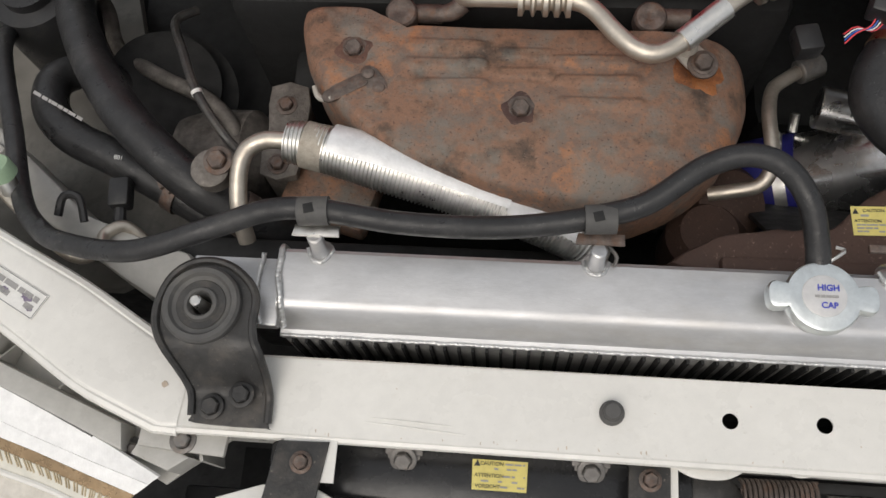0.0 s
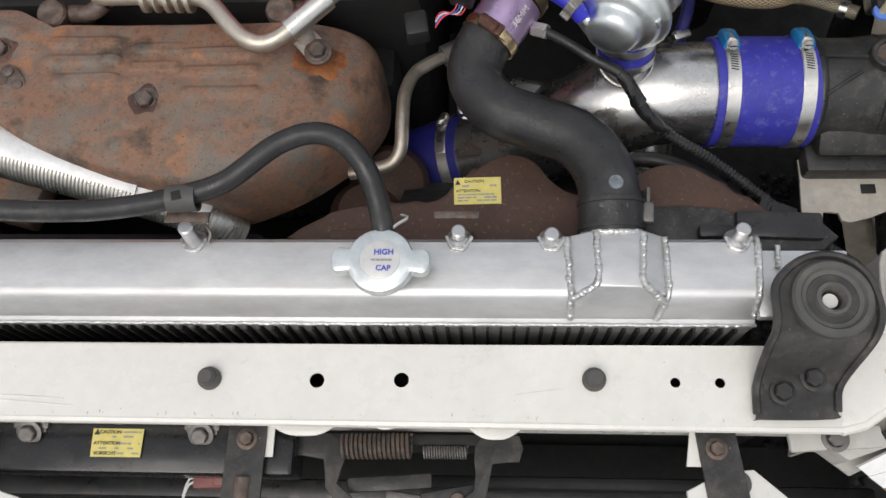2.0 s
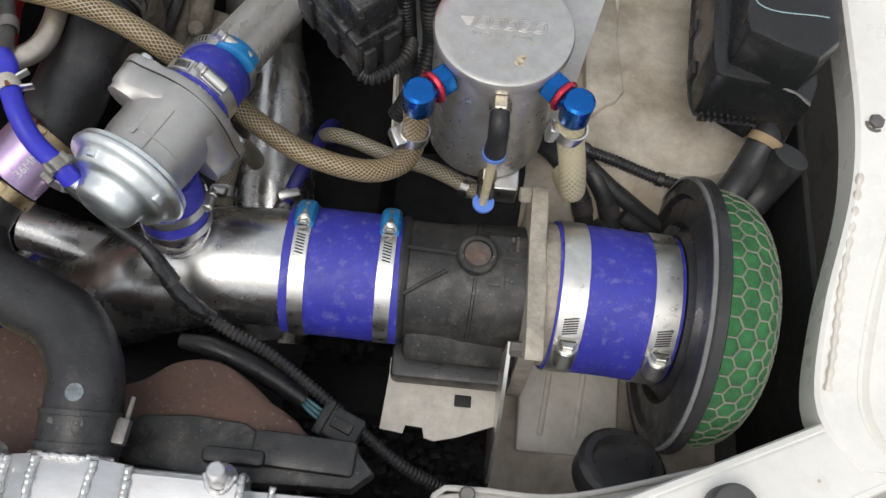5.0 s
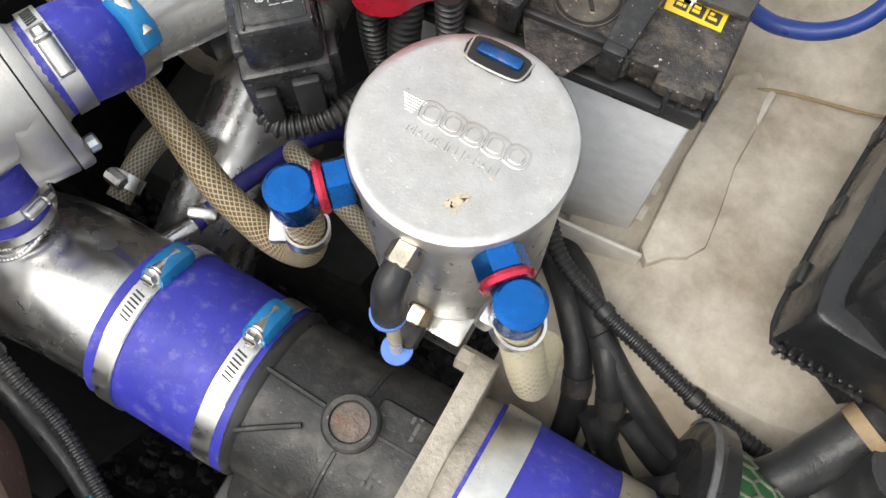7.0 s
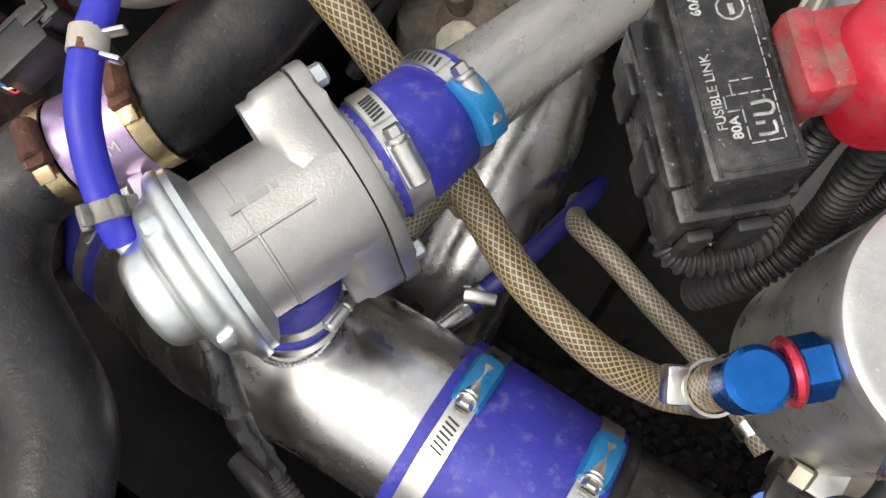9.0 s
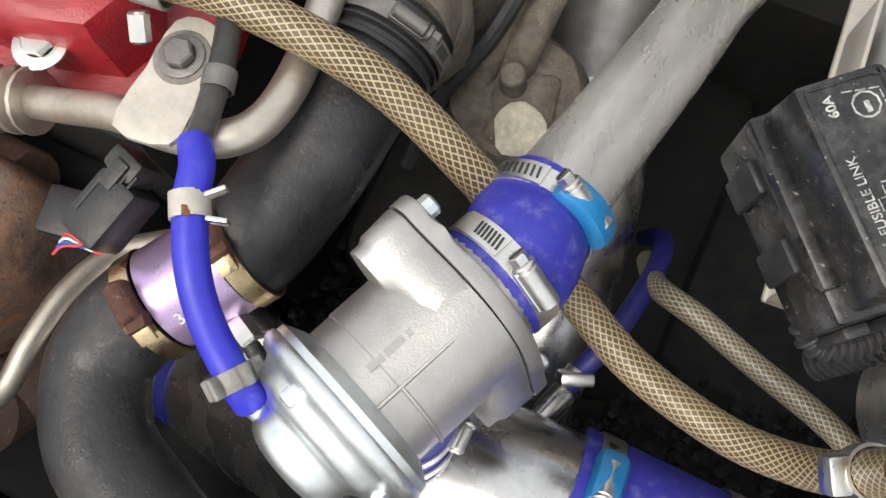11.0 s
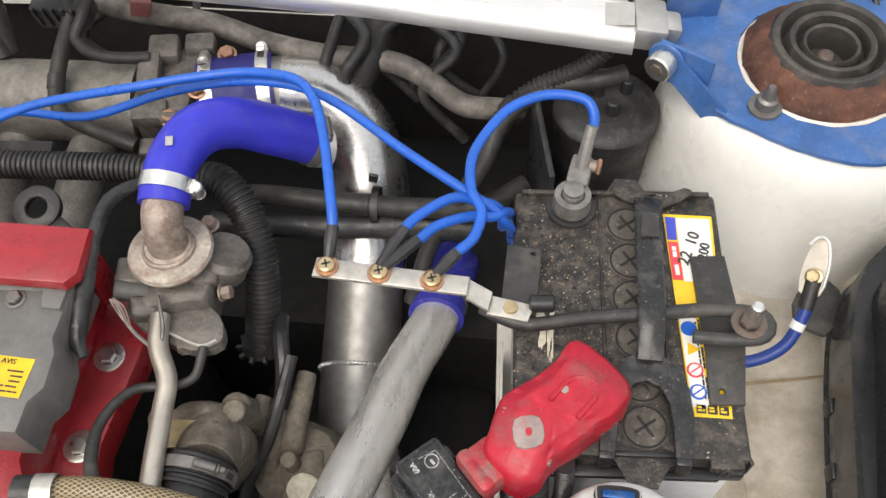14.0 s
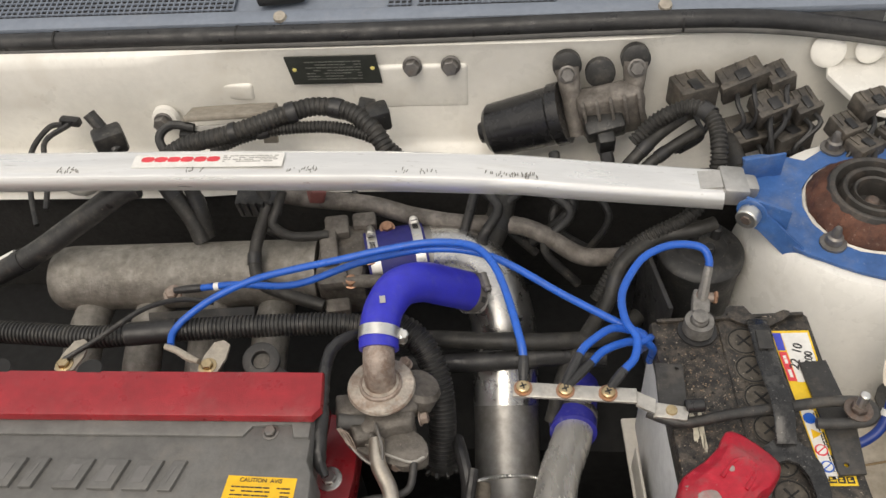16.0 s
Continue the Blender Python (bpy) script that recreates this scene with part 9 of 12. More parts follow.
for x, y in ((0.522, 0.674), (0.5615, 0.672), (0.601, 0.6695)):
    part("washer", lathe(B(), (x, y, 0.947), (0, 0, 1), [(0, 0), (0, 0.0088), (0.0015, 0.0088), (0.0018, 0)], 22), COPPER, eb)
    k = part("screw", lathe(B(), (x, y, 0.9485), (0, 0, 1), [(0, 0), (0, 0.0068), (0.003, 0.0064), (0.004, 0.005), (0.0036, 0)], 18), BRASS, eb, "brass cross-head screw")
    for a in (20, 110):
        part("cross_slot", box(B(), (x, y, 0.9523), (0.0068, 0.0014, 0.0008), (0, 0, a), 0), INK, k)


def blue_cable(pts, ends, label, r=0.0041):
    c = thing("earth_cable", pts[0], label, "cable", "blue earth cables")
    part("sheath", tube(B(), pts, r, 12, 0.004), BLUEWIRE, c)
    for a, b in ends:
        part("shrink_boot", tube(B(), [a, Vector(a).lerp(Vector(b), 0.5), b], [r * 1.15, r * 1.25, r * 0.9], 10, 0.004), RUBBER, c, "dusty black shrink boot")
    return c


c = blue_cable([(0.5225, 0.703, 0.957), (0.519, 0.72, 0.964), (0.5035, 0.776, 0.972), (0.487, 0.815, 0.972), (0.464, 0.838, 0.968), (0.42, 0.848, 0.96), (0.37, 0.842, 0.955), (0.321, 0.832, 0.95), (0.27, 0.827, 0.94), (0.223, 0.82, 0.93), (0.18, 0.805, 0.918), (0.15, 0.785, 0.908), (0.137, 0.768, 0.902), (0.14, 0.75, 0.904)], [((0.5225, 0.704, 0.957), (0.522, 0.68, 0.948))], "bright blue earth cable looping over to the engine")
c = blue_cable([(0.654, 0.752, 0.88), (0.653, 0.742, 0.914), (0.647, 0.738, 0.93), (0.637, 0.742, 0.942), (0.62, 0.75, 0.946), (0.565, 0.785, 0.948), (0.488, 0.834, 0.953), (0.42, 0.8475, 0.95), (0.342, 0.846, 0.93), (0.263, 0.834, 0.905), (0.19, 0.842, 0.895), (0.145, 0.845, 0.885)], [((0.145, 0.845, 0.885), (0.11, 0.845, 0.88))], "bright blue earth cable running back to the intake manifold")
part("white_band", ring_band(B(), (0.165, 0.8435, 0.8895), (1, 0.05, 0.1), 0.0043, 0.006, 0.0006, 14), PAPER, c)
c = blue_cable([(0.712, 0.815, 0.955), (0.7115, 0.823, 0.964), (0.703, 0.832, 0.97), (0.676, 0.833, 0.972), (0.65, 0.822, 0.97), (0.634, 0.804, 0.967), (0.6205, 0.775, 0.963), (0.622, 0.745, 0.96), (0.6315, 0.727, 0.957), (0.628, 0.705, 0.955), (0.617, 0.692, 0.953)], [((0.617, 0.692, 0.953), (0.602, 0.673, 0.949)), ((0.712, 0.815, 0.955), (0.7085, 0.803, 0.948))], "bright blue earth cable arching to the negative post")
c = blue_cable([(0.651, 0.775, 0.87), (0.652, 0.762, 0.905), (0.648, 0.745, 0.931), (0.638, 0.734, 0.94), (0.622, 0.73, 0.944), (0.6, 0.716, 0.95), (0.587, 0.7, 0.952)], [((0.587, 0.701, 0.952), (0.563, 0.675, 0.949))], "short bright blue earth cable at the bar")
c = blue_cable([(0.645, 0.765, 0.88), (0.646, 0.755, 0.912), (0.641, 0.747, 0.935), (0.628, 0.745, 0.944), (0.608, 0.742, 0.95), (0.585, 0.722, 0.953), (0.575, 0.708, 0.953)], [((0.576, 0.709, 0.953), (0.5605, 0.676, 0.949))], "short bright blue earth cable at the bar")

# ---- engine top: covers, labels ----
vc = thing("valve_cover", (0.0, 0.58, 0.78), "bright red crackle-painted engine valve cover", "valve cover")
part("cover_body", plate(B(), rounded([(-0.4, 0.464), (0.1, 0.464), (0.28, 0.466), (0.314, 0.476), (0.324, 0.5), (0.306, 0.53), (0.302, 0.6), (0.305, 0.66), (0.3, 0.694), (0.27, 0.7), (0.0, 0.695), (-0.4, 0.69)], 1), 0.80, 0.875, bev=0.012), REDPAINT, vc)
part("flange", plate(B(), rounded([(-0.4, 0.455), (0.27, 0.456), (0.32, 0.461), (0.338, 0.474), (0.345, 0.52), (0.338, 0.56), (0.345, 0.64), (0.345, 0.69), (0.32, 0.714), (-0.4, 0.71)], 1), 0.795, 0.826, bev=0.003), REDPAINT, vc)
part("rear_ridge", plate(B(), [(-0.4, 0.643), (0.318, 0.65), (0.326, 0.66), (0.322, 0.702), (-0.4, 0.698)], 0.9195, 0.93, bev=0.004), REDPAINT, vc)
part("ridge_base", box(B(), (-0.04, 0.684, 0.885), (0.715, 0.028, 0.068), (0, 0, 0.3), 0.003), REDPAINT, vc)
for x, y, z in ((0.3195, 0.636, 0.826), (0.3215, 0.557, 0.826), (0.283, 0.468, 0.85), (-0.1, 0.46, 0.85)):
    b = bolt(vc, (x, y, z), (0, 0, 1), 0.0078, STEEL, washer=1.75)
for x in (0.02, 0.18, -0.12):
    part("edge_notch", lathe(B(), (x - 0.045 if x != 0.18 else 0.075, 0.7005, 0.9285), (0, 0, 1), [(0, 0.014), (0.0012, 0.013), (0.0012, 0)], 18), GASKETSHADE, vc)
part("red_tab", box(B(), (-0.267, 0.475, 0.83), (0.02, 0.03, 0.012), (0, 0, 30), 0.003), REDRUBBER, vc)
gc = thing("plug_cover", (0.1, 0.6, 0.885), "grey engine plug cover with raised slanted shapes and orange label", "engine cover")
part("cover", plate(B(), [(-0.4, 0.548), (0.1, 0.548), (0.262, 0.552), (0.285, 0.534), (0.318, 0.536), (0.318, 0.56), (0.326, 0.572), (0.324, 0.6), (0.318, 0.612), (0.318, 0.668), (-0.4, 0.664)], 0.87, 0.9145, bev=0.006), COVERGREY, gc)
part("rear_step", plate(B(), [(-0.4, 0.628), (0.25, 0.634), (0.258, 0.645), (0.296, 0.648), (0.3, 0.634), (0.316, 0.634), (0.316, 0.664), (-0.4, 0.66)], 0.905, 0.918, bev=0.003), COVERGREY, gc)
bolt(gc, (0.276, 0.6405, 0.9145), (0, 0, 1), 0.006, DARKBOLT, "screw", 1.4)
for k in range(9):
    x = -0.096 + 0.0345 * k
    w = 0.009 if k in (4, 8) else 0.0205
    part("raised_shape", plate(B(), [(x, 0.576), (x + w + 0.004, 0.576), (x + w + 0.013, 0.607), (x + 0.009, 0.607)], 0.9145, 0.919, bev=0.0016), COVERGREY, gc, "raised slanted block")
    part("raised_core", plate(B(), [(x + 0.0065, 0.583), (x + max(w - 0.002, 0.0075), 0.583), (x + max(w, 0.011) + 0.003, 0.6), (x + 0.0115, 0.6)], 0.9185, 0.9194), COVERDARK, gc)
m = Matrix.Translation((0.277, 0.578, 0.9147)) @ Matrix.Rotation(radians(-1.5), 4, "Z")
lab = part("label", plate(B(), [(-0.0345, -0.0155), (0.034, -0.0155), (0.034, 0.0155), (-0.0325, 0.0155)], 0, 0.0005, m), ORANGE, gc, "orange-yellow caution label")
lettering("CAUTION  AVIS", 0.0058, m @ Matrix.Translation((0.0, 0.0115, 0.0007)), INK, lab)
print_bars(lab, m @ Matrix.Translation((0.002, -0.0035, 0.0005)), 0.058, 0.02, 5, INK, 31, fill=0.3)

# ---- recirculation valve, thermostat, clutter between cover and pipes ----
ev = thing("recirculation_valve", (0.38, 0.69, 0.78), "corroded cast valve with a rusty disc and bent outlet", "valve")
part("body", rough(box(B(), (0.378, 0.69, 0.853), (0.06, 0.048, 0.05), (0, 0, 12), 0.009), 0.003, 60, 2), VALVECAST, ev, sharp=70)
part("side_boss", lathe(B(), (0.405, 0.715, 0.855), (0.4, 0.3, 1), [(0, 0.022), (0.02, 0.024), (0.026, 0.02), (0.027, 0)], 26), VALVECAST, ev)
part("upper_block", rough(box(B(), (0.345, 0.694, 0.872), (0.036, 0.026, 0.022), (0, 0, 8), 0.004), 0.0012, 90, 2, 3), VALVECAST, ev, sharp=60)
part("flange_plate", plate(B(), rounded([(0.338, 0.679), (0.352, 0.694), (0.385, 0.687), (0.418, 0.668), (0.426, 0.647), (0.412, 0.638), (0.386, 0.646), (0.356, 0.662)], 3), 0.8585, 0.8625, bev=0.001), VALVECAST, ev, "machined flange edge")
part("flange_edge", tube(B(), [(0.352, 0.663, 0.862), (0.372, 0.652, 0.862), (0.392, 0.6435, 0.862), (0.41, 0.639, 0.862), (0.422, 0.645, 0.862)], 0.0016, 6, 0.004), TARNISH, ev, "pale bare edge")
part("base_flange", plate(B(), rounded([(0.335, 0.668), (0.345, 0.69), (0.38, 0.68), (0.415, 0.67), (0.425, 0.645), (0.4, 0.636), (0.362, 0.648)], 3), 0.846, 0.858, bev=0.002), VALVECAST, ev)
part("neck", rod(B(), (0.377, 0.703, 0.87), (0.3765, 0.706, 0.895), 0.02), VALVECAST, ev)
part("disc", lathe(B(), (0.376, 0.706, 0.892), (0, 0.05, 1), [(0, 0), (0, 0.034), (0.004, 0.0355), (0.007, 0.034), (0.0085, 0.022), (0.012, 0.019), (0.012, 0)], 40), DISCMETAL, ev, "pale disc with rust stains")
part("outlet_bend", tube(B(), [(0.376, 0.7075, 0.9), (0.3762, 0.71, 0.918), (0.3762, 0.72, 0.931), (0.3755, 0.733, 0.935)], [0.0165, 0.0165, 0.0165, 0.016], 20, 0.003), RUSTPALE, ev, "rust stained bent outlet")
for p, d in (((0.414, 0.69, 0.86), (1, 0.1, 0.2)), ((0.409, 0.664, 0.85), (0.8, -0.5, 0.2)), ((0.392, 0.645, 0.85), (0.2, -1, 0.3)), ((0.396, 0.742, 0.882), (0, 0, 1))):
    bolt(ev, p, d, 0.0062, RUSTPALE, washer=1.3, height=1.3)
part("solenoid", rod(B(), (0.33, 0.676, 0.876), (0.358, 0.68, 0.869), 0.009), SOFTRUBBER, ev)
part("solenoid_mouth", rod(B(), (0.357, 0.6797, 0.8692), (0.3586, 0.68, 0.8688), 0.006), GASKETSHADE, ev)
for k in range(4):
    part("frayed_strand", tube(B(), [(0.334 + 0.001 * k, 0.662, 0.886), (0.34 + 0.002 * k, 0.655 + 0.001 * k, 0.882), (0.347 + 0.003 * k, 0.648 - 0.002 * k, 0.877)], 0.0006, 5, 0.003), RUSTPALE, ev)
part("taped_lead", crumple(tube(B(), [(0.36, 0.775, 0.9), (0.343, 0.757, 0.915), (0.325, 0.735, 0.922), (0.32, 0.704, 0.918), (0.321, 0.66, 0.905), (0.323, 0.625, 0.892), (0.33, 0.61, 0.885)], [0.005, 0.006, 0.0065, 0.0065, 0.008, 0.0065, 0.004], 12, 0.004)), RUBBER, ev, "black taped lead hanging beside the valve")
part("valve_rim", lathe(B(), (0.376, 0.706, 0.8995), (0, 0.05, 1), [(0, 0.0225), (0.004, 0.022), (0.005, 0.02), (0.004, 0.018)], 32), RUSTPALE, ev)
for dx, dy, dz in ((-0.022, -0.02, 0.012), (0.022, 0.012, 0.018), (0.0, -0.026, -0.004)):
    part("cast_lug", rough(box(B(), (0.378 + dx, 0.686 + dy, 0.853 + dz), (0.024, 0.02, 0.024), (8, 12, 20), 0.005), 0.0022, 80, 2, dx * 99), VALVECAST, ev, sharp=70)
part("wire_clip", tube(B(), [(0.336, 0.664, 0.884), (0.352, 0.645, 0.874), (0.368, 0.634, 0.868), (0.379, 0.631, 0.868), (0.381, 0.645, 0.876), (0.376, 0.66, 0.882), (0.372, 0.67, 0.884)], 0.0018, 8, 0.004), DARKBOLT, ev)
eh = thing("blue_elbow_hose", (0.42, 0.79, 0.86), "bright blue silicone elbow hose with a steel clamp", "hose")
part("hose", tube(B(), [(0.3757, 0.727, 0.932), (0.375, 0.748, 0.939), (0.378, 0.772, 0.943), (0.39, 0.8, 0.941), (0.412, 0.82, 0.927), (0.437, 0.834, 0.902), (0.462, 0.85, 0.872)], [0.0205, 0.0205, 0.021, 0.0218, 0.0222, 0.0225, 0.0225], 28, 0.005), SILICONE2, eh)
worm_clamp(eh, (0.3754, 0.742, 0.9375), (0, 1, 0.3), 0.0208, 0.012, (1, 0, -0.2))
part("mark_patch", box(B(), (0.3795, 0.766, 0.9655), (0.006, 0.008, 0.0006), (15, 0, 10), 0.0002), GREYINK, eh)
ch = thing("corrugated_hose", (0.42, 0.75, 0.7), "dusty black corrugated hose dropping behind the valve", "hose", "corrugated hoses")
part("hose", tube(B(), [(0.37, 0.795, 0.872), (0.39, 0.792, 0.878), (0.412, 0.775, 0.868), (0.427, 0.75, 0.845), (0.432, 0.722, 0.815), (0.431, 0.695, 0.785), (0.43, 0.68, 0.765)], 0.0148, 20, 0.0014, (0.0046, 0.001)), DUSTYPL, ch)
part("toothed_cuff", lathe(B(), (0.43, 0.685, 0.765), (0, 0.4, 1), [(0, 0.014), (0, 0.019), (0.012, 0.019), (0.012, 0.014)], 14), DUSTYPL, ch)
for k in range(11):
    a = k * 2 * math.pi / 11
    part("cuff_tooth", box(B(), (0.43 + 0.0205 * math.cos(a), 0.685 + 0.0205 * math.sin(a), 0.771 - 0.008 * math.sin(a)), (0.006, 0.0035, 0.007), (0, 0, math.degrees(a)), 0.001), DUSTYPL, ch)
wl = thing("wiring_loom", (0.1, 0.78, 0.86), "black corrugated wiring loom lying behind the valve cover", "wiring loom", "corrugated hoses")
part("loom", tube(B(), [(-0.4, 0.785, 0.885), (-0.2, 0.778, 0.888), (-0.077, 0.776, 0.89), (0.027, 0.77, 0.89), (0.075, 0.772, 0.891), (0.124, 0.779, 0.89), (0.219, 0.789, 0.886), (0.3, 0.796, 0.882), (0.345, 0.798, 0.876)], 0.0122, 20, 0.0014, (0.0046, 0.0009)), DUSTYPL, wl)
part("tape", tube(B(), [(0.08, 0.773, 0.891), (0.135, 0.78, 0.89)], 0.0136, 16, 0.006), RUBBER, wl)
for x in (0.03, 0.19):
    part("loom_tab", plate(B(), rounded([(x - 0.012, 0.718), (x + 0.01, 0.718), (x + 0.016, 0.752), (x - 0.002, 0.755)], 2), 0.9, 0.903), TAN, wl, "pale metal loom tab")
    bolt(wl, (x - 0.002, 0.724, 0.903), (0, 0, 1), 0.0065, BRASS)
part("strap_wire", tube(B(), [(0.025, 0.726, 0.906), (0.06, 0.752, 0.912), (0.1, 0.79, 0.915), (0.135, 0.812, 0.905), (0.17, 0.815, 0.895)], 0.003, 8, 0.006), DUSTYPL, wl)
part("white_lead", tube(B(), [(0.135, 0.748, 0.904), (0.15, 0.742, 0.905), (0.165, 0.733, 0.906), (0.178, 0.728, 0.906)], [0.0035, 0.004, 0.0045, 0.003], 10, 0.004), TAN, wl, "pale crimped lead end")
le = thing("lifting_eye", (0.236, 0.735, 0.85), "dark steel engine lifting eye", "lifting eye")
part("eye", lathe(B(), (0.236, 0.748, 0.876), (0.1, -0.3, 1), [(0, 0.0095), (0, 0.0205), (0.007, 0.0205), (0.008, 0.019), (0.008, 0.0105), (0.007, 0.0095)], 28), BLACKPAINT, le)
part("arm", box(B(), (0.258, 0.731, 0.872), (0.035, 0.02, 0.008), (0, 0, -35), 0.003), BLACKPAINT, le)
ts = thing("thermostat_housing", (0.43, 0.59, 0.66), "dirty cast aluminium thermostat housing with a plate and bosses", "engine part")
part("housing", rough(lathe(B(), (0.41, 0.59, 0.745), (0.05, -0.25, 1), [(0, 0.036), (0.05, 0.038), (0.07, 0.036), (0.078, 0.03), (0.082, 0.02), (0.083, 0)], 28), 0.0028, 55, 1), CASTDIRT, ts, sharp=70)
part("label_plate", box(B(), (0.408, 0.574, 0.829), (0.03, 0.026, 0.003), (14, 0, 6), 0.001), FADEDLABEL, ts, "browned paper label")
part("hose_spigot", rod(B(), (0.428, 0.548, 0.83), (0.42, 0.585, 0.805), 0.0265), CASTDIRT, ts)
for x, y, z, r in ((0.373, 0.592, 0.812, 0.013), (0.438, 0.6, 0.826, 0.0115), (0.43, 0.612, 0.8, 0.016)):
    part("boss", rod(B(), (x, y + 0.01, z - 0.05), (x, y, z), r, r * 0.85, 16), CASTDIRT, ts)
part("gear_case", rough(lathe(B(), (0.475, 0.6, 0.66), (0.05, -0.2, 1), [(0, 0.045), (0.06, 0.045), (0.078, 0.038), (0.085, 0.02), (0.086, 0)], 26), 0.003, 50, 1, 5), CASTDIRT, ts, "chalky cast casing")
part("gear_snout", rough(box(B(), (0.485, 0.58, 0.72), (0.045, 0.05, 0.05), (15, 0, 12), 0.01), 0.003, 60, 2, 8), CASTDIRT, ts, sharp=70)
for x, y, top, r in ((0.438, 0.606, 0.03, 0.0085), (0.455, 0.604, 0.034, 0.009), (0.472, 0.612, 0.05, 0.0105)):
    part("rib", tube(B(), [(x, y - 0.022, 0.735), (x + 0.002, y - 0.004, 0.757), (x + 0.004, y + top * 0.6, 0.766), (x + 0.005, y + top, 0.768)], [r * 1.15, r * 1.05, r, r * 0.85], 16, 0.004), CASTDIRT, ts)
part("rib_web", rough(box(B(), (0.458, 0.604, 0.742), (0.05, 0.03, 0.03), (18, 0, 8), 0.008), 0.002, 70, 2), CASTDIRT, ts, sharp=70)
for x, y in ((0.444, 0.585), (0.476, 0.586)):
    part("case_boss", rod(B(), (x, y, 0.74), (x, y - 0.004, 0.766), 0.0085, 0.0075, 16), CASTDIRT, ts)
part("corrosion", rough(lathe(B(), (0.49, 0.562, 0.743), (0, -0.2, 1), [(0, 0.016), (0.002, 0.013), (0.003, 0.006), (0.0035, 0)], 18), 0.0035, 110, 1), PALECORR, ts, "pale corrosion patch")
part("side_plug", box(B(), (0.499, 0.562, 0.72), (0.032, 0.022, 0.03), None, 0.003), BLACKPL, ts)
part("dark_hose", tube(B(), [(0.468, 0.665, 0.80), (0.463, 0.63, 0.785), (0.456, 0.595, 0.77), (0.44, 0.565, 0.745), (0.43, 0.53, 0.7)], 0.0062, 10, 0.006), RUBBER, ts)
part("rear_hose", tube(B(), [(0.448, 0.705, 0.79), (0.455, 0.68, 0.8), (0.462, 0.65, 0.79), (0.46, 0.62, 0.76)], 0.0072, 10, 0.006), RUBBER, ts)
cn = thing("sensor_connector", (0.357, 0.41, 0.82), "grey-black sensor plug with thin coloured wires", "connector")
part("plug", box(B(), (0.357, 0.411, 0.8525), (0.022, 0.032, 0.024), (12, 0, -18), 0.003), BLACKPL, cn)
for k in range(4):
    part("plug_rib", box(B(), (0.351 + 0.0045 * k, 0.4145 + 0.0012 * k, 0.8645), (0.0012, 0.02, 0.002), (12, 0, -18), 0), BLACKPL, cn)
part("plug_latch", box(B(), (0.3575, 0.425, 0.866), (0.008, 0.014, 0.005), (12, 0, -18), 0.001), DUSTYPL, cn)
part("plug_cap", box(B(), (0.359, 0.432, 0.858), (0.018, 0.012, 0.02), (12, 0, -18), 0.003), DUSTYPL, cn)
for k, mt2 in enumerate((REDINK, BLUEWIRE, PAPER, REDINK)):
    part("wire", tube(B(), [(0.352 + 0.003 * k, 0.402, 0.848), (0.347 + 0.002 * k, 0.393, 0.842 - 0.002 * k), (0.337, 0.389 + 0.002 * k, 0.838), (0.33, 0.384 + 0.003 * k, 0.83)], 0.0007, 6, 0.004), mt2, cn)
part("black_plug", box(B(), (0.31, 0.405, 0.80), (0.022, 0.026, 0.02), (0, 0, 10), 0.003), BLACKPL, cn)
dp = thing("dipstick_pipe", (0.3, 0.36, 0.6), "bent plated metal drain pipe beside the shield", "pipe")
part("pipe", tube(B(), [(0.338, 0.432, 0.715), (0.318, 0.416, 0.722), (0.302, 0.4, 0.727), (0.294, 0.37, 0.737), (0.293, 0.335, 0.742), (0.292, 0.31, 0.738), (0.283, 0.297, 0.73), (0.262, 0.294, 0.722), (0.24, 0.293, 0.715)], 0.0068, 12, 0.004), TANPIPE, dp)
part("top_joint", rod(B(), (0.33, 0.425, 0.718), (0.352, 0.437, 0.716), 0.012), DARKBOLT, dp)

# ---- right strut tower with blue brace plate ----
SX, SY, SZ = 0.913, 0.937, 0.918
tw = thing("strut_tower", (SX, SY, 0.6), "white painted suspension strut tower with flaking rust round the mount", "car panel", kind="structure")
part("tower_shell", lathe(B(), (SX, SY, 0.60), (0, 0, 1), [(0, 0.165), (0.12, 0.152), (0.22, 0.137), (0.28, 0.127), (0.302, 0.121), (0.313, 0.113), (0.3155, 0.105), (0.3155, 0.07)], 56), WHITE, tw)
PL = [(0.786, 1.02), (0.83, 1.022), (0.856, 1.012), (0.885, 1.034), (0.93, 1.042), (0.985, 1.025), (1.025, 0.98), (1.034, 0.92), (1.01, 0.862), (0.965, 0.832), (0.925, 0.826), (0.88, 0.838), (0.845, 0.856), (0.818, 0.872), (0.808, 0.9), (0.806, 0.95), (0.794, 0.975)]
bp = thing("strut_brace_plate", (SX, SY, SZ), "worn blue painted strut brace plate bolted over the tower", "strut brace")
hole = [(SX, SY, 0.075)]
part("plate", plate(B(), rounded(PL, 2), SZ - 0.001, SZ + 0.003, holes=hole), BLUEPAINT, bp)
bm = B()
f1 = [bm.verts.new(c) for c in ((0.776, 0.905, 0.955), (0.776, 0.9, 0.928), (0.83, 0.8645, 0.888), (0.838, 0.8615, 0.892), (0.826, 0.87, 0.921))]
bm.faces.new(f1)
thick(bm, 0.0032)
part("front_fin", bm, BLUEPAINT, bp)
part("clevis_wall", box(B(), (0.788, 0.903, 0.938), (0.05, 0.004, 0.042), (0, 0, -28), 0.0015), BLUEPAINT, bp)
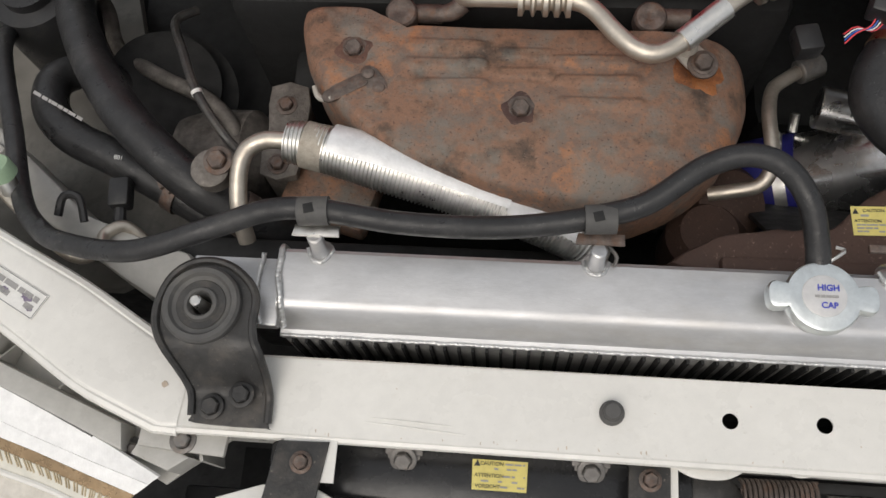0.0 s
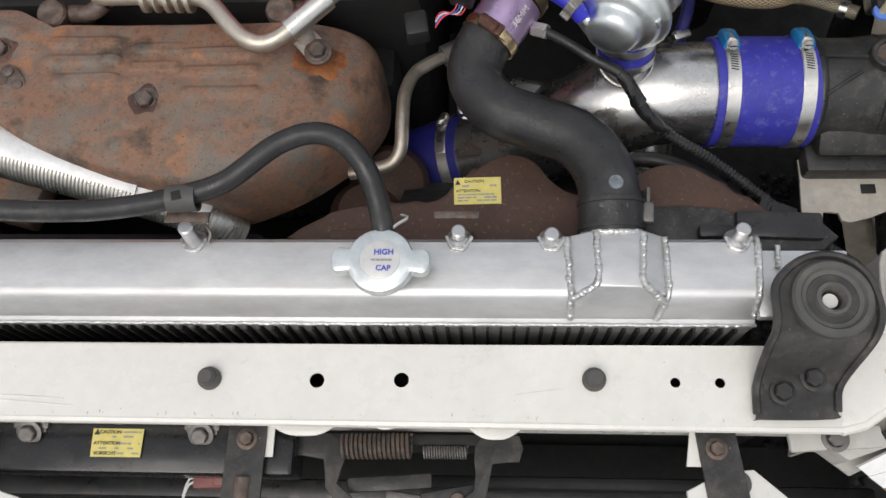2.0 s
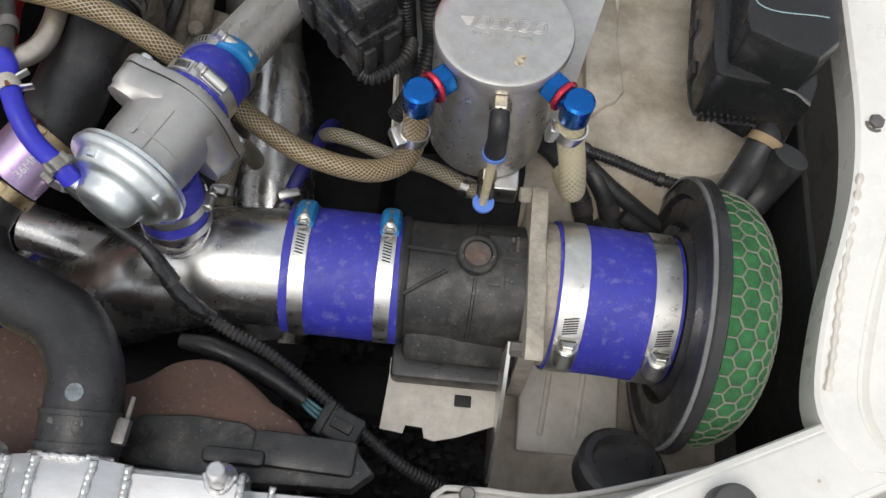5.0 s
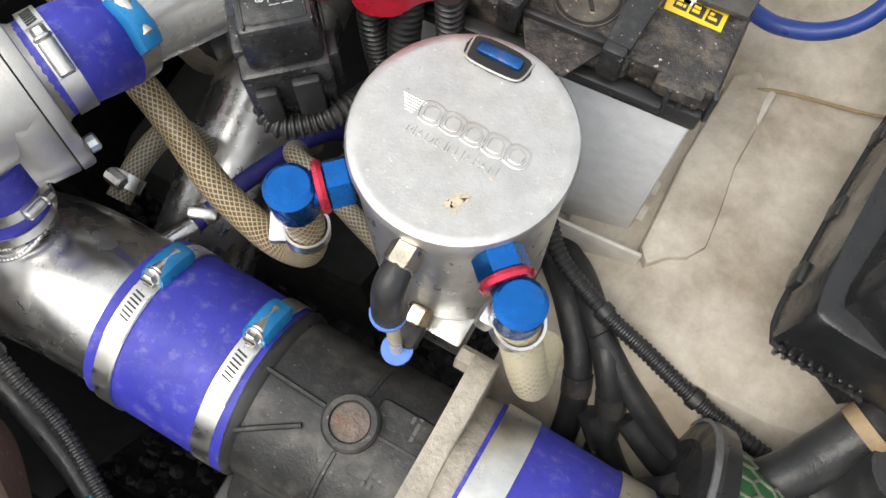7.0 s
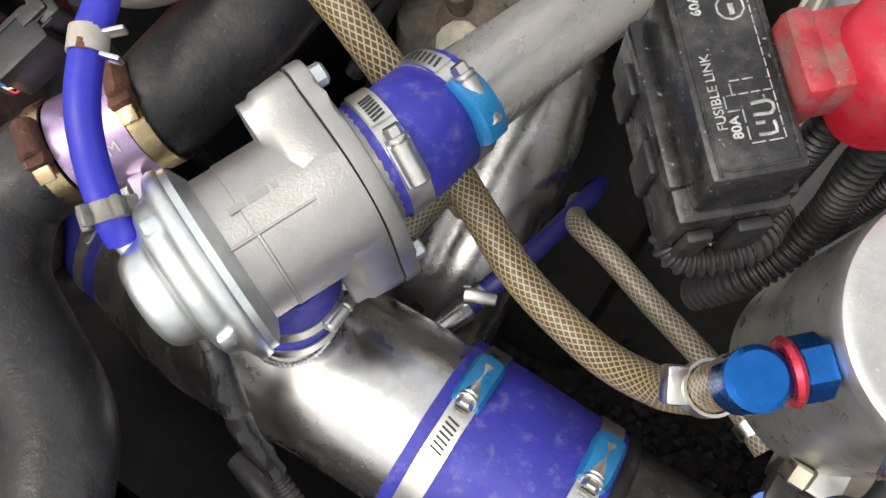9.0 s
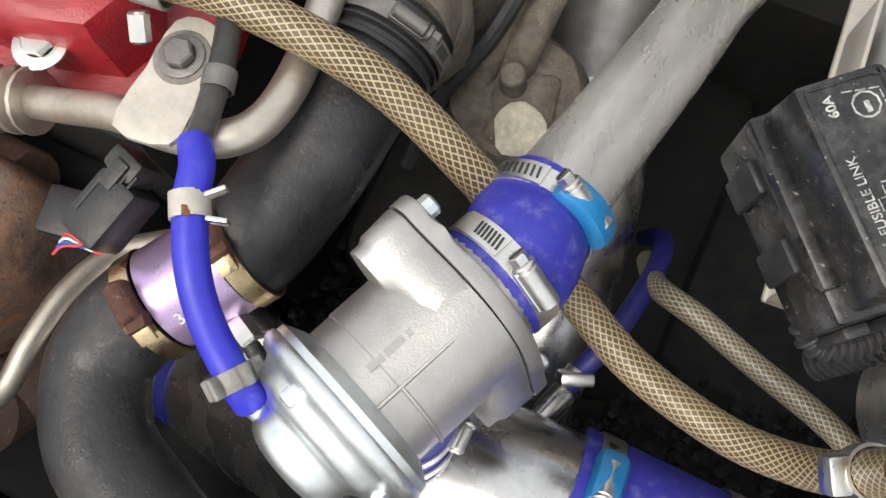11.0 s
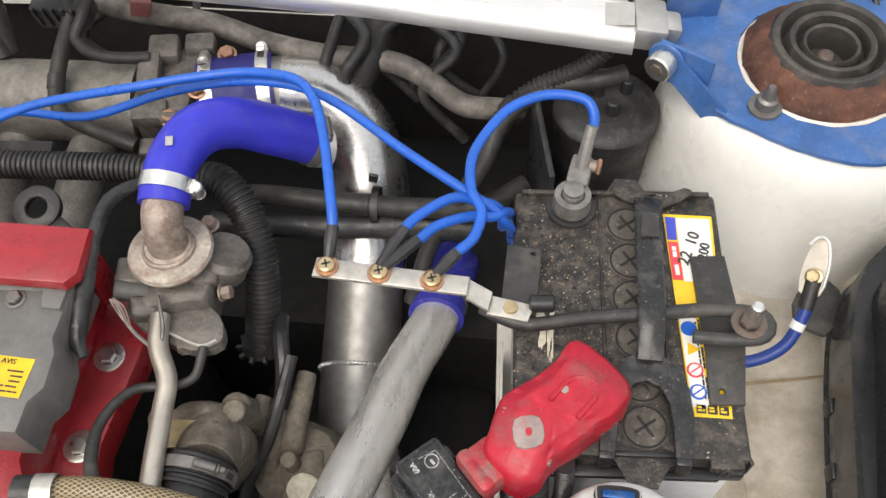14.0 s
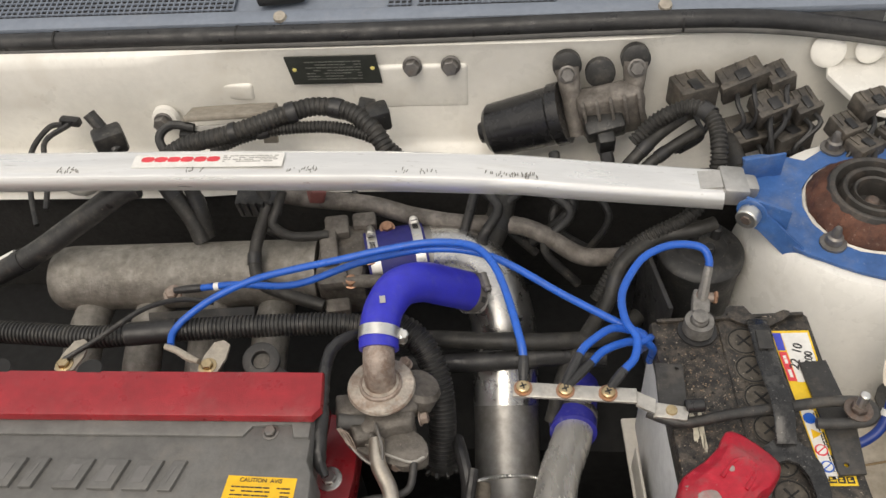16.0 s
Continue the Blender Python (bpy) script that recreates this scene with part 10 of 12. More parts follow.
part("clevis_wall", box(B(), (0.8, 0.985, 0.936), (0.05, 0.004, 0.036), (0, 0, 12), 0.0015), BLUEPAINT, bp)
part("clevis_floor", plate(B(), [(0.776, 0.912), (0.81, 0.9), (0.826, 0.95), (0.81, 0.99), (0.78, 0.99)], 0.919, 0.9225), BLUEPAINT, bp)
part("pivot_bolt", rod(B(), (0.764, 0.893, 0.944), (0.772, 0.905, 0.944), 0.0125, n=20), STEEL, bp, "bright socket-head pivot bolt")
part("pivot_socket", rod(B(), (0.7632, 0.8918, 0.944), (0.7655, 0.895, 0.944), 0.0065, n=6), RUSTBOLT, bp)
part("pivot_washer", rod(B(), (0.772, 0.905, 0.944), (0.7735, 0.9075, 0.944), 0.017, n=24), BLUEPAINT, bp)
for x, y in ((0.893, 1.032), (0.858, 0.879), (1.005, 0.9)):
    bolt(bp, (x, y, SZ + 0.003), (0, 0, 1), 0.0085, DARKBOLT, "nut", 1.6, 0.9)
    part("stud", lathe(B(), (x, y, SZ + 0.003), (0, 0, 1), [(0, 0.0145), (0.003, 0.0145), (0.0035, 0.0095), (0.012, 0.0088), (0.014, 0.0062), (0.024, 0.0042), (0.026, 0.003), (0.026, 0)], 12), DARKBOLT, bp, "tapered dark stud nut")
sm = thing("strut_mount", (SX, SY, SZ - 0.03), "black rubber strut mount in a rusty steel cup", "strut mount")
part("cream_edge", lathe(B(), (SX, SY, SZ - 0.002), (0, 0, 1), [(0, 0.0735), (0.004, 0.0735), (0.006, 0.071), (0.004, 0.0685), (-0.004, 0.068)], 48), CREAM, sm)
part("rusty_cup", rough(lathe(B(), (SX, SY, SZ - 0.012), (0, 0, 1), [(0, 0.069), (0.008, 0.0705), (0.018, 0.0695), (0.027, 0.0645), (0.034, 0.0575), (0.038, 0.052)], 48), 0.0028, 90, 2), TOWERRUST, sm, "flaking rusty cup")
part("rubber_insert", lathe(B(), (SX, SY, SZ + 0.019), (0, 0, 1), [(0.001, 0.0545), (0.006, 0.053), (0.011, 0.0505), (0.012, 0.0485), (0.0105, 0.0445), (0.003, 0.042), (-0.001, 0.040), (0.004, 0.038), (0.010, 0.036), (0.0115, 0.0335), (0.009, 0.031), (-0.004, 0.0295), (-0.006, 0.0275), (0.003, 0.0255), (0.007, 0.0235), (0.0055, 0.021), (-0.006, 0.0195), (-0.018, 0.018), (-0.02, 0)], 56), MOUNTRUBBER, sm)
part("rod_nut", lathe(B(), (SX, SY, SZ + 0.004), (0, 0, 1), [(0, 0), (0, 0.008), (0.007, 0.0078), (0.009, 0.0055), (0.009, 0)], 16), RUSTBOLT, sm, "rusty rod nut")

# ---- strut bar ----
sb = thing("strut_bar", (0.3, 0.93, 0.95), "silver aluminium strut tower bar with scuffs and a sticker", "strut brace")
BARX = [(-0.55, 0.998), (-0.2, 1.0), (0.1, 1.0), (0.35, 0.996), (0.48, 0.988), (0.52, 0.984), (0.56, 0.977), (0.65, 0.963), (0.745, 0.949)]


def bar_y(x):
    return 0.931 + (0.012 * max(0.0, x - 0.45) / 0.3)


bm = B()
prof = [(-0.0215, -0.017), (-0.0235, -0.014), (-0.0235, -0.003), (-0.0195, 0.0035), (-0.016, 0.005), (0.0185, 0.005), (0.0215, 0.0025), (0.0225, -0.002), (0.0225, -0.014), (0.0205, -0.017)]
rows = [[bm.verts.new((x, bar_y(x) + py, z + pz)) for py, pz in prof] for x, z in BARX]
for p, q in zip(rows, rows[1:]):
    for i in range(len(prof)):
        j = (i + 1) % len(prof)
        bm.faces.new((p[i], p[j], q[j], q[i]))
bm.faces.new(rows[0])
bm.faces.new(rows[-1][::-1])
bar = part("bar", bm, BARALU, sb)
part("end_lug", box(B(), (0.757, 0.946, 0.9455), (0.03, 0.043, 0.024), (0, 9, 3), 0.004), CASTALU, sb)
part("lug_tongue", box(B(), (0.776, 0.948, 0.942), (0.02, 0.026, 0.018), (0, 9, 3), 0.005), CASTALU, sb)
for s in (-1, 1):
    part("edge_lip", tube(B(), [(x, bar_y(x) + s * 0.0205, z + (0.003 if s > 0 else -0.0155)) for x, z in BARX], 0.0013, 6, 0.03), STEEL, bar)
part("clear_sticker", plate(B(), [(0.718, 0.929), (0.744, 0.931), (0.744, 0.959), (0.718, 0.957)], 0.9575, 0.9579, Matrix.Translation((0, 0, 0.0))), SCUFFALU, bar)
m = Matrix.Translation((0.165, 0.931, 1.0056))
stk = part("maker_sticker", plate(B(), [(-0.088, -0.008), (0.088, -0.008), (0.088, 0.0135), (-0.088, 0.0135)], 0, 0.0004, m), PAPER, bar, "white sticker with red mark and fine print")
for k in range(6):
    x = -0.078 + 0.0155 * k
    part("red_mark", plate(B(), rounded([(x, 0.0015), (x + 0.0125, 0.0015), (x + 0.0135, 0.0085), (x + 0.001, 0.0085)], 2), 0.0004, 0.0007, m), REDINK, stk)
print_bars(stk, m @ Matrix.Translation((0.05, 0.005, 0.0004)), 0.065, 0.012, 4, GREYINK, 41, fill=0.35)
rnd = random.Random(11)
bm = B()
for x0, x1, n in ((-0.01, 0.03, 16), (0.142, 0.162, 9), (0.256, 0.296, 16), (0.382, 0.395, 5), (0.409, 0.427, 8), (0.475, 0.5, 8), (0.5, 0.54, 20)):
    for k in range(n):  # short worn strokes, most of them upright
        x, y = rnd.uniform(x0, x1), rnd.uniform(0.9155, 0.9225)
        a, b, h = rnd.uniform(0.0005, 0.0011), rnd.uniform(-0.0012, 0.0012), rnd.uniform(0.0015, 0.0055)
        z = 1.0053 - max(0.0, x - 0.1) * 0.016 - max(0.0, x - 0.35) * 0.0455
        plate(bm, [(x, y), (x + a, y + 0.0002), (x + a + b, y + h), (x + b, y + h * 0.9)], z - 0.002, z + 0.0003)
tagged(part("scuff_marks", bm, SCUFFINK, bar), "dark scuff marks", kind="stuff")

# ---- intake manifold and throttle ----
im = thing("intake_manifold", (0.1, 0.91, 0.74), "dull sand-cast intake manifold plenum with throttle body", "intake manifold")
part("plenum", lathe(B(), (-0.085, 0.907, 0.826), (1, 0.035, 0), [(0, 0), (0.001, 0.02), (0.006, 0.034), (0.016, 0.0405), (0.03, 0.042), (0.335, 0.042), (0.342, 0.046), (0.352, 0.046), (0.352, 0)], 40), MANCAST, im)
for x in (-0.03, 0.05, 0.13, 0.21):
    part("runner", tube(B(), [(x, 0.885, 0.80), (x, 0.85, 0.80), (x, 0.81, 0.79), (x, 0.77, 0.77)], 0.023, 16, 0.01), MANCAST, im)
part("throttle_body", box(B(), (0.299, 0.92, 0.83), (0.062, 0.09, 0.075), (0, 0, 2), 0.01), VALVECAST, im, "cast throttle body with linkage")
for c, s in (((0.29, 0.95, 0.872), (0.03, 0.03, 0.022)), ((0.322, 0.965, 0.868), (0.03, 0.022, 0.018)), ((0.295, 0.875, 0.866), (0.035, 0.025, 0.016)), ((0.285, 0.915, 0.876), (0.022, 0.05, 0.014)), ((0.30, 0.85, 0.835), (0.03, 0.02, 0.03))):
    part("lug", box(B(), c, s, (6, 4, 12), 0.004), VALVECAST, im)
for p in ((0.352, 0.955, 0.868), (0.318, 0.868, 0.868), (0.335, 0.905, 0.868)):
    bolt(im, p, (0.1, -0.2, 1), 0.0075, COPPER, washer=1.3)
part("cross_pipe", tube(B(), [(0.31, 0.868, 0.868), (0.34, 0.87, 0.867), (0.36, 0.873, 0.864)], 0.008, 12, 0.005), VALVECAST, im)
bolt(im, (0.105, 0.846, 0.872), (0, -0.3, 1), 0.0075, RUSTPALE)
part("lower_bracket", plate(B(), [(0.07, 0.835), (0.2, 0.845), (0.205, 0.82), (0.08, 0.81)], 0.845, 0.85, bev=0.001), BLACKPAINT, im)
nc = thing("silicone_coupler", (0.37, 0.935, 0.77), "dusty navy blue silicone coupler at the throttle with clamps", "hose coupler")
part("sleeve", tube(B(), [(0.328, 0.924, 0.828), (0.36, 0.932, 0.828), (0.398, 0.942, 0.826)], 0.0455, 36, 0.006), NAVY, nc)
worm_clamp(nc, (0.337, 0.926, 0.828), (1, 0.25, 0), 0.0458, 0.0125, (0, 0.4, 1))
worm_clamp(nc, (0.39, 0.94, 0.8265), (1, 0.25, -0.03), 0.0458, 0.0125, (0, 0.8, 0.7))
bp2 = thing("intercooler_pipe", (0.5, 0.7, 0.5), "wide dull aluminium intercooler pipe with a weld seam", "pipe")
part("pipe", tube(B(), [(0.37, 0.934, 0.827), (0.4, 0.942, 0.826), (0.44, 0.948, 0.818), (0.474, 0.932, 0.796), (0.494, 0.897, 0.762), (0.498, 0.85, 0.722), (0.5, 0.785, 0.686), (0.5035, 0.71, 0.66), (0.51, 0.655, 0.653), (0.522, 0.61, 0.655), (0.53, 0.58, 0.655)], 0.0405, 40, 0.008), BIGPIPE, bp2)
part("polished_elbow", tube(B(), [(0.402, 0.9425, 0.826), (0.44, 0.948, 0.818), (0.474, 0.932, 0.796), (0.494, 0.897, 0.762), (0.498, 0.85, 0.722), (0.4995, 0.805, 0.6955)], 0.0412, 40, 0.006), POLISHED, bp2, "polished bend")
wc, wd = Vector((0.5032, 0.716, 0.6618)), Vector((0.07, -1, -0.26)).normalized()
mw = aim(wd)
part("weld_seam", tube(B(), [wc + mw @ Vector((0.0412 * math.cos(a), 0.0412 * math.sin(a), 0)) for a in [2 * math.pi * k / 28 for k in range(29)]], 0.0023, 8, 0.0012, (0.0032, 0.0005), cap=False), WELD, bp2)
part("hose_boss", rod(B(), (0.452, 0.86, 0.85), (0.47, 0.868, 0.84), 0.02), DULLPIPE, bp2)
worm_clamp(bp2, (0.4615, 0.8495, 0.8725), (0.8, 0.4, -0.7), 0.0228, 0.011, (0.6, 0, 1), None, DARKBOLT)
part("polished_end", tube(B(), [(0.516, 0.632, 0.6545), (0.524, 0.605, 0.656), (0.535, 0.562, 0.655), (0.545, 0.49, 0.637), (0.549, 0.42, 0.602), (0.549, 0.36, 0.56)], 0.0415, 36, 0.008), POLISHED, bp2, "polished lower end")
tie = thing("cable_tie", (0.515, 0.85, 0.8), "black cable tie standing up round a hose", "cable tie")
part("loop", ring_band(B(), (0.516, 0.836, 0.792), (1, 0.05, 0), 0.019, 0.007, 0.0014, 20), BLACKPL, tie)
part("tail", box(B(), (0.514, 0.848, 0.822), (0.009, 0.003, 0.034), (25, 12, 0), 0.001), BLACKPL, tie)

# ---- pipes and hoses at the back ----
def hose(name, pts, r, material, label, ripple=None, cat="hose", group="rear hoses"):
    t = thing(name, pts[0], label, cat, group)
    part("hose" if cat == "hose" else "pipe", tube(B(), pts, r, 16, 0.0014 if ripple else 0.006, ripple), material, t)
    if r > 0.0072:
        path = spline(pts, 0.004)
        f = 0.25 + 0.5 * ((pts[0][0] * 37.0 + pts[-1][1] * 53.0) % 1.0)
        for k, w in ((int(f * (len(path) - 1)), 0.014),):
            part("tape_band", ring_band(B(), path[k][0], path[k + 1][0] - path[k][0], r + (ripple[1] if ripple else 0) - 0.0002, w, 0.0011, 18), RUBBER if material is not RUBBER else BLACKPAINT, t, "black tape band")
    return t


hose("cross_hose", [(0.36, 0.83, 0.80), (0.409, 0.832, 0.803), (0.48, 0.832, 0.80), (0.555, 0.832, 0.80), (0.622, 0.84, 0.80), (0.66, 0.87, 0.80)], 0.0105, LOOMDUST, "dusty black hose crossing behind the pipes")
hose("cross_hose", [(0.35, 0.815, 0.775), (0.408, 0.812, 0.78), (0.5, 0.818, 0.78), (0.559, 0.825, 0.78), (0.62, 0.828, 0.775)], 0.0125, RUBBER, "thick black hose with faint red print crossing behind the pipes")
hose("heater_pipe", [(0.2, 1.0, 0.89), (0.245, 0.995, 0.882), (0.324, 0.993, 0.872), (0.387, 0.982, 0.86), (0.447, 0.979, 0.85), (0.506, 0.984, 0.842), (0.545, 0.97, 0.84), (0.59, 0.936, 0.838), (0.625, 0.939, 0.83), (0.65, 0.95, 0.82)], 0.0115, DIRTYCAST, "dull metal heater pipe along the bulkhead", None, "pipe")
hose("heater_hose", [(0.505, 1.06, 0.88), (0.497, 1.022, 0.862), (0.489, 0.985, 0.842), (0.47, 0.96, 0.815), (0.45, 0.94, 0.78)], 0.0175, LOOMDUST, "thick dusty heater hose dropping behind the pipe")
hose("vapour_hose", [(0.745, 0.935, 0.895), (0.718, 0.925, 0.893), (0.675, 0.922, 0.882), (0.636, 0.892, 0.87), (0.62, 0.858, 0.842), (0.594, 0.836, 0.802), (0.571, 0.811, 0.765), (0.555, 0.77, 0.72)], 0.0085, LOOMDUST, "dusty black vapour hose from the canister")
hose("vapour_hose", [(0.735, 0.96, 0.93), (0.728, 0.945, 0.92), (0.706, 0.933, 0.902), (0.664, 0.922, 0.882), (0.638, 0.908, 0.862), (0.61, 0.88, 0.82)], 0.0085, LOOMDUST, "dusty corrugated hose above the canister", (0.005, 0.0008))
hose("vapour_hose", [(0.64, 0.895, 0.868), (0.625, 0.87, 0.85), (0.606, 0.852, 0.82), (0.585, 0.83, 0.785)], 0.0065, BLACKPL, "thin black corrugated hose beside the canister", (0.004, 0.0006))
hose("breather_hose", [(0.205, 0.96, 0.935), (0.213, 0.944, 0.922), (0.197, 0.912, 0.886), (0.198, 0.885, 0.872), (0.21, 0.866, 0.866), (0.24, 0.855, 0.86), (0.285, 0.846, 0.85)], 0.0078, LOOMDUST, "dusty brownish breather hose over the plenum")
hose("breather_hose", [(0.232, 0.955, 0.935), (0.226, 0.936, 0.922), (0.221, 0.923, 0.909), (0.242, 0.919, 0.893), (0.283, 0.93, 0.883)], 0.006, LOOMDUST, "thin breather hose to the throttle body")
hose("breather_hose", [(0.02, 1.0, 0.95), (0.06, 0.99, 0.93), (0.1, 0.96, 0.89), (0.115, 0.94, 0.86)], 0.011, LOOMDUST, "dusty hose dropping behind the plenum")
hose("breather_hose", [(0.09, 1.02, 0.93), (0.1, 0.99, 0.92), (0.115, 0.965, 0.895), (0.12, 0.95, 0.86)], 0.0095, LOOMDUST, "dusty hose dropping behind the plenum")
t = hose("brake_servo_hose", [(0.06, 0.945, 0.955), (0.038, 0.939, 0.95), (-0.025, 0.921, 0.915), (-0.083, 0.9, 0.885), (-0.145, 0.885, 0.858), (-0.2, 0.86, 0.84)], 0.0145, DUSTYPL, "thick black servo hose with a blue joint")
part("blue_joint", tube(B(), [(-0.085, 0.898, 0.8845), (-0.105, 0.892, 0.876), (-0.125, 0.888, 0.868)], 0.0085, 14, 0.005), SILICONE2, t)
part("white_connector", tube(B(), [(-0.115, 0.905, 0.878), (-0.14, 0.895, 0.87), (-0.165, 0.885, 0.86)], 0.006, 10, 0.005), PAPER, t)
pb = thing("brake_servo", (-0.03, 1.03, 0.85), "white painted rounded brake servo end behind the bar", "brake servo")
part("drum", lathe(B(), (-0.092, 1.078, 0.858), (0.1, -1, 0.5), [(0, 0.031), (0.02, 0.031), (0.03, 0.027), (0.036, 0.018), (0.038, 0)], 32), FWPAINT, pb)
part("rim", ring_band(B(), (-0.0905, 1.064, 0.865), (0.1, -1, 0.5), 0.031, 0.006, 0.0015, 32), FWPAINT, pb)
cb = thing("relay_block", (0.2, 0.955, 0.9), "ribbed black plastic block under the strut bar", "connector")
part("block", box(B(), (0.2, 0.956, 0.918), (0.052, 0.03, 0.03), (10, 0, 0), 0.003), DUSTYPL, cb)
for k in range(5):
    part("rib", box(B(), (0.18 + 0.01 * k, 0.9395, 0.92), (0.003, 0.004, 0.026), (10, 0, 0), 0.0008), DUSTYPL, cb)
bw = thing("brown_plug", (0.265, 0.985, 0.88), "small brown plug on a dusty wire", "connector")
part("plug", box(B(), (0.262, 0.988, 0.902), (0.02, 0.028, 0.02), (0, 20, 20), 0.003), REDDISH, bw)
rnd = random.Random(3)
for k in range(9):
    x = rnd.uniform(0.2, 0.62)
    y0, z0 = rnd.uniform(1.0, 1.06), rnd.uniform(0.86, 0.9)
    hose("rear_wire", [(x, y0, z0), (x + rnd.uniform(-0.03, 0.03), y0 - 0.03, z0 - 0.01), (x + rnd.uniform(-0.05, 0.05), y0 - 0.06, z0 - 0.04), (x + rnd.uniform(-0.06, 0.06), y0 - 0.07, z0 - 0.1)], rnd.uniform(0.004, 0.008), DUSTYPL, "dusty black wire bundle behind the engine", None, "hose", "rear wires")
vcn = thing("vapour_canister", (0.73, 0.92, 0.7), "black plastic vapour canister standing behind the battery", "canister")
part("drum", lathe(B(), (0.731, 0.917, 0.70), (0, 0, 1), [(0, 0), (0, 0.046), (0.155, 0.047), (0.158, 0.05), (0.166, 0.05), (0.17, 0.047), (0.173, 0.04), (0.174, 0.03), (0.177, 0.028), (0.177, 0)], 44), DUSTYPL, vcn)
for x, y in ((0.722, 0.925), (0.748, 0.93), (0.735, 0.902)):
    part("port", rod(B(), (x, y, 0.87), (x, y, 0.893), 0.006), BLACKPL, vcn)
part("holder", box(B(), (0.674, 0.87, 0.80), (0.006, 0.1, 0.16), (0, 0, 12), 0.002), BLACKPL, vcn)

# ---- right inner wing, wing rail, relay box ----
iw = thing("inner_wing", (0.92, 0.6, 0.5), "dirty cream inner wing panel with a seam and stains", "car panel", kind="structure")


def wing_z(x, y):
    z = 0.735 - 0.10 * max(0.0, 0.86 - x) / 0.06 * 0.25
    if y < 0.5:
        z -= min(0.17, (0.5 - y) * 1.2)
    if y > 0.72:
        z += (y - 0.72) * 0.22
    z += 0.9 * max(0.0, x - 0.95)
    return z


bm = B()
xs = [0.79, 0.81, 0.83, 0.85, 0.87, 0.89, 0.91, 0.93, 0.95, 0.965, 0.98, 0.995]
ys = [0.2 + 0.025 * k for k in range(31)]
grid = [[bm.verts.new((x, y, wing_z(x, y))) for y in ys] for x in xs]
for i in range(len(xs) - 1):
    for j in range(len(ys) - 1):
        bm.faces.new((grid[i][j], grid[i + 1][j], grid[i + 1][j + 1], grid[i][j + 1]))
thick(bm, 0.0025)
part("wing_panel", bm, WINGPAINT, iw)
part("seam", tube(B(), [(0.838, 0.69, 0.735), (0.87, 0.702, 0.742), (0.92, 0.712, 0.744), (0.96, 0.718, 0.752)], 0.0013, 8, 0.01), SEAMBROWN, iw, "brown stained seam")
part("seam", tube(B(), [(0.85, 0.565, 0.726), (0.872, 0.585, 0.733), (0.866, 0.64, 0.735), (0.868, 0.7, 0.74)], 0.003, 8, 0.01), CREAM, iw)
for k, (x, y, r) in enumerate(((0.9, 0.52, 0.016), (0.93, 0.66, 0.012), (0.885, 0.73, 0.014), (0.86, 0.48, 0.012))):
    bm = B()
    ring = [bm.verts.new((x + r * (0.7 + 0.3 * math.sin(2.3 * j + k)) * math.cos(j * math.pi / 10), y + 0.6 * r * (0.7 + 0.3 * math.sin(1.7 * j + k)) * math.sin(j * math.pi / 10), 0)) for j in range(20)]
    for v in ring:
        v.co.z = wing_z(v.co.x, v.co.y) + 0.0006
    bm.faces.new(ring)
    thick(bm, 0.0004)
    part("stain", bm, CREAM if k % 2 else DIRTYDIMCREAM, iw)
part("step_panel", plate(B(), rounded([(0.838, 0.56), (0.856, 0.562), (0.874, 0.58), (0.868, 0.64), (0.868, 0.7), (0.84, 0.7)], 2), 0.725, 0.741, bev=0.003), WINGPAINT, iw)
part("outer_wall", box(B(), (1.0, 0.78, 0.77), (0.003, 0.4, 0.17), None, 0), CREAM, iw)
# added black sheet for the shade between inner wing and rail
part("rail_gap_shade", box(B(), (1.02, 0.4, 0.69), (0.006, 0.44, 0.18), None, 0.002), GASKETSHADE, iw, "black sheet standing in for the shaded gap beside the rail")
RAIL = [(1.03, 0.235, 0.798), (1.008, 0.262, 0.799), (1.001, 0.293, 0.802), (1.002, 0.35, 0.829), (1.016, 0.452, 0.868), (1.02, 0.6, 0.872), (1.012, 0.9, 0.885), (1.005, 1.2, 0.9)]


def strip(bm, edge, offsets):
    """A folded sheet along an edge line; offsets (dx, dz) across it."""
    rows = [[bm.verts.new((x + dx, y, z + dz)) for dx, dz in offsets] for x, y, z in edge]
    for p, q in zip(rows, rows[1:]):
        for i in range(len(offsets) - 1):
            bm.faces.new((p[i], q[i], q[i + 1], p[i + 1]))
    return bm


bm = strip(B(), [q[0] for q in spline(RAIL, 0.012)], [(0.003, -0.035), (0.0, -0.003), (0.003, 0), (0.03, 0.001), (0.033, -0.003), (0.036, -0.003), (0.039, 0.002), (0.07, 0.004)])
thick(bm, 0.0022)
part("wing_rail", bm, WHITE, iw)
for k in (4, 5):
    bolt(iw, Vector(RAIL[k]) + Vector((0.016, 0.03, 0.002)), (0, 0, 1), 0.006, DARKBOLT, "rail_bolt")
part("sealer", tube(B(), [(1.009, 0.29, 0.803), (1.0105, 0.32, 0.816), (1.011, 0.36, 0.834), (1.015, 0.4, 0.85), (1.019, 0.44, 0.865)], 0.0026, 8, 0.006, (0.012, 0.0006)), CREAM, iw)
part("outer_wing", plate(B(), [(1.1, 0.2), (1.25, 0.24), (1.27, 1.3), (1.09, 1.3)], 0.79, 0.8), WHITE, iw)
part("floor_step", box(B(), (0.86, 0.33, 0.572), (0.1, 0.12, 0.012), (6, 0, 0), 0.004), CREAM, iw)
for x in (0.838, 0.872):
    part("floor_rib", box(B(), (x, 0.335, 0.577), (0.006, 0.1, 0.008), (6, 0, -6), 0.003), CREAM, iw)
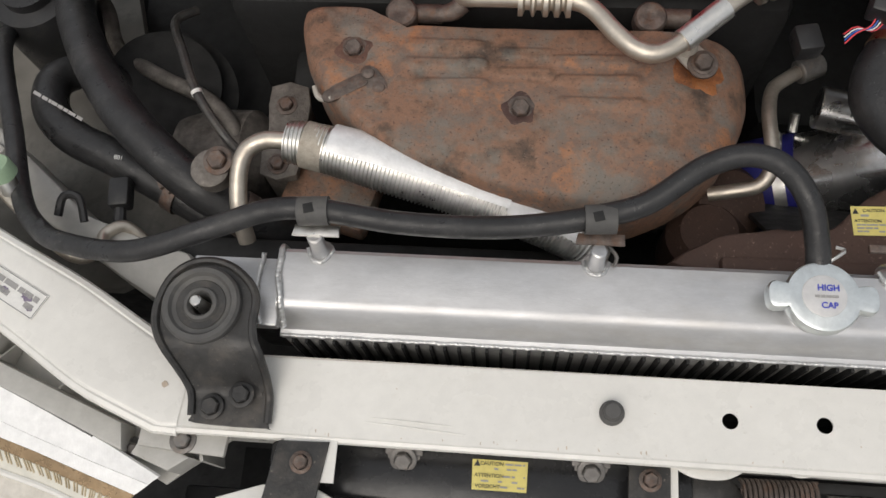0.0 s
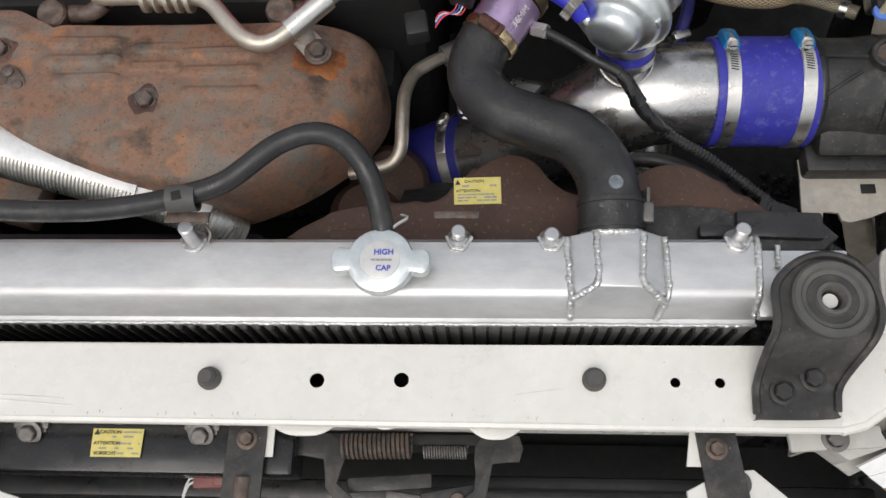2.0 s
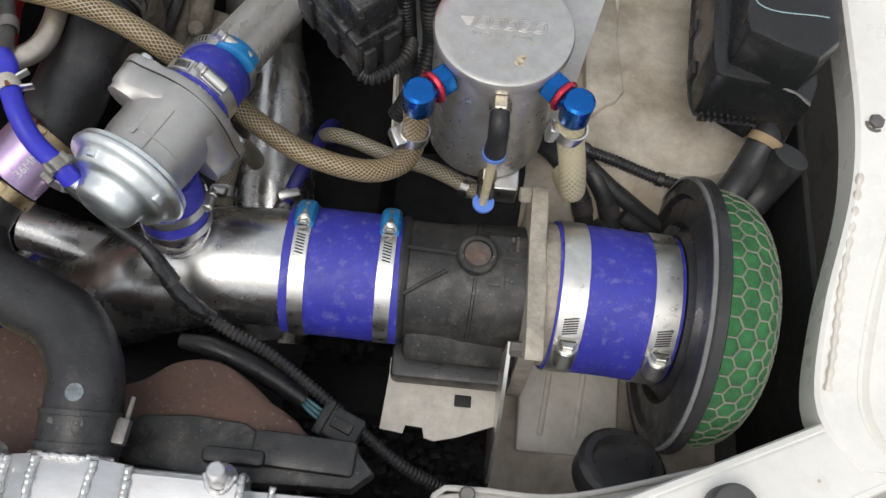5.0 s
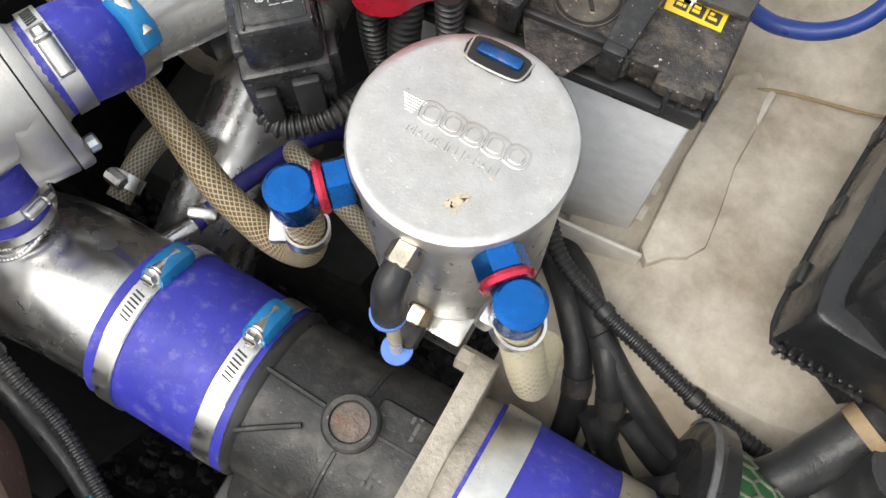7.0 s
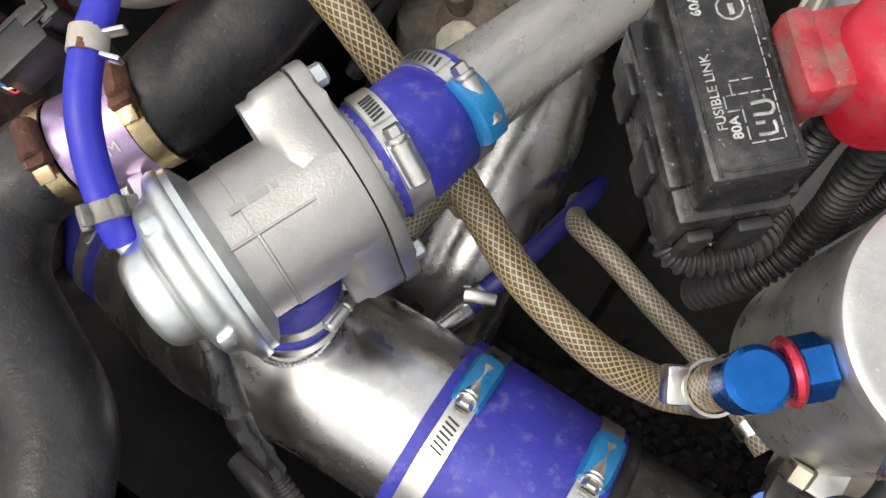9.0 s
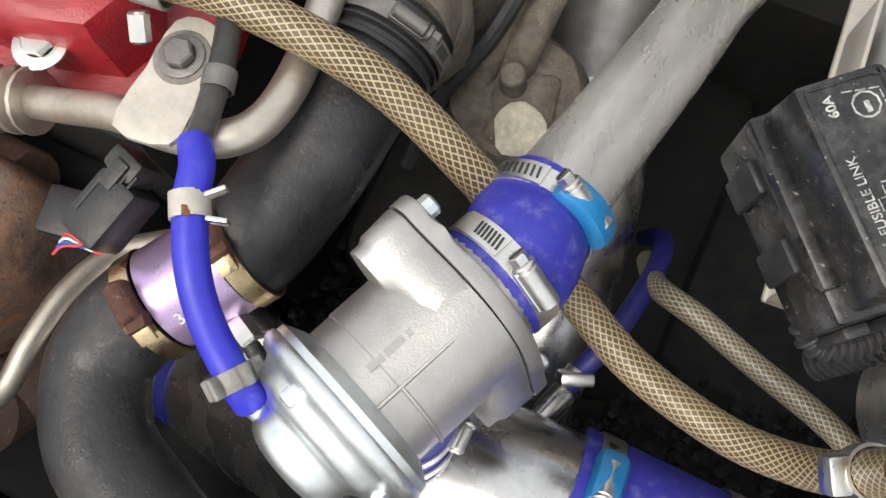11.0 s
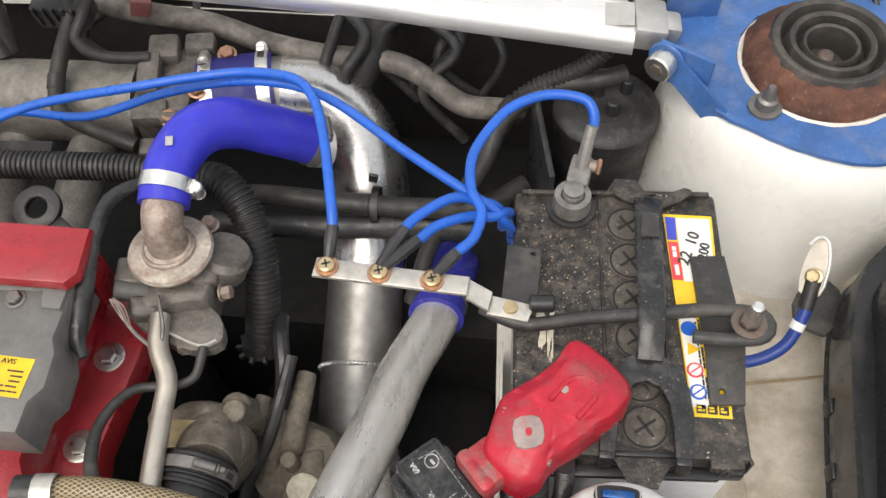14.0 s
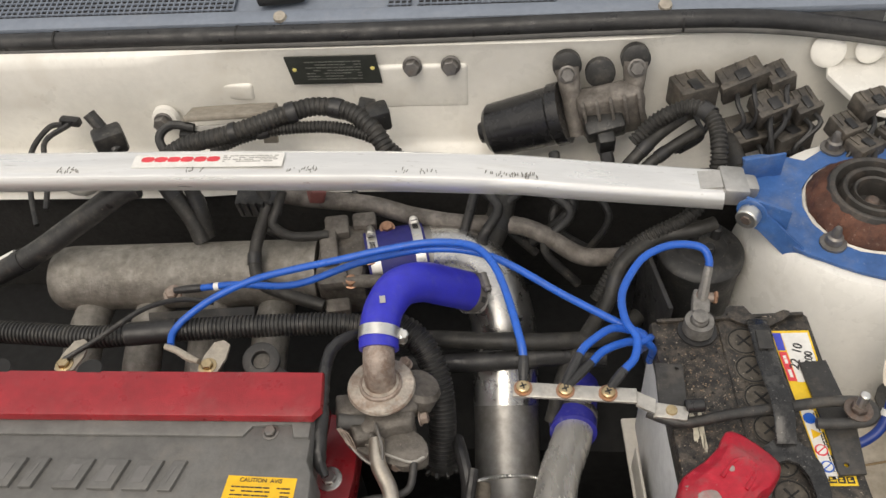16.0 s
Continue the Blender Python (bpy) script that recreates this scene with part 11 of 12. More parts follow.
part("rear_corner", plate(B(), rounded([(0.93, 1.07), (1.1, 1.03), (1.1, 1.2), (0.92, 1.2)], 2), 0.945, 0.952, bev=0.002), WHITE, iw)
cd = hose("side_conduit", [(0.78, 0.545, 0.752), (0.799, 0.526, 0.749), (0.837, 0.510, 0.745), (0.866, 0.502, 0.743), (0.907, 0.491, 0.738), (0.95, 0.482, 0.738), (0.99, 0.476, 0.74)], 0.0052, BLACKPL, "thin black corrugated conduit across the inner wing", (0.0036, 0.0004))
for p, d in (((0.837, 0.510, 0.745), (0.9, -0.3, -0.05)), ((0.907, 0.491, 0.738), (1, -0.22, -0.05))):
    part("conduit_clip", ring_band(B(), p, d, 0.0056, 0.006, 0.001, 16), BLACKPL, cd)
for pts, r in (([(0.785, 0.55), (0.812, 0.532), (0.828, 0.515), (0.853, 0.488), (0.872, 0.462), (0.878, 0.43)], 0.009), ([(0.792, 0.535), (0.815, 0.51), (0.838, 0.482), (0.85, 0.455), (0.856, 0.42)], 0.009), ([(0.88, 0.468), (0.915, 0.455), (0.95, 0.45), (0.985, 0.455)], 0.009), ([(0.84, 0.5), (0.88, 0.478), (0.93, 0.462), (0.985, 0.468)], 0.008), ([(0.86, 0.462), (0.9, 0.435), (0.95, 0.42), (0.985, 0.425)], 0.01)):
    hose("side_cable", [(x, y, wing_z(x, y) + r * 0.9 + 0.002) for x, y in pts], r, RUBBER, "thick black taped cable lying on the inner wing")
bc = hose("box_cable", [(0.992, 0.53, 0.84), (0.985, 0.515, 0.80), (0.972, 0.488, 0.782), (0.955, 0.462, 0.772), (0.93, 0.44, 0.74), (0.9, 0.42, 0.68)], 0.014, RUBBER, "thick black cable leaving the relay box, tape worn to copper")
part("bare_patch", ring_band(B(), (0.981, 0.506, 0.793), (0.45, 0.85, 0.5), 0.0143, 0.008, 0.0006, 20), SEAMBROWN, bc, "worn copper-coloured patch")
hose("box_cable", [(1.0, 0.49, 0.8), (0.99, 0.478, 0.768), (0.968, 0.452, 0.745), (0.94, 0.425, 0.715), (0.91, 0.4, 0.66)], 0.016, RUBBER, "thick black cable running down from the relay box")
rb = thing("relay_box", (0.955, 0.64, 0.74), "black plastic relay box with thin printed outlines on its lid", "relay box")
part("tub", plate(B(), rounded([(0.924, 0.535), (0.94, 0.528), (0.99, 0.53), (0.99, 0.77), (0.955, 0.765), (0.936, 0.71), (0.928, 0.63)], 2), 0.784, 0.802, bev=0.004), GLOSSBLACK, rb)
SKIRT = [(0.9165, 0.531), (0.923, 0.521), (0.967, 0.518), (1.0, 0.524), (1.0, 0.79), (0.962, 0.784), (0.94, 0.748), (0.929, 0.70), (0.9215, 0.63), (0.9165, 0.56)]
part("lid_skirt", plate(B(), rounded(SKIRT, 3), 0.798, 0.858, bev=0.004), GLOSSBLACK, rb, "stepped lid skirt")
part("skirt_bead", tube(B(), [(x, y, 0.8) for x, y in rounded(SKIRT, 3)[:]] + [(*rounded(SKIRT, 3)[0], 0.8)], 0.0022, 6, 0.01, cap=False), BLACKPL, rb)
lid = part("lid", plate(B(), rounded([(0.927, 0.54), (0.936, 0.53), (0.998, 0.532), (0.998, 0.775), (0.968, 0.76), (0.95, 0.738), (0.946, 0.7), (0.938, 0.634), (0.929, 0.56)], 3), 0.85, 0.9, bev=0.006), GLOSSBLACK, rb)
bm = B()
for pts in ([(0.99, 0.752), (0.97, 0.751), (0.966, 0.736), (0.952, 0.722), (0.949, 0.693), (0.975, 0.686), (0.992, 0.686)], [(0.992, 0.676), (0.948, 0.675), (0.94, 0.626), (0.935, 0.56), (0.99, 0.552)], [(0.956, 0.715), (0.976, 0.713), (0.973, 0.693), (0.954, 0.694), (0.956, 0.715)], [(0.952, 0.668), (0.972, 0.668), (0.968, 0.646), (0.95, 0.648), (0.952, 0.668)], [(0.947, 0.638), (0.966, 0.636), (0.963, 0.614), (0.945, 0.617), (0.947, 0.638)], [(0.944, 0.604), (0.962, 0.602), (0.96, 0.58), (0.942, 0.583), (0.944, 0.604)]):
    tube(bm, [(x, y, 0.9002) for x, y in pts], 0.0005, 4, 0.005, cap=False)
part("printed_outline", bm, PALEPRINT, lid)
for x, y in ((0.9645, 0.7005), (0.961, 0.655), (0.955, 0.624), (0.952, 0.59)):
    print_bars(lid, Matrix.Translation((x, y, 0.9)) @ Matrix.Rotation(radians(5), 4, "Z"), 0.01, 0.007, 2, PALEPRINT, int(y * 1000), fill=0.5)
for y in (0.56, 0.605, 0.66):
    part("latch", box(B(), (0.9145 + 0.085 * (y - 0.545), y, 0.806), (0.005, 0.014, 0.018), None, 0.002), BLACKPL, rb)
for k in range(9):
    part("grip_tooth", box(B(), (0.9225 + 0.0055 * k, 0.5185, 0.803), (0.003, 0.004, 0.012), None, 0.001), GLOSSBLACK, rb)
part("mount_ear", plate(B(), rounded([(0.905, 0.745), (0.93, 0.728), (0.95, 0.76), (0.938, 0.785), (0.912, 0.772)], 2), 0.8, 0.805, bev=0.001), BLACKPAINT, rb, "dark mounting ear")
et = thing("earth_tab", (0.9, 0.74, 0.8), "bare metal earth tab with a dark blue earth cable", "earth tab")
part("tab", plate(B(), rounded([(-0.008, -0.02), (0.006, -0.022), (0.0105, -0.008), (0.008, 0.012), (0.003, 0.024), (-0.006, 0.024), (-0.0105, 0.004)], 3), 0, 0.002, spot((0.901, 0.748, 0.878), (-0.5, -0.4, 0.75), 30)), TANPIPE, et)
m = spot((0.901, 0.748, 0.878), (-0.5, -0.4, 0.75), 30)
part("bent_rim", tube(B(), [m @ Vector(p) for p in ((0.0095, -0.012, 0.002), (0.0085, 0.008, 0.0025), (0.003, 0.024, 0.003), (-0.004, 0.026, 0.006), (-0.009, 0.018, 0.009))], 0.0013, 8, 0.003), STEEL, et)
bolt(et, (0.8975, 0.741, 0.879), (-0.5, -0.4, 0.75), 0.0055, BRASS, washer=1.25)
part("cable", tube(B(), [(0.898, 0.735, 0.872), (0.894, 0.718, 0.858), (0.885, 0.7, 0.84), (0.868, 0.69, 0.828), (0.845, 0.686, 0.822), (0.826, 0.69, 0.82)], 0.0052, 12, 0.004), DEEPBLUE, et, "dark blue cable")
part("boot", tube(B(), [(0.8985, 0.739, 0.876), (0.8945, 0.721, 0.861)], 0.0062, 12, 0.005), RUBBER, et)
part("white_band", ring_band(B(), (0.8905, 0.7105, 0.851), (-0.25, -0.5, -0.5), 0.0054, 0.007, 0.0006, 14), PAPER, et)

# ---- bulkhead, cowl ----
FW = 1.152
fw = thing("firewall", (0.25, FW, 0.6), "dusty white painted bulkhead with ledges, bolts and plate", "car panel", kind="structure")
bm = B()
xs = [-0.7 + 0.06 * k for k in range(31)]
zs = [(0.815, -0.078), (0.825, -0.06), (0.838, -0.012), (0.85, -0.002), (0.93, 0.0), (0.985, 0.004), (1.0, 0.0), (1.005, 0.012)]


def fw_bulge(x, z):
    b = -0.018 * (1 / (1 + math.exp((x - 0.1) * 40))) * (1 if 0.9 < z < 0.99 else 0.5)
    b += 0.014 * (1 / (1 + math.exp(-(x - 0.72) * 30)))
    return b


grid = [[bm.verts.new((x, FW + dy + fw_bulge(x, z), z - (0.02 * max(0, (x - 0.8)) / 0.2 if z > 0.98 else 0))) for z, dy in zs] for x in xs]
for i in range(len(xs) - 1):
    for j in range(len(zs) - 1):
        bm.faces.new((grid[i][j], grid[i + 1][j], grid[i + 1][j + 1], grid[i][j + 1]))
thick(bm, 0.002)
part("panel", bm, FWPAINT, fw, sharp=50)
part("ledge", tube(B(), [(-0.6, 1.075, 0.835), (0.0, 1.08, 0.838), (0.3, 1.08, 0.838), (0.62, 1.08, 0.838)], 0.012, 10, 0.03), FWPAINT, fw)
# added black board where the lower bulkhead lies in shade
part("ledge_shade", box(B(), (0.25, 1.10, 0.66), (1.7, 0.05, 0.33), None, 0.01), LEDGESHADE, fw, "black board standing in for the shade below the ledge")
part("raised_pad", box(B(), (0.105, 1.152, 0.937), (0.1, 0.012, 0.028), (0, 4, 0), 0.0055, 4), FWPAINT, fw)
part("raised_pad", box(B(), (0.37, 1.157, 0.935), (0.16, 0.014, 0.07), None, 0.006, 4), FWPAINT, fw)
part("boss", lathe(B(), (0.028, 1.128, 0.9085), (0, -1, 0.3), [(0, 0.02), (0.008, 0.018), (0.01, 0.0115), (0.01, 0)], 24), FWPAINT, fw)
for x, z, y in ((0.3775, 0.9705, FW), (0.428, 0.9705, FW), (0.028, 0.911, 1.12)):
    bolt(fw, (x, y - 0.002, z), (0, -1, 0.25), 0.0105, DARKBOLT, "stud_nut", 1.25, 1.3)
m = Matrix.Translation((0.273, FW - 0.0035, 0.969)) @ Matrix.Rotation(radians(90), 4, "X")
vp = part("data_plate", plate(B(), [(-0.058, -0.022), (0.062, -0.022), (0.058, 0.022), (-0.064, 0.022)], 0, 0.002, m), PLATEDARK, fw, "dark metal data plate with unreadable stamped rows")
print_bars(vp, m @ Matrix.Translation((0, 0, 0.002)), 0.075, 0.032, 7, DIMPRINT, 61, fill=0.3)
for x in (-0.053, 0.052):
    part("rivet", lathe(B(), m @ Vector((x, 0.002, 0.002)), (0, -1, 0), [(0, 0.003), (0.001, 0.0026), (0.0014, 0)], 12), YELLOW, vp)
for x, s in ((0.905, 1), (0.955, 0.8)):
    part("embossed_pad", lathe(B(), (x, 1.158, 0.972), (0, -1, 0.4), [(-0.001, 0.022 * s), (0.0008, 0.019 * s), (0.0016, 0.014 * s), (0.0018, 0)], 24), FWPAINT, fw)
sl = thing("cowl_seal", (0.2, 1.16, 1.0), "thick black rubber seal along the top of the bulkhead", "seal")
part("seal", tube(B(), [(-0.6, 1.168, 1.008), (0.0, 1.166, 1.013), (0.37, 1.166, 1.014), (0.65, 1.168, 1.017), (0.8, 1.17, 1.014), (0.92, 1.168, 1.0), (1.05, 1.15, 0.985)], 0.0125, 14, 0.02), RUBBER, sl)
part("seal_lip", tube(B(), [(-0.6, 1.158, 1.0), (0.0, 1.156, 1.004), (0.37, 1.156, 1.005), (0.65, 1.158, 1.008), (0.8, 1.16, 1.005), (0.92, 1.158, 0.991), (1.04, 1.142, 0.977)], 0.0042, 10, 0.02), SOFTRUBBER, sl, "thin grey lip under the seal")
for x in (-0.35, -0.1, 0.15, 0.46, 0.72):
    part("seal_joint", ring_band(B(), (x, 1.1665, 1.0135), (1, 0, 0), 0.0125, 0.003, 0.0006, 18), GASKETSHADE, sl)
cw = thing("cowl", (0.25, 1.25, 1.0), "blue-grey plastic windscreen cowl with mesh grilles and wiper", "cowl", kind="structure")
part("front_edge", box(B(), (0.2, 1.192, 1.02), (1.8, 0.026, 0.012), (6, 0, 0), 0.004), COWL, cw)
part("panel", box(B(), (0.2, 1.27, 1.021), (1.8, 0.14, 0.008), (7, 0, 0), 0.002), COWL, cw)
for x0, x1, mt in ((-0.35, 0.135, COWL), (0.345, 0.375, COWL), (0.385, 0.565, COWL)):
    bm = B()
    n = int((x1 - x0) / 0.0085)
    for k in range(n + 1):
        box(bm, (x0 + 0.0085 * k, 1.232, 1.0255), (0.0018, 0.045, 0.003), (7, 0, 0), 0)
    for j in range(6):
        box(bm, ((x0 + x1) / 2, 1.212 + 0.0085 * j, 1.0235 + 0.001 * j), (x1 - x0, 0.0016, 0.003), None, 0)
    part("grille_mesh", bm, COWL, cw, "fine plastic grille mesh")
    part("grille_void", box(B(), ((x0 + x1) / 2, 1.232, 1.0245), (x1 - x0, 0.047, 0.0015), (7, 0, 0), 0), GASKETSHADE, cw)
part("wiper_base", box(B(), (0.2, 1.23, 1.036), (0.065, 0.035, 0.018), (7, 0, 8), 0.006), BLACKPL, cw, "black wiper arm base")
part("wiper_arm", tube(B(), [(0.2, 1.23, 1.04), (0.35, 1.25, 1.048), (0.6, 1.27, 1.055)], 0.006, 8, 0.03), BLACKPL, cw)
for x in (0.205, 0.7):
    part("clip", lathe(B(), (x, 1.186, 1.026), (0, -0.3, 1), [(0, 0.009), (0.004, 0.008), (0.005, 0)], 16), TAN, cw)
ws = thing("windscreen", (0.25, 1.35, 1.03), "dark windscreen glass above the cowl", "windscreen", kind="structure")
part("glass", plate(B(), [(-0.7, 0), (1.2, 0), (1.1, 0.9), (-0.6, 0.9)], 0, 0.005, Matrix.Translation((0, 1.335, 1.03)) @ Matrix.Rotation(radians(33), 4, "X")), GLASSDARK, ws)

# ---- on the bulkhead: wiper motor, relays, looms ----
wm = thing("wiper_motor", (0.55, 1.1, 0.88), "black wiper motor on a pale cast bracket", "wiper motor")
WA, WB = Vector((0.466, 1.114, 0.884)), Vector((0.585, 1.104, 0.928))
wd = (WB - WA).normalized()
part("motor_can", lathe(B(), WA, wd, [(0, 0), (0, 0.014), (0.01, 0.016), (0.012, 0.03), (0.018, 0.0355), (0.1, 0.038), (0.103, 0.041), (0.118, 0.041), (0.118, 0)], 40), GLOSSBLACK, wm)
part("gear_case", rough(box(B(), (0.635, 1.106, 0.928), (0.085, 0.04, 0.066), (0, -12, 0), 0.012), 0.003, 50, 2), DIRTYCAST, wm, sharp=70)
for k in range(5):
    part("case_fin", box(B(), (0.6 + 0.017 * k, 1.083, 0.936 + 0.003 * k), (0.004, 0.012, 0.04), (0, -12, 0), 0.001), DIRTYCAST, wm)
part("connector", box(B(), (0.625, 1.084, 0.92), (0.05, 0.03, 0.028), (20, -10, 10), 0.004), DUSTYPL, wm)
part("connector", box(B(), (0.627, 1.07, 0.905), (0.022, 0.022, 0.036), (20, -5, 8), 0.004), DUSTYPL, wm)
for a, b in (((0.578, 1.135, 0.972), (0.592, 1.09, 0.9)), ((0.663, 1.132, 0.982), (0.66, 1.098, 0.92))):
    part("bracket_arm", tube(B(), [a, Vector(a).lerp(Vector(b), 0.5) + Vector((0, -0.004, 0)), b], [0.016, 0.012, 0.012], 12, 0.006), DIRTYCAST, wm)
    bolt(wm, Vector(a) + Vector((0, -0.016, 0.002)), (0, -1, 0.5), 0.009, DARKBOLT, washer=1.3)
    part("rubber_bush", lathe(B(), Vector(a) + Vector((0, 0.012, 0)), (0, -1, 0.3), [(0, 0.0185), (0.014, 0.0185), (0.016, 0.0155), (0.016, 0)], 24), DUSTYPL, wm)
part("lever", lathe(B(), (0.62, 1.138, 0.965), (0, -1, 0.3), [(0, 0.019), (0.012, 0.019), (0.014, 0.016), (0.014, 0)], 28), DUSTYPL, wm)
part("cable", tube(B(), [(0.628, 1.062, 0.893), (0.632, 1.05, 0.88), (0.64, 1.04, 0.86)], 0.009, 10, 0.005), RUBBER, wm)
rl = thing("relay_group", (0.82, 1.1, 0.86), "cluster of dusty black relays and plugs by the bulkhead", "relay")
rnd = random.Random(17)
for c, s, a in (((0.735, 1.125, 0.935), (0.045, 0.04, 0.04), (0, 0, 20)), ((0.795, 1.13, 0.955), (0.055, 0.03, 0.028), (10, -15, 15)), ((0.84, 1.128, 0.955), (0.028, 0.03, 0.032), (10, -15, 15)), ((0.83, 1.1, 0.935), (0.045, 0.032, 0.026), (15, -10, 20)), ((0.87, 1.105, 0.93), (0.03, 0.032, 0.03), (15, -10, 20)), ((0.80, 1.09, 0.90), (0.062, 0.04, 0.026), (15, 0, 20)), ((0.855, 1.085, 0.89), (0.05, 0.03, 0.04), (0, 0, 30)), ((0.91, 1.06, 0.93), (0.03, 0.03, 0.026), (8, 0, 25)), ((0.945, 1.085, 0.945), (0.042, 0.03, 0.026), (8, 0, 20)), ((0.925, 1.03, 0.925), (0.034, 0.026, 0.022), (0, 0, 30)), ((0.965, 1.05, 0.925), (0.034, 0.026, 0.022), (0, 0, 30))):
    m = Euler([radians(q) for q in a]).to_matrix()
    c = Vector(c)
    r = part("relay", box(B(), c, s, a, 0.0025), RELAYPL, rl)
    part("collar", box(B(), c + m @ Vector((0, -s[1] * 0.5, 0)), (s[0] * 1.12, 0.009, s[2] * 1.15), a, 0.0015), RELAYPL, r)
    part("latch", box(B(), c + m @ Vector((0, -s[1] * 0.25, s[2] * 0.52)), (s[0] * 0.3, s[1] * 0.55, 0.006), a, 0.001), BLACKPL, r)
    bm = B()
    for k in range(3):
        box(bm, c + m @ Vector((s[0] * (-0.32 + 0.32 * k), s[1] * 0.15, s[2] * 0.5)), (0.0022, s[1] * 0.6, 0.0035), a, 0)
    part("grip_ridge", bm, RELAYPL, r)
    q = c + m @ Vector((0, -s[1] * 0.55, 0))
    for k in range(2):
        o = m @ Vector((s[0] * (-0.2 + 0.4 * k), 0, rnd.uniform(-0.005, 0.005)))
        part("lead", tube(B(), [q + o, q + o + Vector((rnd.uniform(-0.006, 0.006), -0.018, -0.004)), q + o * 0.6 + Vector((rnd.uniform(-0.02, 0.01), -0.034, -0.024)), q + Vector((rnd.uniform(-0.03, 0.0), -0.035, -0.05))], 0.0032, 8, 0.006), RUBBER, r)
part("metal_tray", plate(B(), [(0.82, 1.07), (0.9, 1.09), (0.9, 1.06), (0.82, 1.045)], 0.87, 0.873), BLACKPAINT, rl)
hose("relay_conduit", [(0.75, 0.985, 0.93), (0.751, 1.0, 0.95), (0.75, 1.03, 0.962), (0.738, 1.055, 0.966), (0.715, 1.063, 0.962), (0.685, 1.06, 0.945), (0.66, 1.05, 0.92)], 0.0095, LOOMDUST, "dusty corrugated conduit arching beside the bar", (0.0055, 0.0009))
hose("relay_cable", [(0.72, 1.075, 0.94), (0.69, 1.055, 0.93), (0.665, 1.035, 0.915), (0.64, 1.02, 0.89)], 0.0085, LOOMDUST, "taped cable beside the wiper motor")
hose("relay_cable", [(0.74, 1.06, 0.93), (0.7, 1.04, 0.915), (0.67, 1.02, 0.9), (0.65, 1.0, 0.87)], 0.0075, LOOMDUST, "taped cable beside the wiper motor")
hose("relay_cable", [(0.78, 1.08, 0.9), (0.785, 1.04, 0.9), (0.79, 1.0, 0.895)], 0.012, LOOMDUST, "thick taped cable beside the tower")
hose("bulkhead_loom", [(0.05, 1.03, 0.915), (0.085, 1.046, 0.93), (0.15, 1.052, 0.944), (0.213, 1.073, 0.954), (0.255, 1.088, 0.956), (0.3, 1.082, 0.951), (0.33, 1.062, 0.94), (0.35, 1.04, 0.92)], 0.0118, LOOMDUST, "thick taped loom along the bulkhead", (0.007, 0.0006))
hose("bulkhead_loom", [(0.12, 1.04, 0.925), (0.16, 1.055, 0.934), (0.21, 1.066, 0.938), (0.285, 1.065, 0.939), (0.345, 1.048, 0.927), (0.38, 1.03, 0.9)], 0.0075, LOOMDUST, "corrugated loom along the bulkhead", (0.0048, 0.0008))
lc2 = thing("loom_connector", (0.1, 1.06, 0.9), "grey metal bracket and plugs on the bulkhead loom", "connector")
part("bracket", rough(box(B(), (0.136, 1.1, 0.94), (0.118, 0.044, 0.008), (-22, 0, 4), 0.002), 0.0012, 40, 2), LOOMPLATE, lc2, "dust-covered metal plate over the loom", sharp=60)
part("bracket_flap", box(B(), (0.112, 1.075, 0.921), (0.06, 0.003, 0.03), (-20, 0, 4), 0.001), SCUFFALU, lc2, "bent bare metal flap")
part("bracket_leg", box(B(), (0.175, 1.12, 0.9), (0.02, 0.05, 0.006), (60, 0, 0), 0.001), LOOMPLATE, lc2)
part("plug", box(B(), (0.083, 1.075, 0.922), (0.03, 0.02, 0.018), (0, 10, 8), 0.003), DUSTYPL, lc2)
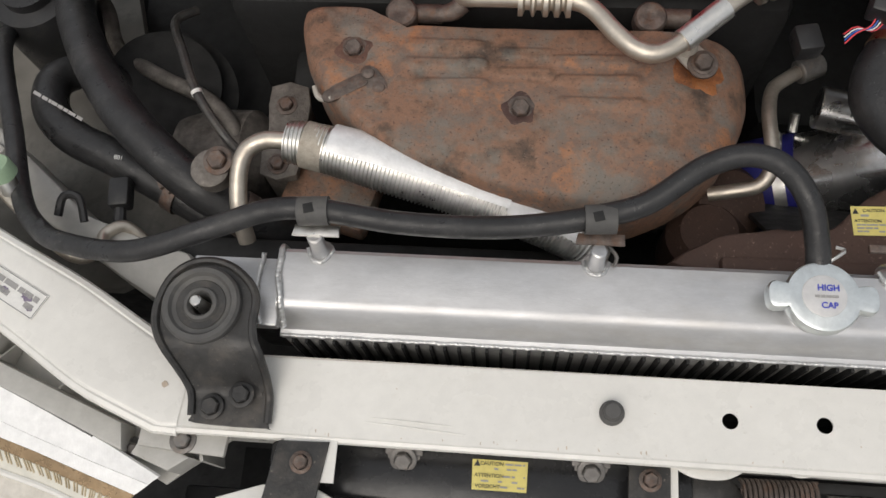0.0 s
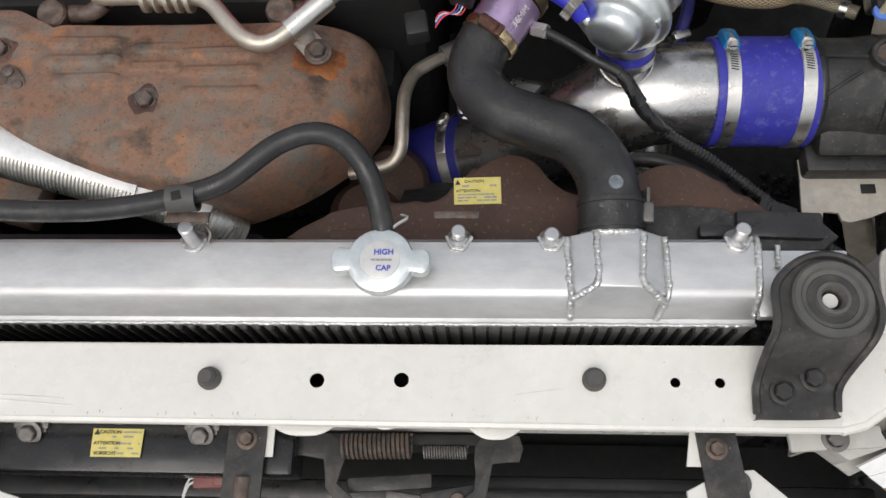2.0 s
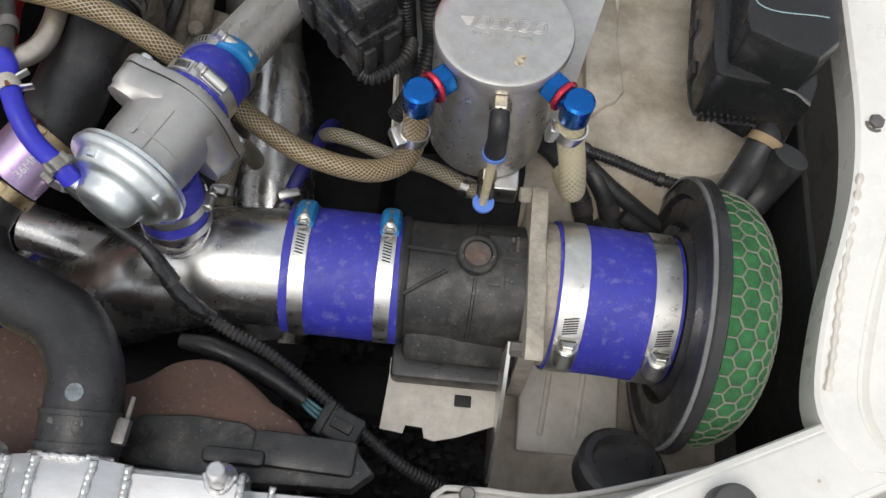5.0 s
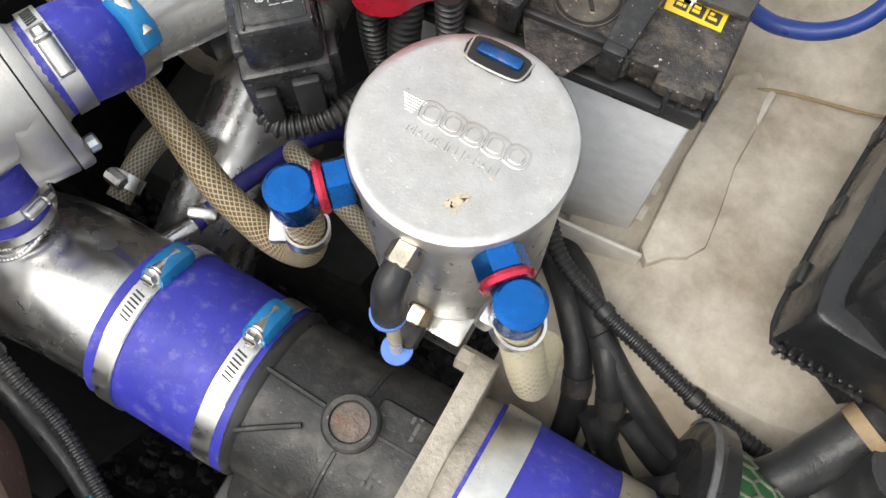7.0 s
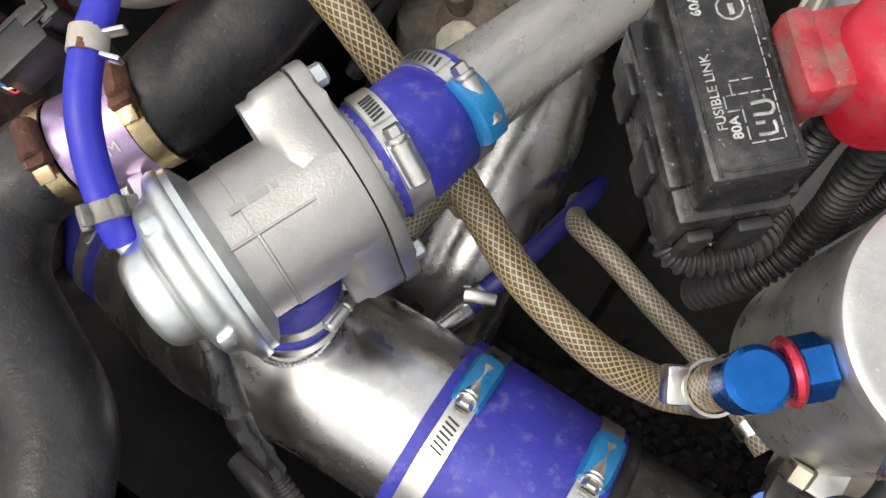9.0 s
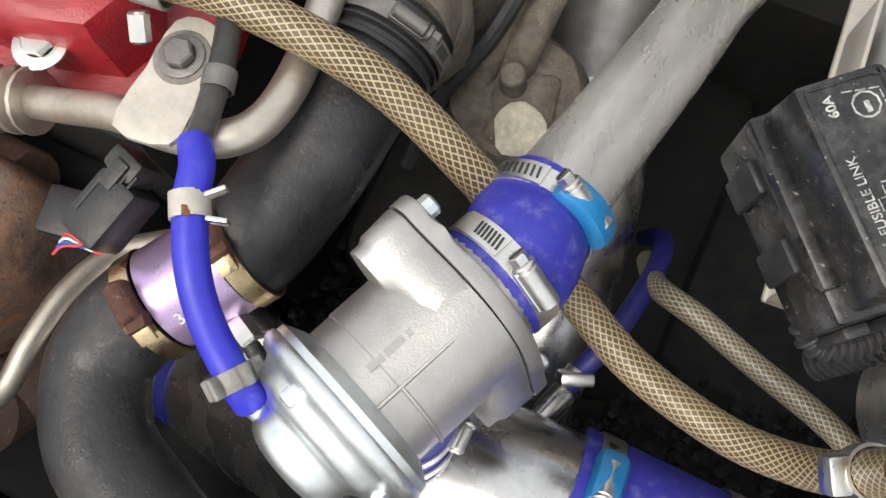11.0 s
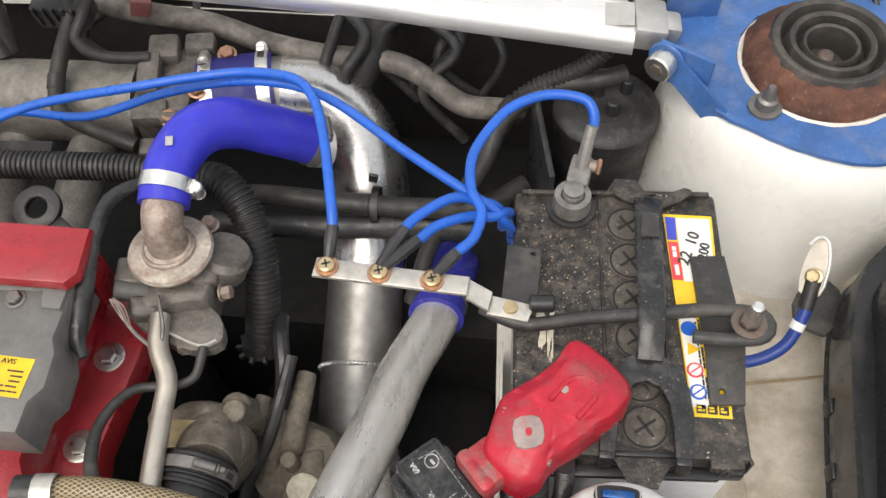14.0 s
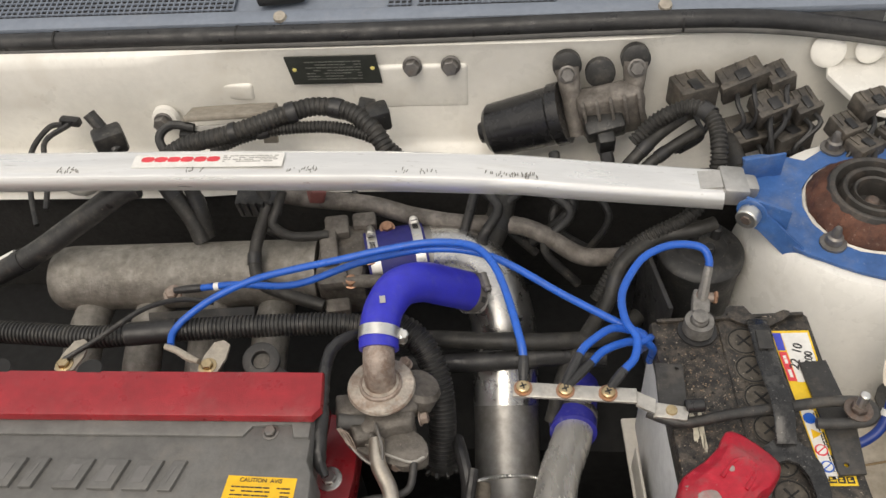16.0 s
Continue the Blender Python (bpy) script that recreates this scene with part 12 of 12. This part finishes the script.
part("plug", box(B(), (0.318, 1.1, 0.942), (0.022, 0.024, 0.018), (10, 15, 0), 0.003), DUSTYPL, lc2)
part("cable_band", ring_band(B(), (0.152, 1.0525, 0.9445), (1, 0.2, 0.16), 0.0128, 0.008, 0.0012, 20), BLACKPL, lc2)
part("cable_band", ring_band(B(), (0.225, 1.0775, 0.9555), (1, 0.36, 0.1), 0.0128, 0.012, 0.0012, 20), RUBBER, lc2)
part("plug", box(B(), (0.335, 1.085, 0.94), (0.03, 0.03, 0.03), (0, 0, 20), 0.004), DUSTYPL, lc2)
part("plug", box(B(), (-0.03, 1.07, 0.92), (0.04, 0.03, 0.035), (0, 0, 30), 0.005), DUSTYPL, lc2)
part("stalk", tube(B(), [(-0.055, 1.09, 0.95), (-0.04, 1.08, 0.93), (-0.02, 1.06, 0.91)], 0.009, 10, 0.005), DUSTYPL, lc2)
part("bent_wire", tube(B(), [(0.06, 1.04, 0.91), (0.045, 1.06, 0.93), (0.06, 1.075, 0.94), (0.09, 1.075, 0.935)], 0.006, 10, 0.005), DUSTYPL, lc2)
lp = thing("left_wires", (-0.12, 1.08, 0.87), "thin brown wires and a metal tube along the bulkhead", "cable")
part("wire", tube(B(), [(-0.11, 1.105, 0.92), (-0.13, 1.1, 0.918), (-0.155, 1.075, 0.895), (-0.15, 1.03, 0.87), (-0.13, 0.98, 0.85)], 0.004, 8, 0.006), DUSTYPL, lp)
part("wire", tube(B(), [(-0.1, 1.105, 0.92), (-0.135, 1.085, 0.905), (-0.128, 1.05, 0.88), (-0.12, 1.0, 0.86)], 0.004, 8, 0.006), DUSTYPL, lp)
part("wire_clip", box(B(), (-0.1, 1.11, 0.921), (0.03, 0.012, 0.012), (0, 0, -10), 0.003), RUBBER, lp)
part("tube", tube(B(), [(-0.5, 1.09, 0.88), (-0.2, 1.075, 0.872), (-0.05, 1.06, 0.865), (0.05, 1.045, 0.86)], 0.006, 10, 0.02), STEEL, lp)
part("tube", tube(B(), [(-0.5, 1.1, 0.87), (-0.2, 1.09, 0.86), (0.0, 1.075, 0.85)], 0.006, 10, 0.02), STEEL, lp)
